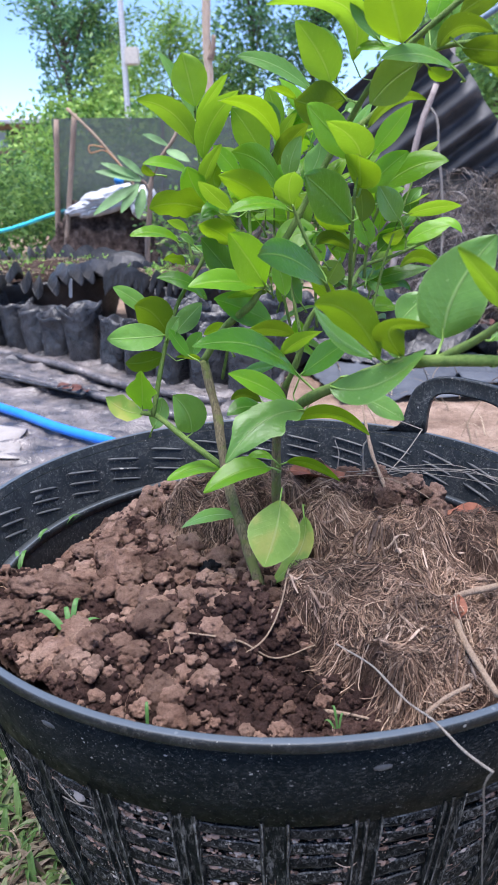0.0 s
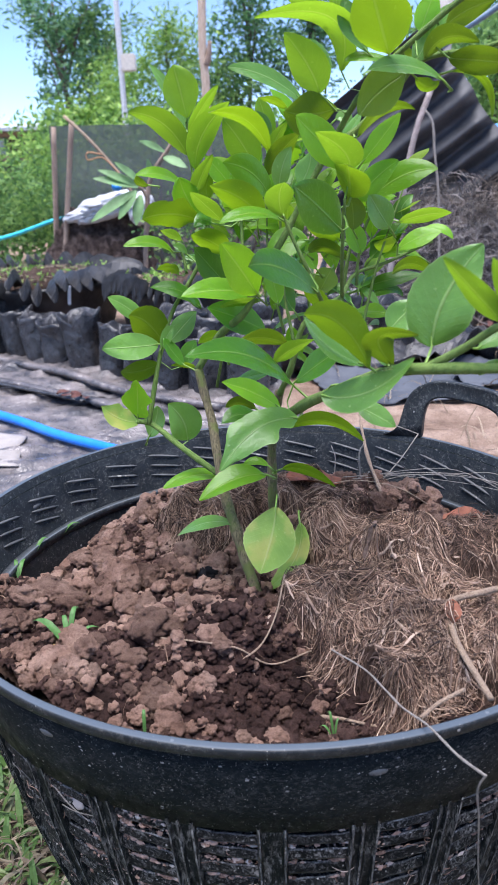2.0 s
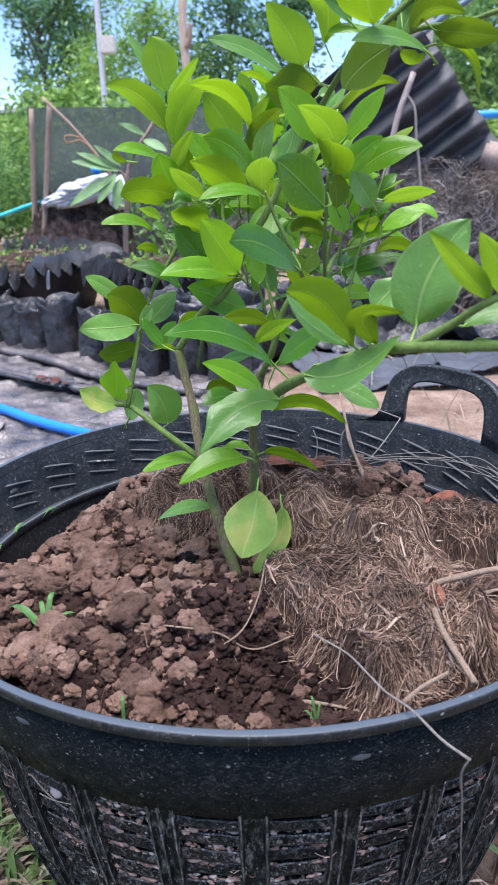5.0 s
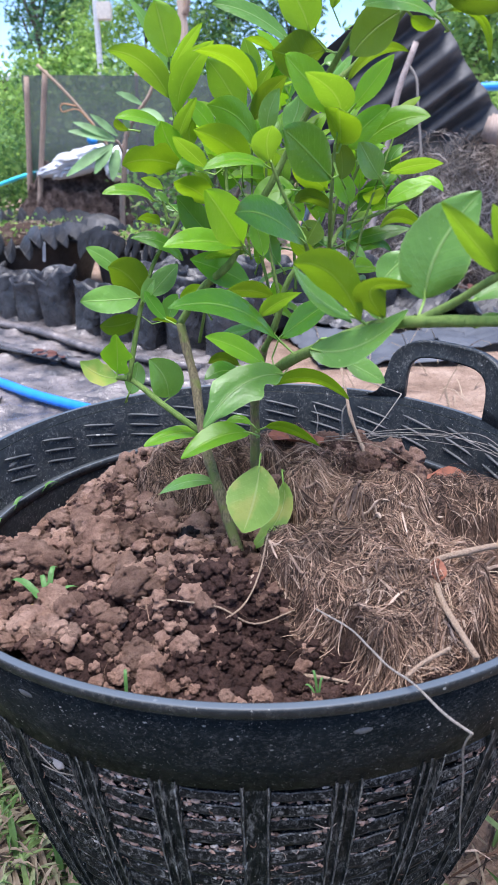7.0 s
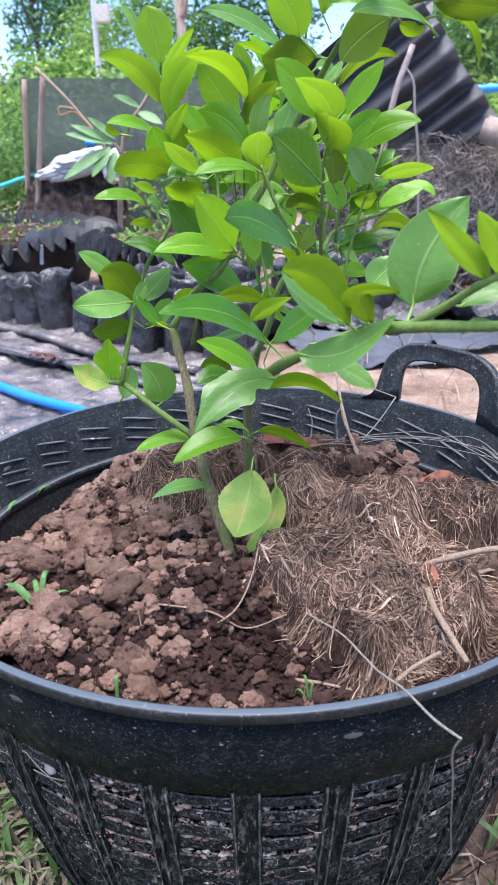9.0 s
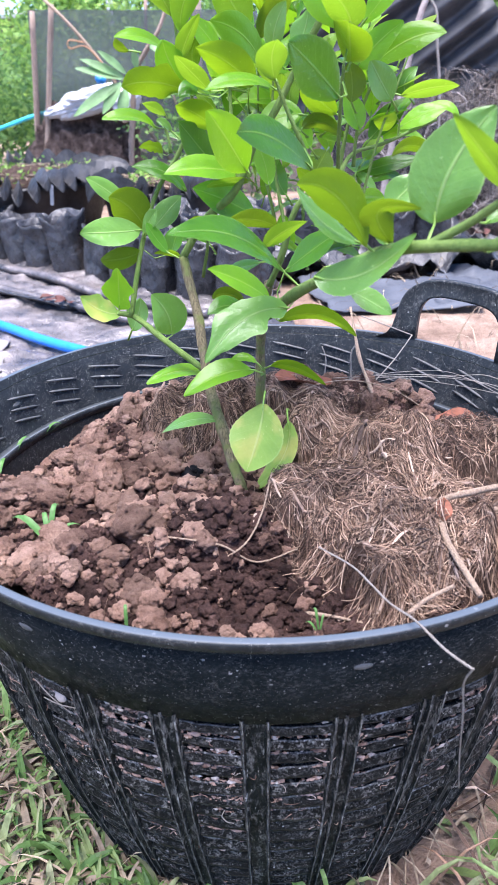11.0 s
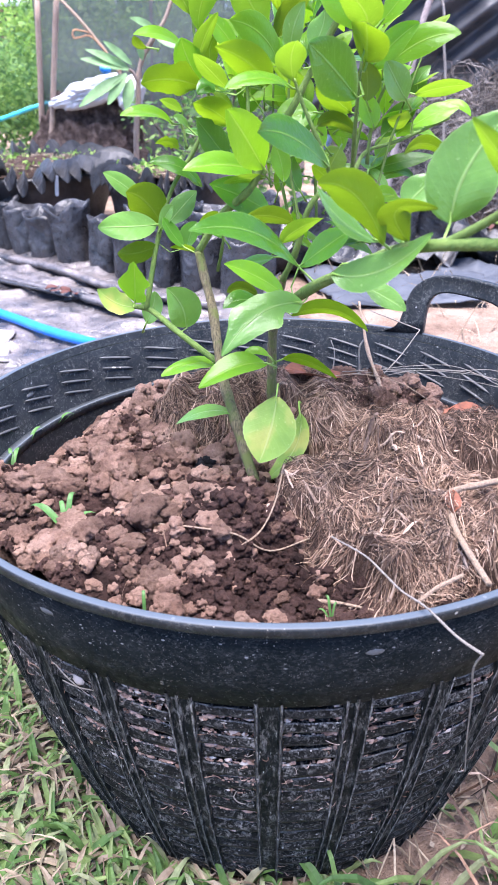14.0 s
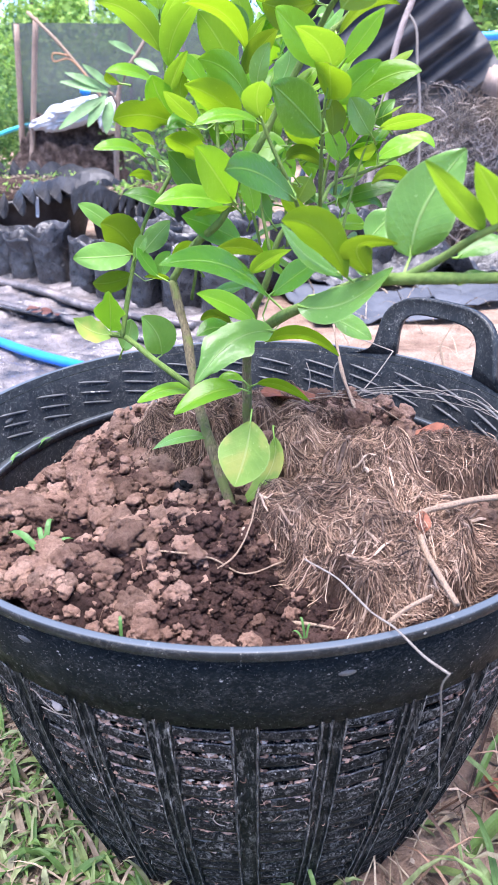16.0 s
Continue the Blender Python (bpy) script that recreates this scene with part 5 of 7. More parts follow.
leaf((-0.093, 0.015, 0.499), (-0.115, 0.002, 0.5), (-0.135, -0.01, 0.502), (0.45, -0.67, 0.60), 0.025, 'p')
leaf((-0.094, 0.015, 0.482), (-0.109, 0.005, 0.479), (-0.123, -0.005, 0.481), (-0.55, 0.79, 0.28), 0.020, 'o')
leaf((-0.113, 0, 0.44), (-0.111, -0.005, 0.458), (-0.11, -0.01, 0.475), (-0.32, -0.92, -0.23), 0.022, 'm', 0.45)
leaf((-0.112, 0, 0.437), (-0.126, -0.005, 0.441), (-0.14, -0.01, 0.454), (0.55, -0.66, 0.52), 0.020, 'l', 0.28)
leaf((-0.109, 0.03, 0.413), (-0.102, 0.03, 0.429), (-0.1, 0.03, 0.441), (-0.39, -0.91, 0.13), 0.020, 'p')
leaf((-0.072, 0, 0.418), (-0.074, -0.005, 0.437), (-0.085, -0.01, 0.454), (0.55, -0.83, -0.04), 0.031, 'p')
leaf((-0.087, 0.045, 0.494), (-0.073, 0.045, 0.509), (-0.062, 0.045, 0.52), (-0.43, -0.82, 0.38), 0.021, 'p')
leaf((-0.071, 0, 0.484), (-0.081, 0, 0.497), (-0.086, 0, 0.507), (0.63, -0.66, 0.41), 0.013, 'd')
leaf((-0.071, 0.02, 0.479), (-0.067, 0.02, 0.491), (-0.062, 0.02, 0.5), (-0.56, -0.79, 0.23), 0.017, 'd')
leaf((-0.063, 0.01, 0.479), (-0.072, 0.005, 0.483), (-0.082, 0, 0.484), (-0.21, 0.70, 0.68), 0.008, 'v')
leaf((-0.036, 0.03, 0.495), (-0.049, 0.03, 0.5), (-0.061, 0.03, 0.495), (-0.00, 0.82, 0.57), 0.015, 'v')
leaf((-0.04, 0.03, 0.484), (-0.051, 0.03, 0.491), (-0.064, 0.03, 0.487), (0.11, -0.53, 0.84), 0.011, 'd')
# middle front
leaf((0.013, -0.1, 0.49), (-0.018, -0.13, 0.52), (-0.056, -0.16, 0.527), (0.65, -0.34, 0.67), 0.024, 'd')
leaf((0.005, -0.05, 0.46), (-0.016, -0.06, 0.476), (-0.038, -0.07, 0.487), (0.61, -0.58, 0.54), 0.020, 'm')
leaf((0.009, -0.08, 0.516), (-0.008, -0.09, 0.523), (-0.026, -0.1, 0.523), (-0.29, 0.73, 0.61), 0.016, 'o')
leaf((0, -0.09, 0.505), (0.011, -0.095, 0.515), (0.027, -0.1, 0.523), (-0.01, 0.87, 0.49), 0.013, 'y')
leaf((-0.014, -0.02, 0.451), (-0.027, -0.025, 0.458), (-0.038, -0.03, 0.456), (-0.24, 0.82, 0.53), 0.013, 'o')
leaf((0.016, -0.09, 0.464), (-0.013, -0.107, 0.463), (-0.04, -0.125, 0.439), (0.04, -0.63, 0.78), 0.029, 'p', 0.55)
leaf((0.016, -0.05, 0.48), (0.033, -0.06, 0.496), (0.051, -0.07, 0.511), (-0.70, -0.57, 0.44), 0.022, 'd')
leaf((0.014, -0.01, 0.431), (0.044, -0.02, 0.439), (0.073, -0.03, 0.424), (0.32, 0.77, 0.55), 0.018, 'v')
leaf((-0.047, -0.02, 0.394), (-0.07, -0.025, 0.396), (-0.092, -0.03, 0.388), (-0.08, -0.27, 0.96), 0.020, 'm')
leaf((-0.007, -0.05, 0.405), (-0.031, -0.06, 0.407), (-0.06, -0.07, 0.394), (-0.03, -0.42, 0.91), 0.023, 'm')
leaf((-0.034, -0.06, 0.368), (-0.057, -0.055, 0.367), (-0.081, -0.05, 0.354), (-0.33, -0.21, 0.92), 0.017, 'p')
leaf((-0.001, -0.075, 0.388), (-0.006, -0.088, 0.367), (-0.015, -0.1, 0.345), (-0.24, -0.81, 0.54), 0.041, 'l')
leaf((0.019, -0.05, 0.362), (0.014, -0.06, 0.335), (-0.011, -0.07, 0.312), (-0.68, -0.44, 0.59), 0.026, 'l')
leaf((0.008, 0, 0.39), (0.028, -0.005, 0.39), (0.053, -0.01, 0.376), (0.33, 0.81, 0.48), 0.014, 'v')
leaf((-0.004, 0, 0.393), (-0.017, 0, 0.398), (-0.029, 0, 0.389), (-0.16, -0.41, 0.90), 0.010, 'm')
leaf((-0.006, -0.04, 0.446), (-0.024, -0.05, 0.456), (-0.04, -0.06, 0.452), (0.38, -0.36, 0.85), 0.019, 'd')
leaf((0.029, -0.1, 0.554), (0.005, -0.125, 0.573), (-0.016, -0.15, 0.578), (0.78, -0.52, 0.35), 0.025, 'd')
leaf((0.031, 0, 0.58), (0.014, 0, 0.579), (-0.001, 0, 0.57), (-0.18, -0.80, 0.57), 0.026, 'm')
leaf((0.006, -0.02, 0.535), (0.003, -0.02, 0.55), (-0.002, -0.02, 0.562), (0.51, -0.85, 0.15), 0.017, 'm')
leaf((0.045, -0.02, 0.529), (0.035, -0.02, 0.539), (0.026, -0.02, 0.546), (0.37, 0.83, 0.42), 0.016, 'v')
leaf((0.028, 0, 0.571), (0.024, 0, 0.576), (0.022, 0, 0.584), (0.51, -0.81, 0.28), 0.011, 'd')
leaf((0.055, 0, 0.58), (0.041, -0.005, 0.59), (0.028, -0.01, 0.597), (0.07, 0.81, 0.58), 0.020, 'v')
leaf((0.071, -0.01, 0.57), (0.066, -0.01, 0.582), (0.059, -0.01, 0.595), (0.40, -0.90, 0.19), 0.018, 'm')
leaf((0.02, 0.01, 0.524), (0.013, 0.01, 0.538), (0.015, 0.01, 0.549), (0.50, -0.86, 0.09), 0.018, 'd')
leaf((0.039, 0.02, 0.556), (0.034, 0.02, 0.565), (0.032, 0.02, 0.576), (0.53, -0.83, 0.18), 0.015, 'm')
# top middle
leaf((0.05, -0.045, 0.693), (0.042, -0.06, 0.722), (-0.008, -0.075, 0.721), (0.14, 0.52, 0.84), 0.022, 'y')
leaf((0.036, -0.04, 0.68), (0.028, -0.045, 0.697), (0.012, -0.05, 0.716), (0.26, 0.87, 0.41), 0.027, 'y')
leaf((0.042, -0.025, 0.691), (0.039, -0.025, 0.703), (0.031, -0.025, 0.716), (0.44, -0.88, 0.19), 0.014, 'p')
leaf((0.031, 0.05, 0.684), (0.002, 0.04, 0.701), (-0.027, 0.03, 0.707), (0.46, -0.71, 0.54), 0.019, 'p')
leaf((0.019, 0.06, 0.679), (0.008, 0.055, 0.685), (-0.003, 0.05, 0.687), (0.14, 0.47, 0.87), 0.011, 'v')
leaf((0.048, -0.03, 0.671), (0.029, -0.04, 0.667), (0.011, -0.05, 0.669), (-0.46, 0.81, 0.37), 0.029, 'o')
leaf((0.057, -0.05, 0.631), (0.033, -0.065, 0.65), (0.018, -0.08, 0.663), (0.58, -0.81, -0.05), 0.025, 'm')
leaf((0.055, -0.06, 0.631), (0.048, -0.073, 0.643), (0.029, -0.085, 0.654), (0.00, 0.67, 0.75), 0.023, 'y')
leaf((0.064, -0.05, 0.634), (0.076, -0.055, 0.649), (0.088, -0.06, 0.665), (-0.64, -0.71, 0.28), 0.017, 'm')
leaf((0.056, -0.06, 0.613), (0.053, -0.075, 0.625), (0.05, -0.09, 0.634), (0.60, 0.38, 0.70), 0.029, 'v')
leaf((0.065, -0.02, 0.609), (0.078, -0.025, 0.624), (0.093, -0.03, 0.636), (-0.57, -0.76, 0.31), 0.022, 'm')
leaf((0.074, -0.01, 0.607), (0.098, -0.02, 0.625), (0.122, -0.03, 0.629), (-0.51, -0.75, 0.42), 0.023, 'm')
leaf((0.007, -0.05, 0.619), (0.009, -0.055, 0.633), (0.015, -0.06, 0.646), (-0.54, -0.83, -0.16), 0.015, 'p')
leaf((0.023, -0.02, 0.62), (0.03, -0.02, 0.633), (0.031, -0.02, 0.644), (-0.47, -0.87, 0.16), 0.020, 'p')
leaf((0.007, -0.085, 0.603), (0.005, -0.093, 0.615), (0.008, -0.1, 0.624), (-0.36, 0.75, 0.56), 0.020, 'y')
leaf((0.045, -0.1, 0.593), (0.027, -0.115, 0.61), (0.013, -0.13, 0.621), (0.59, -0.79, -0.17), 0.029, 'd')
leaf((0.001, 0.01, 0.629), (0.011, 0.005, 0.645), (0.025, 0, 0.658), (-0.31, 0.78, 0.54), 0.020, 'o')
leaf((0.089, -0.03, 0.589), (0.08, -0.035, 0.601), (0.072, -0.04, 0.613), (0.44, -0.90, -0.05), 0.021, 'p')
leaf((0.115, 0.05, 0.591), (0.113, 0.05, 0.6), (0.122, 0.05, 0.61), (-0.57, -0.80, 0.21), 0.017, 'p')
leaf((0.103, 0.01, 0.591), (0.123, 0.005, 0.596), (0.142, 0, 0.597), (0.08, 0.68, 0.73), 0.017, 'y')
leaf((0.106, 0.03, 0.568), (0.124, 0.025, 0.578), (0.14, 0.02, 0.582), (-0.44, -0.68, 0.59), 0.018, 'm')
leaf((0.126, 0.04, 0.581), (0.142, 0.035, 0.583), (0.152, 0.03, 0.575), (-0.01, -0.56, 0.83), 0.012, 'm')
leaf((0.103, 0.02, 0.576), (0.096, 0.015, 0.573), (0.084, 0.01, 0.575), (-0.41, 0.69, 0.60), 0.017, 'v')
leaf((0.031, 0, 0.571), (0.044, 0, 0.575), (0.061, 0, 0.565), (0.12, 0.79, 0.60), 0.015, 'o')
leaf((0.141, 0.05, 0.546), (0.12, 0.045, 0.555), (0.104, 0.04, 0.547), (-0.17, 0.70, 0.69), 0.016, 'v')
leaf((0.081, 0.08, 0.529), (0.109, 0.075, 0.538), (0.137, 0.07, 0.543), (-0.29, -0.57, 0.77), 0.019, 'd')
leaf((0.084, 0.07, 0.533), (0.09, 0.065, 0.527), (0.099, 0.06, 0.517), (0.30, -0.65, 0.70), 0.011, 'p')
leaf((0.051, 0.05, 0.53), (0.061, 0.05, 0.536), (0.072, 0.05, 0.532), (-0.10, -0.48, 0.87), 0.011, 'p')
leaf((0.063, -0.02, 0.588), (0.063, -0.02, 0.601), (0.06, -0.02, 0.613), (0.55, 0.83, 0.06), 0.020, 'o')
leaf((0.133, 0.06, 0.558), (0.113, 0.06, 0.564), (0.101, 0.06, 0.558), (0.00, -0.52, 0.85), 0.016, 'm')
leaf((0.094, 0.07, 0.525), (0.109, 0.07, 0.531), (0.121, 0.07, 0.524), (0.03, -0.49, 0.87), 0.015, 'd')
# side shoot towards the camera
leaf((0.048, -0.2, 0.527), (0.032, -0.203, 0.552), (0.012, -0.205, 0.558), (0.17, 0.92, 0.35), 0.022, 'v')
# pale leaf standing in for the lit upper margin of the folded leaf above
leaf((0.047, -0.195, 0.527), (0.026, -0.198, 0.539), (0.013, -0.2, 0.556), (0.60, -0.52, 0.60), 0.015, 'p')
leaf((0.061, -0.2, 0.528), (0.052, -0.208, 0.545), (0.071, -0.215, 0.547), (-0.08, 0.75, 0.65), 0.018, 'o')
leaf((0.023, -0.19, 0.509), (0.046, -0.205, 0.514), (0.068, -0.22, 0.536), (-0.66, -0.47, 0.59), 0.022, 'p')
leaf((0.046, -0.165, 0.495), (0.058, -0.167, 0.489), (0.07, -0.17, 0.482), (0.20, -0.73, 0.66), 0.015, 'p')
leaf((0.082, -0.2, 0.537), (0.087, -0.2, 0.563), (0.106, -0.2, 0.591), (-0.47, -0.86, 0.21), 0.038, 'p')
leaf((0.106, -0.24, 0.557), (0.091, -0.245, 0.572), (0.073, -0.25, 0.59), (0.34, 0.76, 0.56), 0.014, 'y')
leaf((0.068, -0.15, 0.537), (0.076, -0.15, 0.546), (0.086, -0.15, 0.555), (-0.46, -0.76, 0.47), 0.020, 'p')
leaf((0.128, -0.24, 0.548), (0.111, -0.245, 0.569), (0.096, -0.25, 0.589), (0.45, 0.71, 0.54), 0.019, 'y')
leaf((0.098, -0.23, 0.542), (0.109, -0.23, 0.548), (0.123, -0.23, 0.55), (-0.26, -0.59, 0.76), 0.014, 'p')
leaf((0.061, -0.19, 0.525), (0.057, -0.19, 0.533), (0.06, -0.19, 0.542), (0.46, -0.89, 0.03), 0.010, 'p')
leaf((0.102, -0.23, 0.529), (0.106, -0.23, 0.533), (0.114, -0.23, 0.535), (-0.42, -0.41, 0.81), 0.008, 'p')
# high branch
leaf((0.072, -0.1, 0.695), (0.064, -0.11, 0.713), (0.055, -0.12, 0.733), (0.27, 0.80, 0.54), 0.036, 'v')
leaf((0.065, -0.06, 0.702), (0.054, -0.06, 0.718), (0.05, -0.06, 0.733), (0.32, -0.94, 0.15), 0.017, 'p')
leaf((0.084, -0.06, 0.695), (0.063, -0.06, 0.699), (0.05, -0.06, 0.696), (0.02, -0.71, 0.71), 0.010, 'm')
leaf((0.096, -0.06, 0.694), (0.106, -0.06, 0.711), (0.118, -0.06, 0.728), (-0.56, -0.74, 0.38), 0.019, 'p')
leaf((0.098, -0.05, 0.701), (0.089, -0.05, 0.698), (0.08, -0.05, 0.693), (-0.22, 0.82, 0.52), 0.015, 'o')
leaf((0.108, -0.09, 0.68), (0.084, -0.1, 0.688), (0.058, -0.11, 0.685), (0.33, -0.64, 0.70), 0.016, 'p')
leaf((0.091, -0.09, 0.682), (0.099, -0.09, 0.677), (0.105, -0.09, 0.68), (0.08, 0.72, 0.69), 0.010, 'v')
leaf((0.088, -0.07, 0.687), (0.069, -0.078, 0.675), (0.057, -0.085, 0.662), (-0.44, 0.90, 0.00), 0.027, 'o')
leaf((0.064, -0.03, 0.652), (0.082, -0.035, 0.669), (0.102, -0.04, 0.668), (-0.19, 0.58, 0.79), 0.013, 'o')
leaf((0.098, -0.08, 0.694), (0.11, -0.085, 0.705), (0.129, -0.09, 0.701), (0.06, 0.65, 0.76), 0.016, 'o')
leaf((0.112, -0.085, 0.693), (0.13, -0.088, 0.691), (0.152, -0.09, 0.688), (0.17, 0.75, 0.64), 0.020, 'o')
leaf((0.114, -0.08, 0.686), (0.136, -0.08, 0.681), (0.143, -0.08, 0.658), (0.61, 0.48, 0.63), 0.007, 'v')
leaf((0.061, 0.08, 0.671), (0.068, 0.08, 0.672), (0.075, 0.08, 0.664), (0.24, -0.87, 0.44), 0.013, 'p')
leaf((0.099, -0.06, 0.712), (0.103, -0.06, 0.724), (0.107, -0.06, 0.735), (-0.61, -0.76, 0.22), 0.018, 'm')
leaf((0.112, -0.07, 0.713), (0.126, -0.07, 0.722), (0.143, -0.07, 0.727), (-0.24, 0.82, 0.51), 0.018, 'o')
leaf((0.033, -0.05, 0.728), (0.022, -0.05, 0.738), (0.011, -0.05, 0.751), (0.49, 0.73, 0.47), 0.020, 'y')
leaf((0.057, -0.03, 0.714), (0.05, -0.03, 0.728), (0.049, -0.03, 0.745), (0.63, 0.76, 0.17), 0.018, 'y')

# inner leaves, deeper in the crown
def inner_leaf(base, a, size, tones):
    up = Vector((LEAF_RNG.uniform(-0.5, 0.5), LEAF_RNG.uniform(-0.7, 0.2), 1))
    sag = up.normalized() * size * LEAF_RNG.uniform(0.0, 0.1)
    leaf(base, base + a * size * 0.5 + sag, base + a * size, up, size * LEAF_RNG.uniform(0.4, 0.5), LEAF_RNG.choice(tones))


for k in range(95):
    d = Vector((LEAF_RNG.gauss(0, 1), LEAF_RNG.gauss(0, 1), LEAF_RNG.gauss(0, 1))).normalized() * LEAF_RNG.random() ** 0.4
    a = Vector((d.x * 0.7 + LEAF_RNG.uniform(-0.6, 0.6), LEAF_RNG.uniform(-0.5, 0.6), LEAF_RNG.uniform(-0.2, 0.8))).normalized()
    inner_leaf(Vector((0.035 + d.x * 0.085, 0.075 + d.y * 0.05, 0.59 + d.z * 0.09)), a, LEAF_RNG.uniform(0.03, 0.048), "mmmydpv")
for k in range(24):
    a = Vector((LEAF_RNG.uniform(-0.8, 0.8), LEAF_RNG.uniform(-0.5, 0.5), LEAF_RNG.uniform(-0.3, 0.5))).normalized()
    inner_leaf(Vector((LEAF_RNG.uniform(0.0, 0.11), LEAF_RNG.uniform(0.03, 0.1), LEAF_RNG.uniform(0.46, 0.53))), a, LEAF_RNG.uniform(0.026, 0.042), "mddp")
for k in range(6):
    q = Vector((LEAF_RNG.uniform(0.0, 0.11), LEAF_RNG.uniform(-0.02, 0.05), 0.5))
    limb("branch", [(q.x * 0.6 + 0.012, q.y, 0.5), (q.x * 0.9, q.y + 0.02, 0.56), (q.x * 1.15, q.y + 0.03, LEAF_RNG.uniform(0.61, 0.66))], 0.0015, 0.0007, M_STEM, "", 6)

# ---- the yard behind: ground sheets, hose, bags, planters ----
def sheet(name, corners, nx, ny, height, material, label, category, seed, thick=0.003):
    """A crumpled plastic sheet on the ground, between four corners."""
    A, B, C, D = [Vector((*c, 0)) for c in corners]
    bm = bmesh.new()
    rows = []
    for j in range(ny + 1):
        row = []
        for i in range(nx + 1):
            u, v = i / nx, j / ny
            q = (A * (1 - u) + B * u) * (1 - v) + (D * (1 - u) + C * u) * v
            w = Vector((q.x * 4 + q.y * 3 + seed, q.y * 10 - q.x * 2, seed))
            q += Vector((noise.noise(w * 1.3), noise.noise(w * 1.1 + Vector((7, 0, 0))), 0)) * 0.02
            ridge = abs(noise.noise(w)) * 0.9 + abs(noise.noise(w * 2.7)) * 0.5 + 0.2 * noise.noise(w * 6)
            q.z = ground_z(q.x, q.y) + 0.006 + height * max(0.0, ridge)
            row.append(bm.verts.new(q))
        rows.append(row)
    for P, Q in zip(rows, rows[1:]):
        for i in range(nx):
            bm.faces.new((P[i], P[i + 1], Q[i + 1], Q[i]))
    ext = bmesh.ops.extrude_face_region(bm, geom=bm.faces[:])
    for v in ext["geom"]:
        if isinstance(v, bmesh.types.BMVert):
            v.co.z += thick
    bmesh.ops.recalc_face_normals(bm, faces=bm.faces)
    return thing(name, mesh_of(name, bm, material), label, category)


sheet("ground_sheet", ((-2.4, 0.75), (0.1, 0.62), (0.12, 1.4), (-2.4, 2.72)), 110, 80, 0.03, M_TARP, "black plastic ground sheet, wrinkled and dusty, reflecting the sky", "plastic sheet", 1)
sheet("ground_sheet", ((-2.5, 2.3), (0.05, 1.42), (0.1, 1.75), (-2.5, 3.1)), 90, 26, 0.045, M_TARP, "second wrinkled black plastic sheet under the nursery bags", "plastic sheet", 4)
sheet("white_sheet", ((-1.1, 0.98), (-0.56, 1.0), (-0.6, 1.22), (-1.1, 1.36)), 24, 16, 0.012, M_WHITESHEET, "piece of dirty white plastic on the ground sheet", "plastic sheet", 6)
bpy.data.objects["white_sheet"].location.z = 0.012
sheet("ground_sheet", ((0.24, 1.45), (0.66, 1.45), (0.74, 1.78), (0.16, 1.84)), 40, 26, 0.035, M_SHEETGREY, "loose grey plastic sheet with a rounded fold on the clay", "plastic sheet", 9)
sheet("ground_sheet", ((0.62, 1.55), (0.84, 1.62), (1.0, 1.95), (0.6, 1.9)), 30, 22, 0.05, M_SHEETGREY, "torn piece of grey plastic beside the path", "plastic sheet", 12)
sheet("ground_sheet", ((-0.2, 1.75), (0.95, 1.85), (1.2, 2.3), (-0.3, 2.25)), 50, 26, 0.14, M_BAG, "heap of crumpled black plastic", "plastic sheet", 15)

fold = bpy.data.objects["ground_sheet"]
part("fold", mesh_of("fold", tube([(-1.6, 2.62, 0.03), (-1.2, 2.33, 0.04), (-0.865, 2.042, 0.03), (-0.62, 1.83, 0.035), (-0.391, 1.591, 0.03), (-0.1, 1.4, 0.03)], 0.036, 0.03, 10, 8, 0.25, 0.45), M_TARP), fold, "thick rolled edge of the sheet")
part("fold", mesh_of("fold", tube([(-1.4, 2.12, 0.035), (-0.83, 1.759, 0.035), (-0.598, 1.584, 0.035), (-0.426, 1.445, 0.035), (-0.2, 1.27, 0.03)], 0.024, 0.03, 10, 8, 0.3, 0.45), M_TARP), fold, "folded hem of the sheet")
# near-black flattened tube along the near side of the hem
part("hem_strip", mesh_of("hem_strip", tube([(-1.42, 2.09, 0.035), (-0.85, 1.725, 0.04), (-0.61, 1.555, 0.04), (-0.5, 1.47, 0.04)], 0.01, 0.007, 8, 8, 0.3, 0.6), M_BAG), fold, "dark strip along the folded hem")
thing("hose", mesh_of("hose", tube([(-2.2, 2.5, 0.035), (-1.4, 1.95, 0.035), (-0.71, 1.373, 0.035), (-0.51, 1.189, 0.035), (-0.378, 1.087, 0.035), (-0.1, 0.9, 0.03), (0.1, 0.8, 0.03)], 0.0125, 0.0125, 14, 10), M_HOSE),
      "bright blue water hose across the plastic sheet", "hose")
DARK_DEAD = [dead_leaf(0.04, 5 + s, islands("old_dead_leaf", [(0.0, (0.06, 0.024, 0.02)), (1.0, (0.12, 0.045, 0.035))], 0.7)) for s in range(3)]
leaves = [(-0.55, 1.5), (-0.52, 1.48), (-0.49, 1.46), (-0.53, 1.52), (-0.57, 1.53), (0.81, 1.96), (0.78, 1.93)]
for i, (x, y) in enumerate(leaves):
    ob = thing("dead_leaf", DARK_DEAD[i % 3], "dark red-brown dead leaf on the plastic sheet", "leaf", "dead leaves on the sheet")
    ob.matrix_world = pose(x, y, 0.05 if i < 5 else 0.13, 15 * math.sin(i), 10, 50 * i)


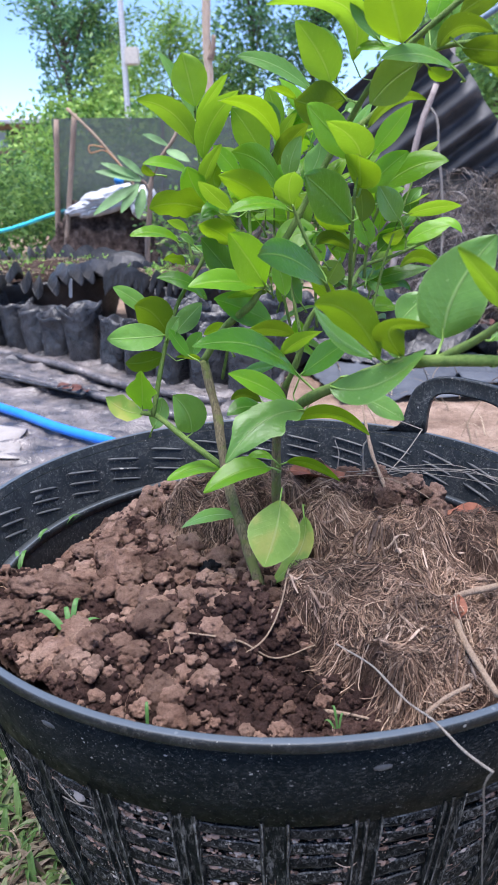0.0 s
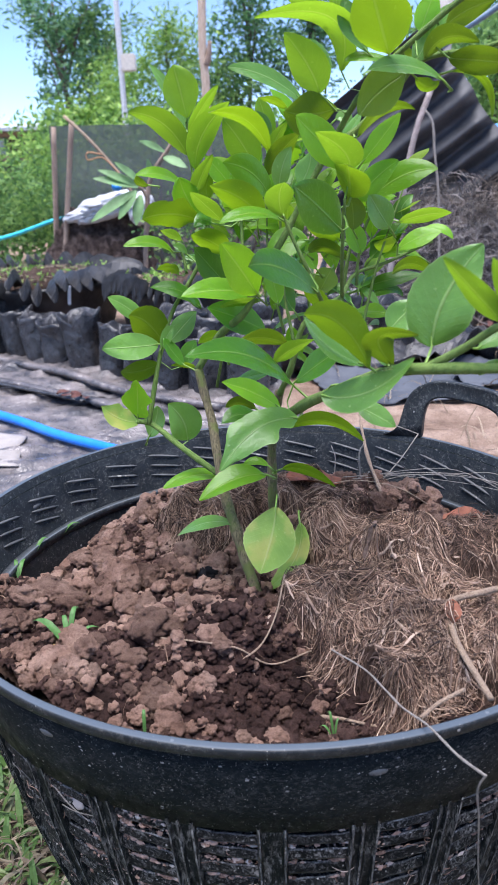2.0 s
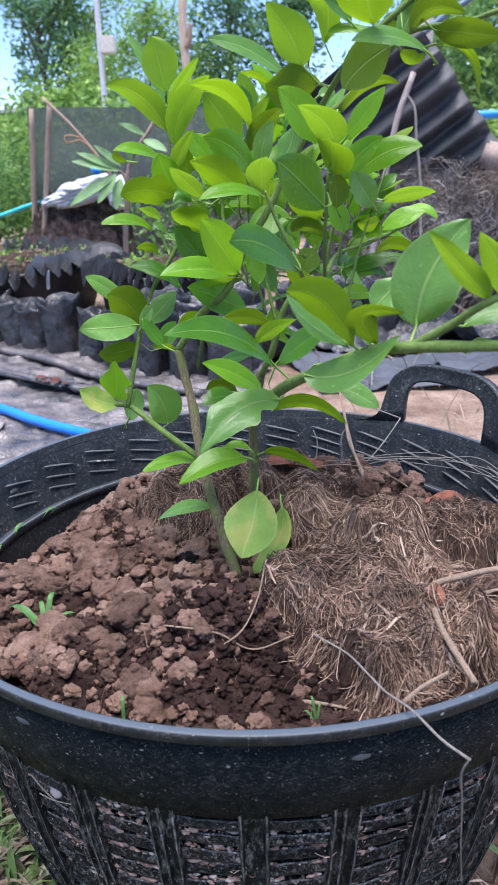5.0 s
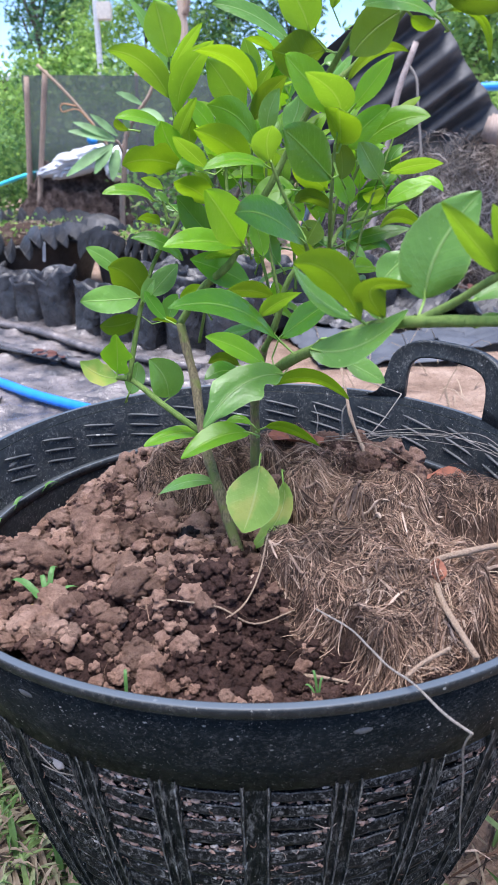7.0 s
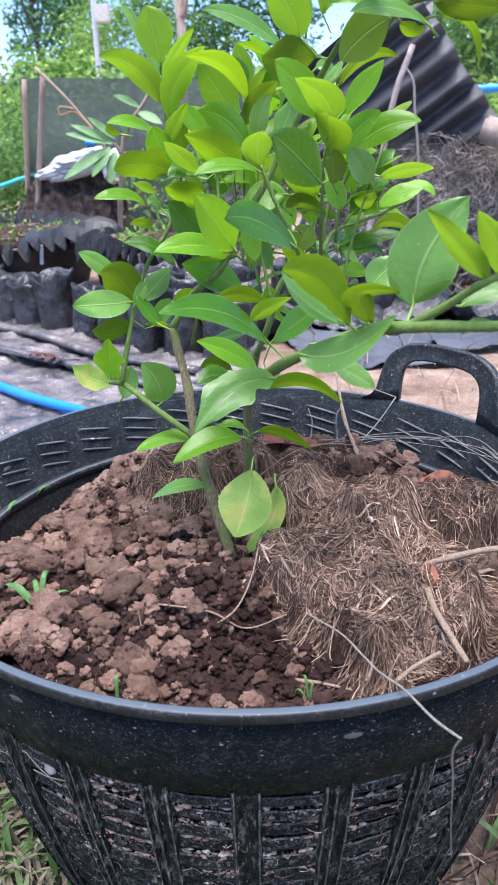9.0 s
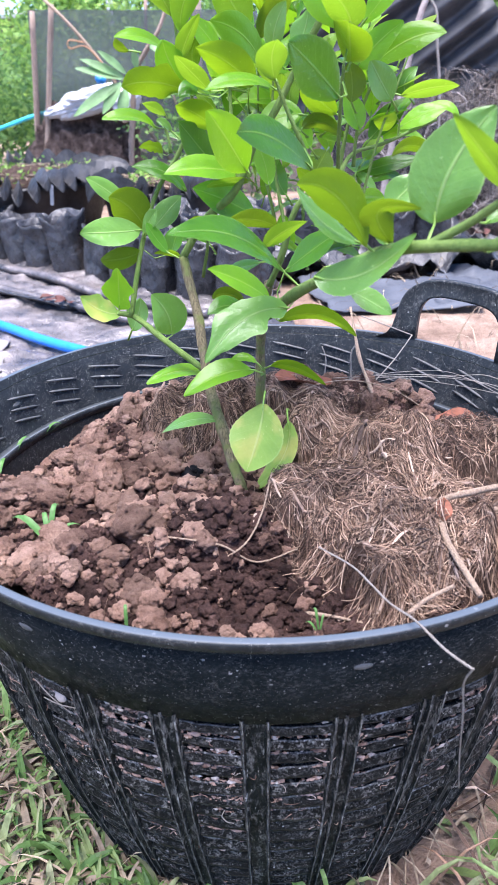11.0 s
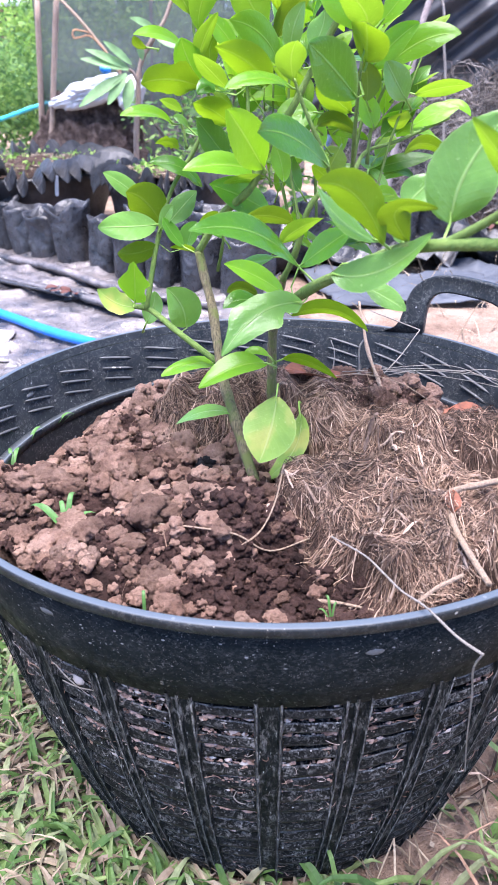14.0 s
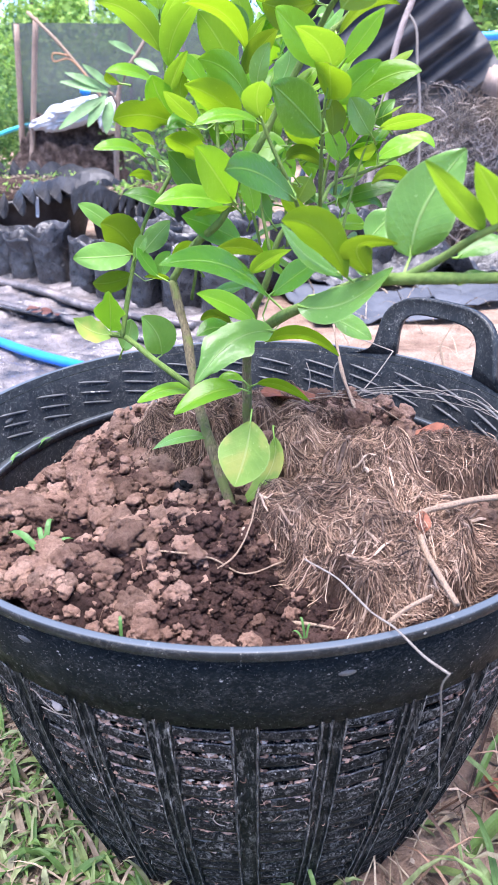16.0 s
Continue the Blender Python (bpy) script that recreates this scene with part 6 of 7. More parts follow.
def nursery_bag(h, r, seed):
    """A limp black grow bag filled with soil, creased, its mouth folded and crumpled."""
    bm = bmesh.new()
    rows = []
    n = 32
    for j in range(15):
        t = j / 14
        ring = []
        for i in range(n):
            a = 2 * math.pi * i / n
            q = Vector((math.cos(a) * 1.4 + seed * 5, math.sin(a) * 1.4, t * 2.2))
            crease = 0.13 * noise.noise(q) + 0.08 * (0.3 - abs(noise.noise(q * 2.6))) + 0.05 * noise.noise(q * 5)
            flare = 0.1 * max(0.0, t - 0.8) * 5 * (0.5 + noise.noise(Vector((a * 0.9, seed, 0))))
            rr = r * (0.86 + 0.16 * t - 0.06 * t * t + flare) * (1 + crease) * (1 + 0.1 * math.cos(4 * a + seed))
            z = h * t + 0.035 * noise.noise(Vector((math.cos(a) * 1.2, math.sin(a) * 1.2, seed * 3))) * max(0.0, t - 0.7) * 3.3
            ring.append(bm.verts.new((rr * math.cos(a), rr * math.sin(a), z)))
        rows.append(ring)
    inner = [bm.verts.new((v.co.x * 0.94, v.co.y * 0.94, v.co.z - 0.002)) for v in rows[-1]]
    deep = [bm.verts.new((v.co.x * 0.86, v.co.y * 0.86, h * 0.7)) for v in rows[-1]]
    rows += [inner, deep]
    for A, B in zip(rows, rows[1:]):
        for i in range(n):
            bm.faces.new((A[i], A[(i + 1) % n], B[(i + 1) % n], B[i]))
    bm.faces.new(rows[0][::-1])
    bmesh.ops.recalc_face_normals(bm, faces=bm.faces)
    return mesh_of("bag", bm, M_BAG)


BAGS = [nursery_bag(0.2, 0.068, s) for s in range(6)]


def bag_fill():
    bm = disc(lambda x, y: 0.006 * noise.noise(Vector((x * 40, y * 40, 0))), 0.057, 5, 18)
    return mesh_of("fill", bm, M_SOIL)


FILL = bag_fill()


def bag(x, y, i, scale=1.0):
    b = empty("nursery_bag", "black plastic nursery bag filled with soil", "grow bag", "row of nursery bags", at=(x, y, ground_z(x, y)))
    b.rotation_euler = (RNG.uniform(-0.09, 0.09), RNG.uniform(-0.09, 0.09), RNG.uniform(0, 6))
    b.scale = (scale, scale, scale * RNG.uniform(0.85, 1.12))
    part("bag", BAGS[(i * 5) % 6], b)
    f = part("fill", FILL, b, "dark soil in the mouth of the bag")
    f.location = (0, 0, 0.15)


for i in range(13):
    t = i / 12
    bag(-1.34 + 1.3 * t + RNG.uniform(-0.008, 0.008), 2.62 - 1.07 * t + RNG.uniform(-0.012, 0.012), i)
for i in (0, 1, 8, 9, 10, 11):
    t = i / 11
    bag(-1.3 + 1.3 * t + RNG.uniform(-0.015, 0.015), 2.74 - 1.05 * t + RNG.uniform(-0.015, 0.015), i + 1, 1.14)
for i in range(5):
    bag(0.05 + 0.15 * i + RNG.uniform(-0.02, 0.02), 1.98 + 0.03 * i + RNG.uniform(-0.03, 0.03), i + 2, 1.1)


def tyre_planter(x, y, R, z0, label):
    """A tyre turned inside out and cut: a bowl whose lugs stand out round the edge like teeth."""
    t = empty("tyre_planter", label, "planter", "tyre planters", at=(x, y, 0))
    prof = [(R * 0.62, 0.0), (R * 0.8, 0.01), (R * 0.9, z0 * 0.55), (R * 0.94, z0 * 0.9), (R * 1.0, z0), (R * 0.985, z0 + 0.012), (R * 0.9, z0 + 0.002), (R * 0.85, z0 * 0.6), (R * 0.6, 0.03)]
    part("wall", mesh_of("wall", revolve(prof, 72), M_TYRE), t)
    n = 54
    bm = bmesh.new()
    half = math.pi / n * R * 0.95
    top, low = [], []
    for r, z, w in ((0.78, 0.002, 0.7), (0.9, 0.02, 0.85), (1.02, 0.03, 1.0), (1.12, 0.026, 1.0), (1.2, 0.01, 0.75), (1.24, -0.006, 0.2)):
        top.append([bm.verts.new((R * r, s * half * w, z0 + z + lift)) for s, lift in ((-1, -0.022), (0.5, 0.026), (0.9, -0.006))])
        low.append([bm.verts.new((R * r, s * half * w, z0 + z - 0.016)) for s in (-1, 0.25, 0.9)])
    for A, B in ((top, 1), (low, -1)):
        for P, Q in zip(A, A[1:]):
            for k in range(2):
                bm.faces.new((P[k], Q[k], Q[k + 1], P[k + 1])[::B])
    for P, Q, U, V in zip(top, top[1:], low, low[1:]):
        bm.faces.new((P[0], Q[0], V[0], U[0]))
        bm.faces.new((P[2], Q[2], V[2], U[2]))
    bm.faces.new((top[-1][0], top[-1][1], top[-1][2], low[-1][2], low[-1][1], low[-1][0]))
    bm.faces.new((top[0][0], top[0][1], top[0][2], low[0][2], low[0][1], low[0][0]))
    bmesh.ops.recalc_face_normals(bm, faces=bm.faces)
    lug = mesh_of("lug", bm, M_TYRE, False)
    for k in range(n):
        ob = part("lug", lug, t)
        ob.rotation_euler = (0, RNG.uniform(-0.1, 0.03), 2 * math.pi * k / n + RNG.uniform(-0.02, 0.02))
    fill = part("soil", mesh_of("soil", disc(lambda a, b: z0 + 0.04 - 0.25 * (a * a + b * b) + 0.02 * noise.noise(Vector((a * 9, b * 9, x))), R * 0.87, 16, 48), M_MULCH), t, "dry soil and litter in the tyre")
    rs = np.random.RandomState(int(x * -100))
    lines = []
    for k in range(420):
        a, r = rs.uniform(0, 6.28), R * 0.85 * math.sqrt(rs.rand())
        p, d, L = np.array((r * math.cos(a), r * math.sin(a), z0 + 0.03)), rs.uniform(0, 6.28), rs.uniform(0.03, 0.1)
        lines.append([p, p + np.array((math.cos(d), math.sin(d), 0.25)) * L * 0.5, p + np.array((math.cos(d + 0.4), math.sin(d + 0.4), 0.1)) * L])
    part("litter", ribbons(lines, 0.004, 0.3, M_DRYGRASS, "litter"), t, "dead stalks", "stuff")
    verts, faces = [], []
    for k in range(700):
        a, r = rs.uniform(0, 6.28), R * 0.85 * math.sqrt(rs.rand())
        if noise.noise(Vector((r * math.cos(a) * 7, r * math.sin(a) * 7, 2))) < 0.0:
            continue
        c = np.array((r * math.cos(a), r * math.sin(a), z0 + 0.02 + rs.uniform(0.0, 0.05)))
        d, u = rs.normal(size=3) * 0.006, rs.normal(size=3) * 0.004
        b = len(verts)
        verts += [c - d, c + u, c + d, c - u]
        faces.append((b, b + 1, b + 2, b + 3))
    part("weed_cover", raw_mesh("weed_cover", verts, faces, M_FOLIAGE_LIGHT), t, "small green weeds", "stuff")
    return t


tyre_planter(-0.95, 2.72, 0.4, 0.235, "black tyre planter cut inside out, with dry soil and weeds")
tyre_planter(-0.3, 2.42, 0.24, 0.23, "black tyre planter cut inside out, with dry grass")
tyre_planter(-1.68, 2.85, 0.28, 0.27, "black tyre planter cut inside out, half hidden")
peg = thing("peg", mesh_of("peg", box(0.013, 0.006, 0.075, 0.002), M_BAGWHITE, False), "white plastic plant label stuck in the tyre", "plant label")
peg.matrix_world = pose(-0.71, 2.33, 0.225, 4, 6, 0)

# ---- the net planter ----
net = empty("net_planter", "tall planter of dark shade net round wooden stakes, filled with earth", "planter")


def stake(x, y, h, r, lean=(0, 0)):
    return part("stake", mesh_of("stake", tube([(x, y, 0.0), (x + lean[0] * 0.5, y + lean[1] * 0.5, h * 0.5), (x + lean[0], y + lean[1], h)], r, r * 0.85, 8, 5, 0.15), M_STAKE), net, "brown weathered wooden stake")


stake(-1.1, 3.7, 0.92, 0.017, (0.08, 0))
stake(-1.05, 3.6, 0.94, 0.016, (0.15, 0))
stake(-0.53, 3.95, 1.0, 0.011, (0.05, 0))


def net_wall(x0, y0, x1, y1, z0, z1, seed):
    bm = bmesh.new()
    rows = []
    for j in range(13):
        row = []
        for i in range(25):
            u, v = i / 24, j / 12
            sag = 0.03 * noise.noise(Vector((u * 3 + seed, v * 3, 0))) - 0.03 * math.sin(math.pi * v)
            row.append(bm.verts.new((x0 + (x1 - x0) * u, y0 + (y1 - y0) * u + sag, z0 + (z1 - z0) * v + 0.02 * noise.noise(Vector((u * 4, seed, v))) * (j == 12))))
        rows.append(row)
    for A, B in zip(rows, rows[1:]):
        for i in range(24):
            bm.faces.new((A[i], A[i + 1], B[i + 1], B[i]))
    return part("net", mesh_of("net", bm, M_NET), net, "dark woven shade net", )


net_wall(-1.06, 3.76, 0.35, 4.05, 0.0, 0.93, 2)
earth = lump(1.0, 4, soil_like("heaped_earth", (0.04, 0.028, 0.025), (0.15, 0.11, 0.098), (0.36, 0.28, 0.25), 26, depth=0.03, rand=0), "earth", 1.0, 0.26, 6)
ob = part("earth", earth, net, "dark brown earth behind the net")
ob.matrix_basis = pose(-0.87, 3.7, -0.1, 0, 8, 0) @ Matrix.Diagonal((0.3, 0.14, 0.36, 1))

bagw = lump(1.0, 9, M_BAGWHITE, "plastic_bag", 0.5, 0.26, 5)
wb = thing("plastic_bag", bagw, "crumpled white plastic bag lying on the earth", "plastic bag")
wb.matrix_world = pose(-0.76, 3.62, 0.47, 0, -14, 8) @ Matrix.Diagonal((0.2, 0.1, 0.12, 1))
wb = thing("plastic_bag", bagw, "knotted end of a white plastic bag", "plastic bag")
wb.matrix_world = pose(-0.6, 3.6, 0.45, 12, 30, 60) @ Matrix.Diagonal((0.07, 0.06, 0.17, 1))
clip = thing("bottle_cap", mesh_of("bottle_cap", box(0.05, 0.03, 0.035, 0.008), M_BLUE), "bright blue scrap of plastic", "plastic scrap")
clip.matrix_world = pose(-0.69, 3.56, 0.61, 10, 12, 20)
st = thing("bamboo_stick", mesh_of("bamboo_stick", tube([(-0.93, 3.57, 0.96), (-0.8, 3.52, 0.84), (-0.65, 3.5, 0.66), (-0.56, 3.48, 0.5)], 0.008, 0.006, 7, 5, 0.2), M_TWIG), "thin bent stick tied between the stakes", "stick")
st = thing("twine", mesh_of("twine", tube([(-0.74, 3.49, 0.77), (-0.81, 3.48, 0.78), (-0.81, 3.48, 0.745), (-0.74, 3.49, 0.755), (-0.68, 3.49, 0.7), (-0.6, 3.47, 0.6)], 0.004, 0.004, 6, 6), bark("orange_twine", (0.3, 0.15, 0.07), (0.5, 0.28, 0.16), 60)), "loop of orange-brown twine on the stick", "twine")
thing("hose", mesh_of("hose", tube([(-2.6, 4.2, 0.2), (-1.9, 4.1, 0.29), (-1.48, 4.05, 0.34), (-1.16, 4.0, 0.43), (-1.0, 4.0, 0.46)], 0.012, 0.012, 8, 6), M_CYAN), "thin cyan water hose hanging among the weeds", "hose")


def long_leaf(L, W, droop):
    bm = bmesh.new()
    rows = []
    for i in range(10):
        t = i / 9
        w = W * 0.5 * math.sin(math.pi * min(1, 0.05 + 0.93 * t)) ** 0.8
        rows.append([bm.verts.new((L * t, v * w, -droop * L * t * t + abs(v) * w * 0.25)) for v in (-1, -0.5, 0, 0.5, 1)])
    for A, B in zip(rows, rows[1:]):
        for k in range(4):
            bm.faces.new((A[k], A[k + 1], B[k + 1], B[k]))
    return mesh_of("leaf", bm, M_SAPLING)


sap = empty("sapling", "slim sapling with long drooping pale green leaves", "tree", at=(-0.48, 2.9, 0))
sap_inv = Matrix.Translation((0.48, -2.9, 0))


def sapling_wood(name, pts, r0, r1):
    bm = tube(pts, r0, r1, 8, 6, 0.25)
    bm.transform(sap_inv)
    part(name, mesh_of(name, bm, M_STAKE), sap)


sapling_wood("trunk", [(-0.49, 2.9, 0.0), (-0.476, 2.9, 0.336), (-0.459, 2.9, 0.459), (-0.447, 2.9, 0.58), (-0.427, 2.9, 0.65), (-0.38, 2.9, 0.719), (-0.326, 2.9, 0.791), (-0.28, 2.92, 0.9)], 0.014, 0.007)
sapling_wood("branch", [(-0.45, 2.9, 0.56), (-0.47, 2.89, 0.6), (-0.486, 2.88, 0.61)], 0.009, 0.006)
for b, t, w in (((-0.483, 2.88, 0.614), (-0.643, 2.84, 0.694), 0.04), ((-0.472, 2.88, 0.628), (-0.57, 2.85, 0.719), 0.035), ((-0.484, 2.87, 0.609), (-0.666, 2.83, 0.662), 0.045), ((-0.492, 2.86, 0.593), (-0.696, 2.8, 0.486), 0.055),
                ((-0.493, 2.85, 0.586), (-0.573, 2.8, 0.487), 0.05), ((-0.474, 2.86, 0.576), (-0.498, 2.8, 0.458), 0.05), ((-0.426, 2.88, 0.645), (-0.431, 2.85, 0.719), 0.03), ((-0.366, 2.88, 0.73), (-0.266, 2.82, 0.691), 0.045), ((-0.36, 2.88, 0.75), (-0.45, 2.82, 0.8), 0.04)):
    b, t = Vector(b), Vector(t)
    a = t - b
    L = a.length
    a.normalize()
    up = Vector((0, -0.75, 0.66))
    up = (up - a * up.dot(a)).normalized()
    ob = part("leaf", long_leaf(L, w, 0.1), sap)
    side = up.cross(a)
    ob.matrix_basis = sap_inv @ Matrix((( a.x, side.x, up.x, b.x), (a.y, side.y, up.y, b.y), (a.z, side.z, up.z, b.z), (0, 0, 0, 1)))

# ---- the shelter: roofing sheet over a netted pile ----
def roofing():
    """Corrugated sheet leaning down over the pile; its waves run along its slope."""
    A, B = Vector((0.8, 2.6, 1.03)), Vector((1.08, 2.6, 0.68))
    along = Vector((-0.62, 0.16, -0.46))
    across = B - A
    n = along.cross(across).normalized()
    bm = bmesh.new()
    rows = []
    N = 120
    for i in range(-46, N + 20):
        s = i / N
        wave = 0.026 * math.sin(2 * math.pi * s * 4.3)
        rows.append([bm.verts.new(A + across * s + along * t + n * (wave + 0.03 * t * math.sin(s * 5)) + Vector((0, 0, 0.02 * noise.noise(Vector((s * 3, t * 3, 0)))))) for t in [k / 12 for k in range(13)]])
    for P, Q in zip(rows, rows[1:]):
        for k in range(12):
            bm.faces.new((P[k], P[k + 1], Q[k + 1], Q[k]))
    ext = bmesh.ops.extrude_face_region(bm, geom=bm.faces[:])
    for v in ext["geom"]:
        if isinstance(v, bmesh.types.BMVert):
            v.co -= n * 0.004
    bmesh.ops.recalc_face_normals(bm, faces=bm.faces)
    return mesh_of("roofing_sheet", bm, M_IRON)


thing("roofing_sheet", roofing(), "sagging black corrugated roofing sheet over the pile", "roofing")
for x in (0.72, 1.25):
    thing("post", mesh_of("post", tube([(x, 2.95, 0), (x + 0.01, 2.95, 0.4), (x, 2.95, 0.72)], 0.03, 0.026, 8, 4, 0.2), M_STAKE), "rough wooden post under the roofing sheet", "post", "posts of the shelter")

pile = empty("netted_pile", "pile of dry vines and sticks under black netting", "pile")
ob = part("core", lump(1.0, 6, soil_like("dry_heap", (0.04, 0.032, 0.028), (0.11, 0.09, 0.08), (0.2, 0.17, 0.155), 9, rand=0), "core", 0.9, 0.22, 4), pile)
ob.matrix_basis = pose(0.92, 2.85, -0.2) @ Matrix.Diagonal((0.52, 0.36, 0.57, 1))
rs = np.random.RandomState(40)
vines, vw = [], []
for k in range(4200):
    u, v = rs.uniform(-1.0, 1.0), rs.uniform(0.05, 0.95)
    c = np.array((0.92 + 0.5 * u, 2.85 - 0.37 * math.sqrt(max(0.02, 1 - u * u * 0.85)) * (1.05 - 0.35 * v), 0.02 + 0.6 * v * (1 - 0.25 * u * u)))
    a, L = rs.uniform(0, 6.28), rs.uniform(0.03, 0.13)
    d = np.array((math.cos(a), rs.normal(0, 0.2), math.sin(a))) * L
    e = np.array((-math.sin(a), -0.2, math.cos(a))) * L * rs.normal(0, 0.35)
    vines.append([c - d * 0.5, c - d * 0.2 + e, c + d * 0.2 + e, c + d * 0.5])
    vw.append(0.0015 + 0.006 * rs.rand() ** 2)
part("vines", ribbons(vines, vw, 0.3, M_VINE, "vines"), pile, "tangle of dead grey-brown vines", "stuff")
ob = part("netting", lump(1.0, 6, M_NETTING, "netting", 0.9, 0.22, 4), pile, "fine black netting drawn over the pile")
ob.matrix_basis = pose(0.92, 2.83, -0.2) @ Matrix.Diagonal((0.58, 0.42, 0.62, 1))
blk = thing("wood_block", mesh_of("wood_block", box(0.26, 0.12, 0.1, 0.012), bark("cut_wood", (0.2, 0.15, 0.13), (0.38, 0.31, 0.27), 20)), "cut end of a weathered timber under the roofing", "timber")
blk.matrix_world = pose(1.1, 2.45, 0.6, 10, 15, 20)
rod = thing("steel_bar", mesh_of("steel_bar", tube([(0.5, 2.35, 0.0), (0.6, 2.38, 0.68), (0.675, 2.4, 0.92)], 0.012, 0.011, 8, 5), bark("rusty_bar", (0.2, 0.16, 0.15), (0.38, 0.33, 0.31), 50, 1.0)), "rusty ribbed steel bar leaning on the roofing", "bar")
thing("wire", mesh_of("wire", tube([(0.64, 2.39, 0.86), (0.68, 2.38, 0.8), (0.69, 2.37, 0.7), (0.71, 2.36, 0.55), (0.72, 2.34, 0.3), (0.72, 2.3, 0.0)], 0.005, 0.004, 6, 6), M_GREYTWIG), "bent grey wire beside the steel bar", "wire")
thing("pipe", mesh_of("pipe", tube([(0.4, 4.0, 0.0), (0.75, 4.0, 0.95), (1.15, 4.0, 1.32), (1.34, 4.0, 1.44), (2.0, 4.0, 1.86)], 0.018, 0.018, 8, 4), plain("blue_grey_pipe", (0.08, 0.14, 0.2), 0.5)), "dark blue-grey pipe rising across the yard", "pipe")
thing("pipe", mesh_of("pipe", tube([(1.55, 5.0, 0.0), (1.56, 5.0, 0.8), (1.64, 5.0, 0.89), (1.82, 5.0, 0.91), (2.7, 5.0, 0.93)], 0.028, 0.028, 8, 4), M_BLUE), "bright blue plastic water pipe", "pipe")
thing("pillar", mesh_of("pillar", box(0.13, 0.13, 2.6, 0.01, (1.57, 6.0, 1.3)), plain("concrete", (0.36, 0.34, 0.32), 0.9, 8)), "plain grey concrete pillar", "pillar")

# ---- pole, house and trees ----
pole = empty("utility_pole", "slim pale grey steel pole carrying a small meter box", "pole", at=(-1.4, 9.0, 0))
part("shaft", mesh_of("shaft", tube([(0, 0, 0), (0.0, 0, 2.5), (0.0, 0, 4.6)], 0.034, 0.03, 12, 3), M_POLE), pole)
part("box", mesh_of("box", box(0.16, 0.1, 0.18, 0.012, (0.1, -0.05, 1.93)), M_BOX, False), pole, "cream meter box with rounded edges")
part("bracket", mesh_of("bracket", box(0.1, 0.03, 0.03, 0.004, (0.05, -0.02, 1.92)), M_POLE), pole)

house = empty("house", "low open timber house with a pale tin roof", "house", at=(-5.5, 14.5, 0))
part("roof", mesh_of("roof", box(4.2, 3.4, 0.06, 0.01), M_ROOF, False), house, "pale tin roof").matrix_basis = pose(0, 0, 1.68, 5, 0, 0)
part("wall", mesh_of("wall", box(3.6, 0.1, 1.0, 0.01, (0, 0.4, 0.5)), M_HOUSE, False), house, "dark timber wall")
part("wall", mesh_of("wall", box(3.6, 0.1, 1.8, 0.01, (0, 1.6, 0.9)), M_HOUSE, False), house, "dark back wall")
for k in range(4):
    part("post", mesh_of("post", box(0.1, 0.1, 1.6, 0.01, (-1.7 + 1.15 * k, -1.2, 0.8)), M_HOUSE, False), house)
for z in (1.1, 1.48):
    part("rail", mesh_of("rail", box(3.7, 0.06, 0.08, 0.008, (0, -1.25, z)), M_STAKE, False), house, "wooden rail")
win = part("window", mesh_of("window", box(0.5, 0.05, 0.34, 0.01, (1.15, -1.1, 1.3)), M_HOUSE, False), house, "small window in a timber frame")
part("pane", mesh_of("pane", box(0.42, 0.03, 0.26, 0.004, (1.15, -1.125, 1.3)), M_GLASS, False), win, "pale window pane")


def crown_mesh(clumps, per, spread, size, material, seed, slim=0.45):
    """Leaves in loose clumps, each a small folded blade."""
    r = np.random.RandomState(seed)
    verts, faces = [], []
    for c in clumps:
        n = int(per * r.uniform(0.6, 1.4))
        p = np.asarray(c) + r.normal(size=(n, 3)) * spread * r.uniform(0.7, 1.3) * np.array((1, 1, 0.75))
        d = r.normal(size=(n, 3)) * np.array((1, 1, 0.6)) + np.array((0, 0, -0.35))
        d /= np.linalg.norm(d, axis=1)[:, None]
        s = np.cross(d, r.normal(size=(n, 3)))
        s /= np.linalg.norm(s, axis=1)[:, None] + 1e-9
        L = (size * r.uniform(0.6, 1.4, n))[:, None]
        for q in zip(p - d * L * 0.5, p + s * L * slim * 0.5, p + d * L * 0.5, p - s * L * slim * 0.5):
            b = len(verts)
            verts.extend(v.tolist() for v in q)
            faces.append((b, b + 1, b + 2, b + 3))
    return raw_mesh("crown", verts, faces, material)


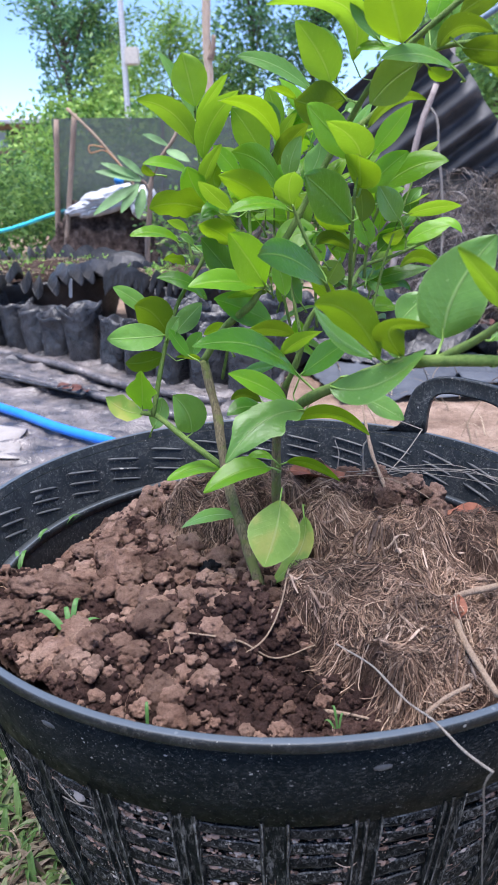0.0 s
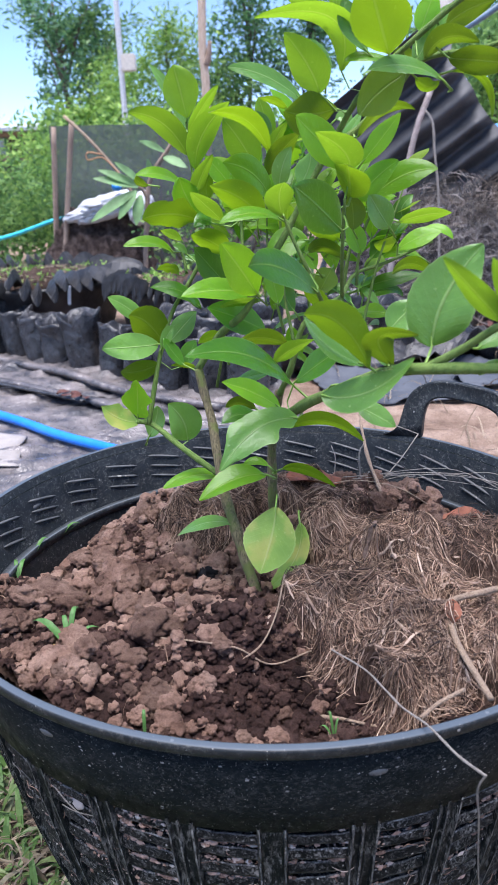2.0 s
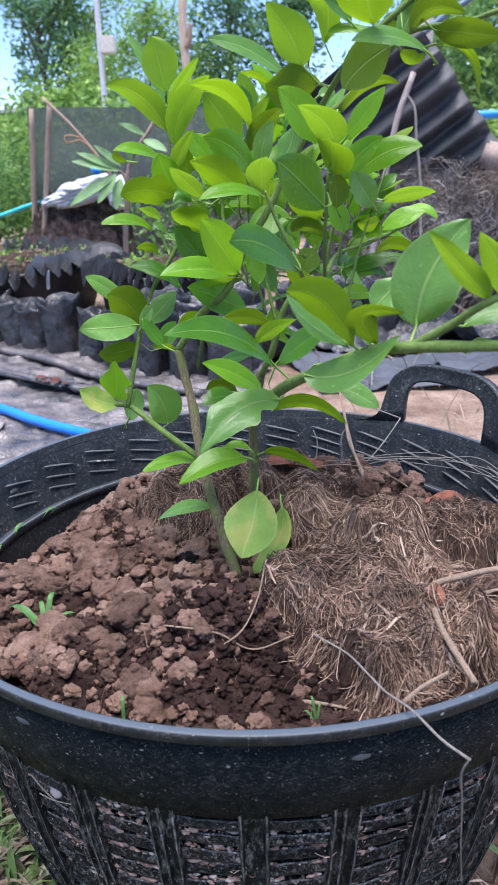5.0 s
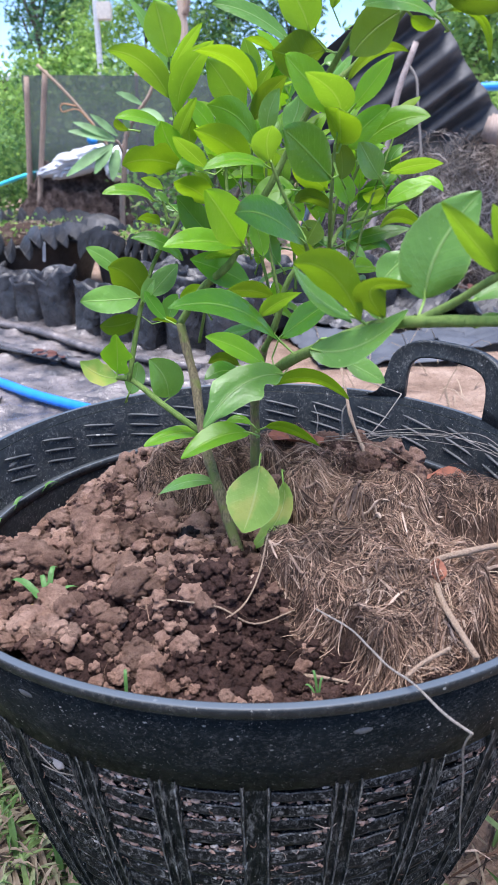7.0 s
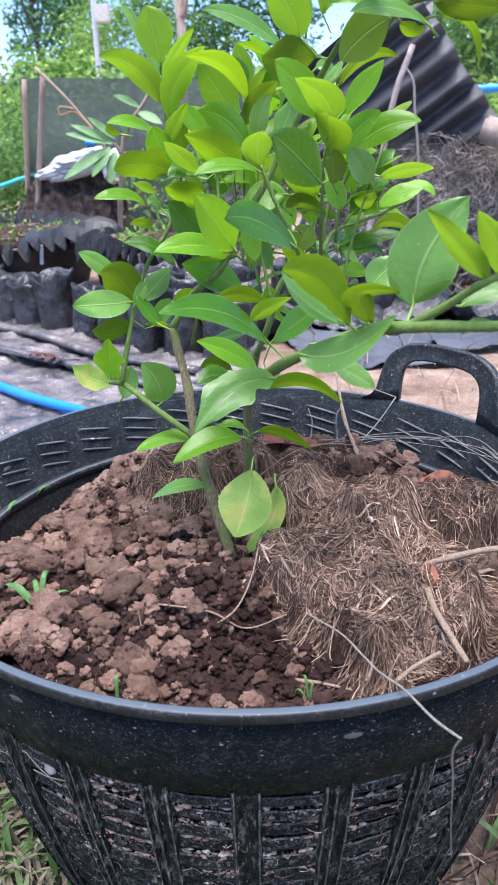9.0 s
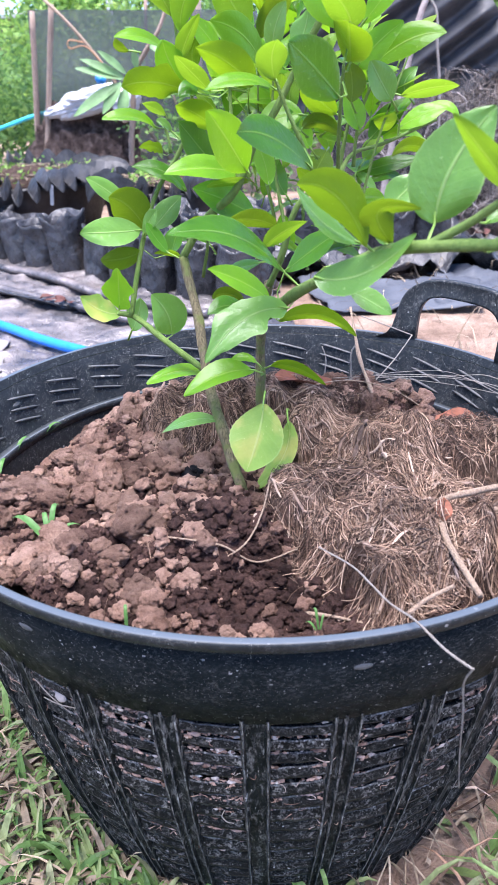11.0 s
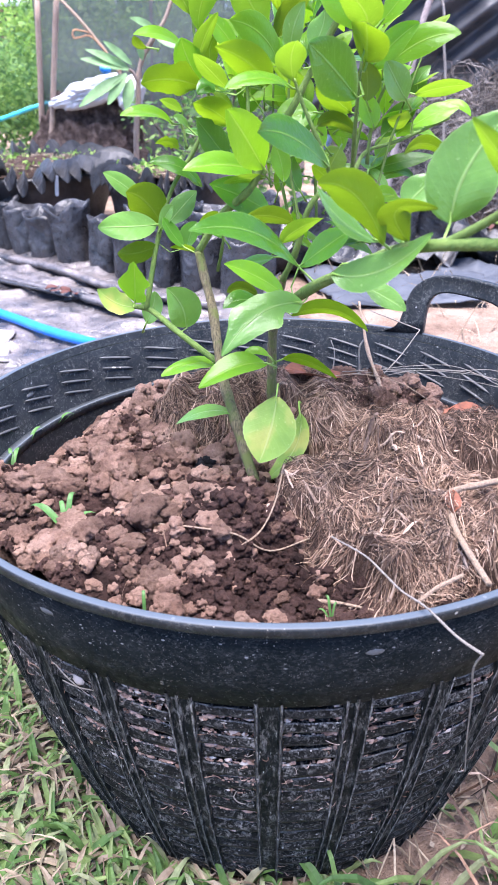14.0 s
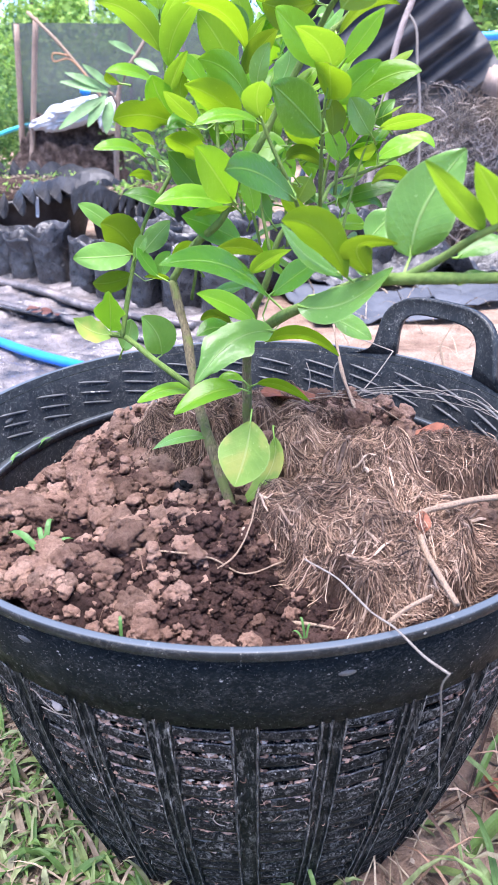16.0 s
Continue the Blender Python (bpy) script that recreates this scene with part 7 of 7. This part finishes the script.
def leafy_tree(x, y, h, spread, trunk_r, label, material, seed, clumps=60, per=60, size=0.12, bark_m=None, low=0.35, slim=0.45, puff=0.28):
    r = random.Random(seed)
    t = empty("tree", label, "tree", "trees behind the yard", at=(x, y, 0))
    lean = r.uniform(-0.06, 0.06) * h
    part("trunk", mesh_of("trunk", tube([(0, 0, -0.05), (lean * 0.3, 0, h * 0.35), (lean, 0, h * 0.9)], trunk_r, trunk_r * 0.25, 9, 6, 0.2), bark_m or M_DARKBARK), t)
    pts = []
    for k in range(9):
        a = k * 2.4 + r.uniform(-0.3, 0.3)
        z0 = h * r.uniform(low * 0.8, 0.8)
        end = Vector((spread * math.cos(a) * r.uniform(0.6, 1.0), spread * math.sin(a) * r.uniform(0.6, 1.0), min(h, z0 + h * r.uniform(0.1, 0.35))))
        start = Vector((lean * z0 / h, 0, z0))
        part("limb", mesh_of("limb", tube([start, (start + end) / 2 + Vector((0, 0, h * 0.04)), end], trunk_r * 0.35, trunk_r * 0.1, 6, 4, 0.2), bark_m or M_DARKBARK), t)
        for q in (0.45, 0.7, 0.9, 1.05):
            pts.append(start.lerp(end, q) + Vector((r.gauss(0, 1), r.gauss(0, 1), r.gauss(0, 0.6))) * spread * 0.15)
    while len(pts) < clumps:
        a, rr, zz = r.uniform(0, 6.28), spread * math.sqrt(r.random()), r.uniform(low, 1.0)
        rr *= 1.0 - 0.55 * abs(zz - 0.6) ** 1.5
        pts.append(Vector((rr * math.cos(a) + lean * zz, rr * math.sin(a), h * zz)))
    part("crown", crown_mesh(pts, per, puff, size, material, seed, slim), t)
    return t


leafy_tree(-3.25, 15.0, 4.2, 0.95, 0.1, "dark green tree with a loose feathery crown", M_FOLIAGE_DARK, 1, 70, 70, 0.12, low=0.42, puff=0.15, slim=0.32)
leafy_tree(-2.75, 15.5, 3.5, 0.6, 0.09, "green tree with a loose feathery crown", M_FOLIAGE, 2, 60, 70, 0.12, low=0.3, puff=0.17, slim=0.3)
leafy_tree(-1.95, 13.2, 2.5, 0.6, 0.05, "light green willowy tree with fine hanging leaves", M_FOLIAGE_LIGHT, 3, 70, 100, 0.12, low=0.2, slim=0.18, puff=0.2)
leafy_tree(-1.15, 13.0, 3.0, 0.45, 0.05, "light green willowy tree with fine hanging leaves", M_FOLIAGE_LIGHT, 4, 70, 90, 0.12, low=0.2, slim=0.18, puff=0.18)
leafy_tree(-0.45, 14.0, 2.9, 0.5, 0.05, "green tree behind the lopped trunk", M_FOLIAGE, 10, 56, 80, 0.11, low=0.25, puff=0.2, slim=0.3)
leafy_tree(0.1, 14.5, 4.4, 0.75, 0.08, "dark green tree with open branches", M_FOLIAGE_DARK, 5, 60, 70, 0.12, low=0.3, puff=0.17, slim=0.35)
leafy_tree(1.2, 15.0, 4.0, 0.5, 0.08, "dark green tree with open branches", M_FOLIAGE_DARK, 6, 46, 60, 0.12, low=0.4, puff=0.18, slim=0.35)
leafy_tree(3.3, 10.0, 2.6, 0.9, 0.06, "green tree half hidden by the shelter", M_FOLIAGE, 7, 46, 80, 0.12, low=0.2)
leafy_tree(5.2, 18.0, 4.0, 1.8, 0.12, "far green tree beyond the shelter", M_FOLIAGE, 9, 60, 80, 0.2, low=0.3, puff=0.4)

cut = empty("cut_tree", "pale bare trunk of a lopped tree with a dark knot", "tree", at=(-0.27, 5.0, 0))
part("trunk", mesh_of("trunk", tube([(-0.02, 0, 0), (0.0, 0, 0.8), (0.01, 0, 1.25), (0.0, 0, 1.5), (0.03, 0, 2.2)], 0.033, 0.026, 10, 7, 0.22), M_PALEBARK), cut)
part("knot", mesh_of("knot", tube([(0.02, -0.01, 1.36), (0.04, -0.02, 1.42), (0.05, -0.02, 1.5)], 0.026, 0.014, 8, 5, 0.35), M_STAKE), cut)


def bush(x, y, w, h, material, seed, label, size=0.06, per=80, n=40, puff=0.12):
    r = random.Random(seed)
    b = empty("bush", label, "bush", "bushes behind the yard", at=(x, y, 0))
    pts = [Vector((w * r.uniform(-1, 1), 0.5 * w * r.uniform(-1, 1), h * (1 - r.random() ** 1.4) * 0.95 + 0.05)) for _ in range(n)]
    for k in range(6):
        q = pts[k]
        part("stem", mesh_of("stem", tube([(q.x * 0.2, q.y * 0.2, 0), (q.x * 0.6, q.y * 0.6, q.z * 0.6), q], 0.012, 0.004, 5, 3, 0.2), M_DARKBARK), b)
    part("crown", crown_mesh(pts, per, puff, size, material, seed), b)


bush(-2.0, 5.6, 0.75, 0.7, M_FOLIAGE, 21, "tangled green bush beyond the planters", 0.05, 110, 60, 0.14)
bush(-1.25, 6.2, 0.7, 0.98, M_FOLIAGE_LIGHT, 22, "bright green bush behind the net", 0.055, 110, 60, 0.14)
bush(-0.5, 6.4, 0.7, 1.0, M_FOLIAGE_LIGHT, 23, "bright green bush behind the net", 0.055, 100, 60, 0.14)
bush(0.4, 6.6, 0.7, 1.05, M_FOLIAGE, 24, "green bush behind the lime tree", 0.06, 100, 60, 0.14)
bush(1.3, 7.4, 0.8, 0.95, M_FOLIAGE, 25, "green bush beyond the shelter", 0.06, 90, 50, 0.16)
bush(2.5, 7.8, 0.7, 0.9, M_FOLIAGE_LIGHT, 26, "light green bush beyond the shelter", 0.06, 90, 50, 0.14)
bush(-3.0, 9.0, 0.9, 0.6, M_FOLIAGE, 27, "green bush in front of the house", 0.08, 90, 60, 0.2)
bush(-2.0, 11.0, 1.0, 1.3, M_FOLIAGE, 28, "green thicket under the trees", 0.09, 100, 70, 0.22)
bush(0.5, 11.5, 1.6, 1.4, M_FOLIAGE, 29, "green thicket under the trees", 0.09, 100, 70, 0.22)
bush(3.5, 12.5, 1.8, 1.3, M_FOLIAGE_LIGHT, 30, "green thicket under the trees", 0.1, 100, 60, 0.24)
bush(-0.15, 3.2, 0.3, 0.55, M_FOLIAGE, 31, "low green weeds behind the tyre planters", 0.04, 60, 26, 0.07)
bush(-2.5, 12.4, 0.45, 1.7, M_FOLIAGE_LIGHT, 32, "bright green thicket below the trees", 0.1, 110, 70, 0.2)
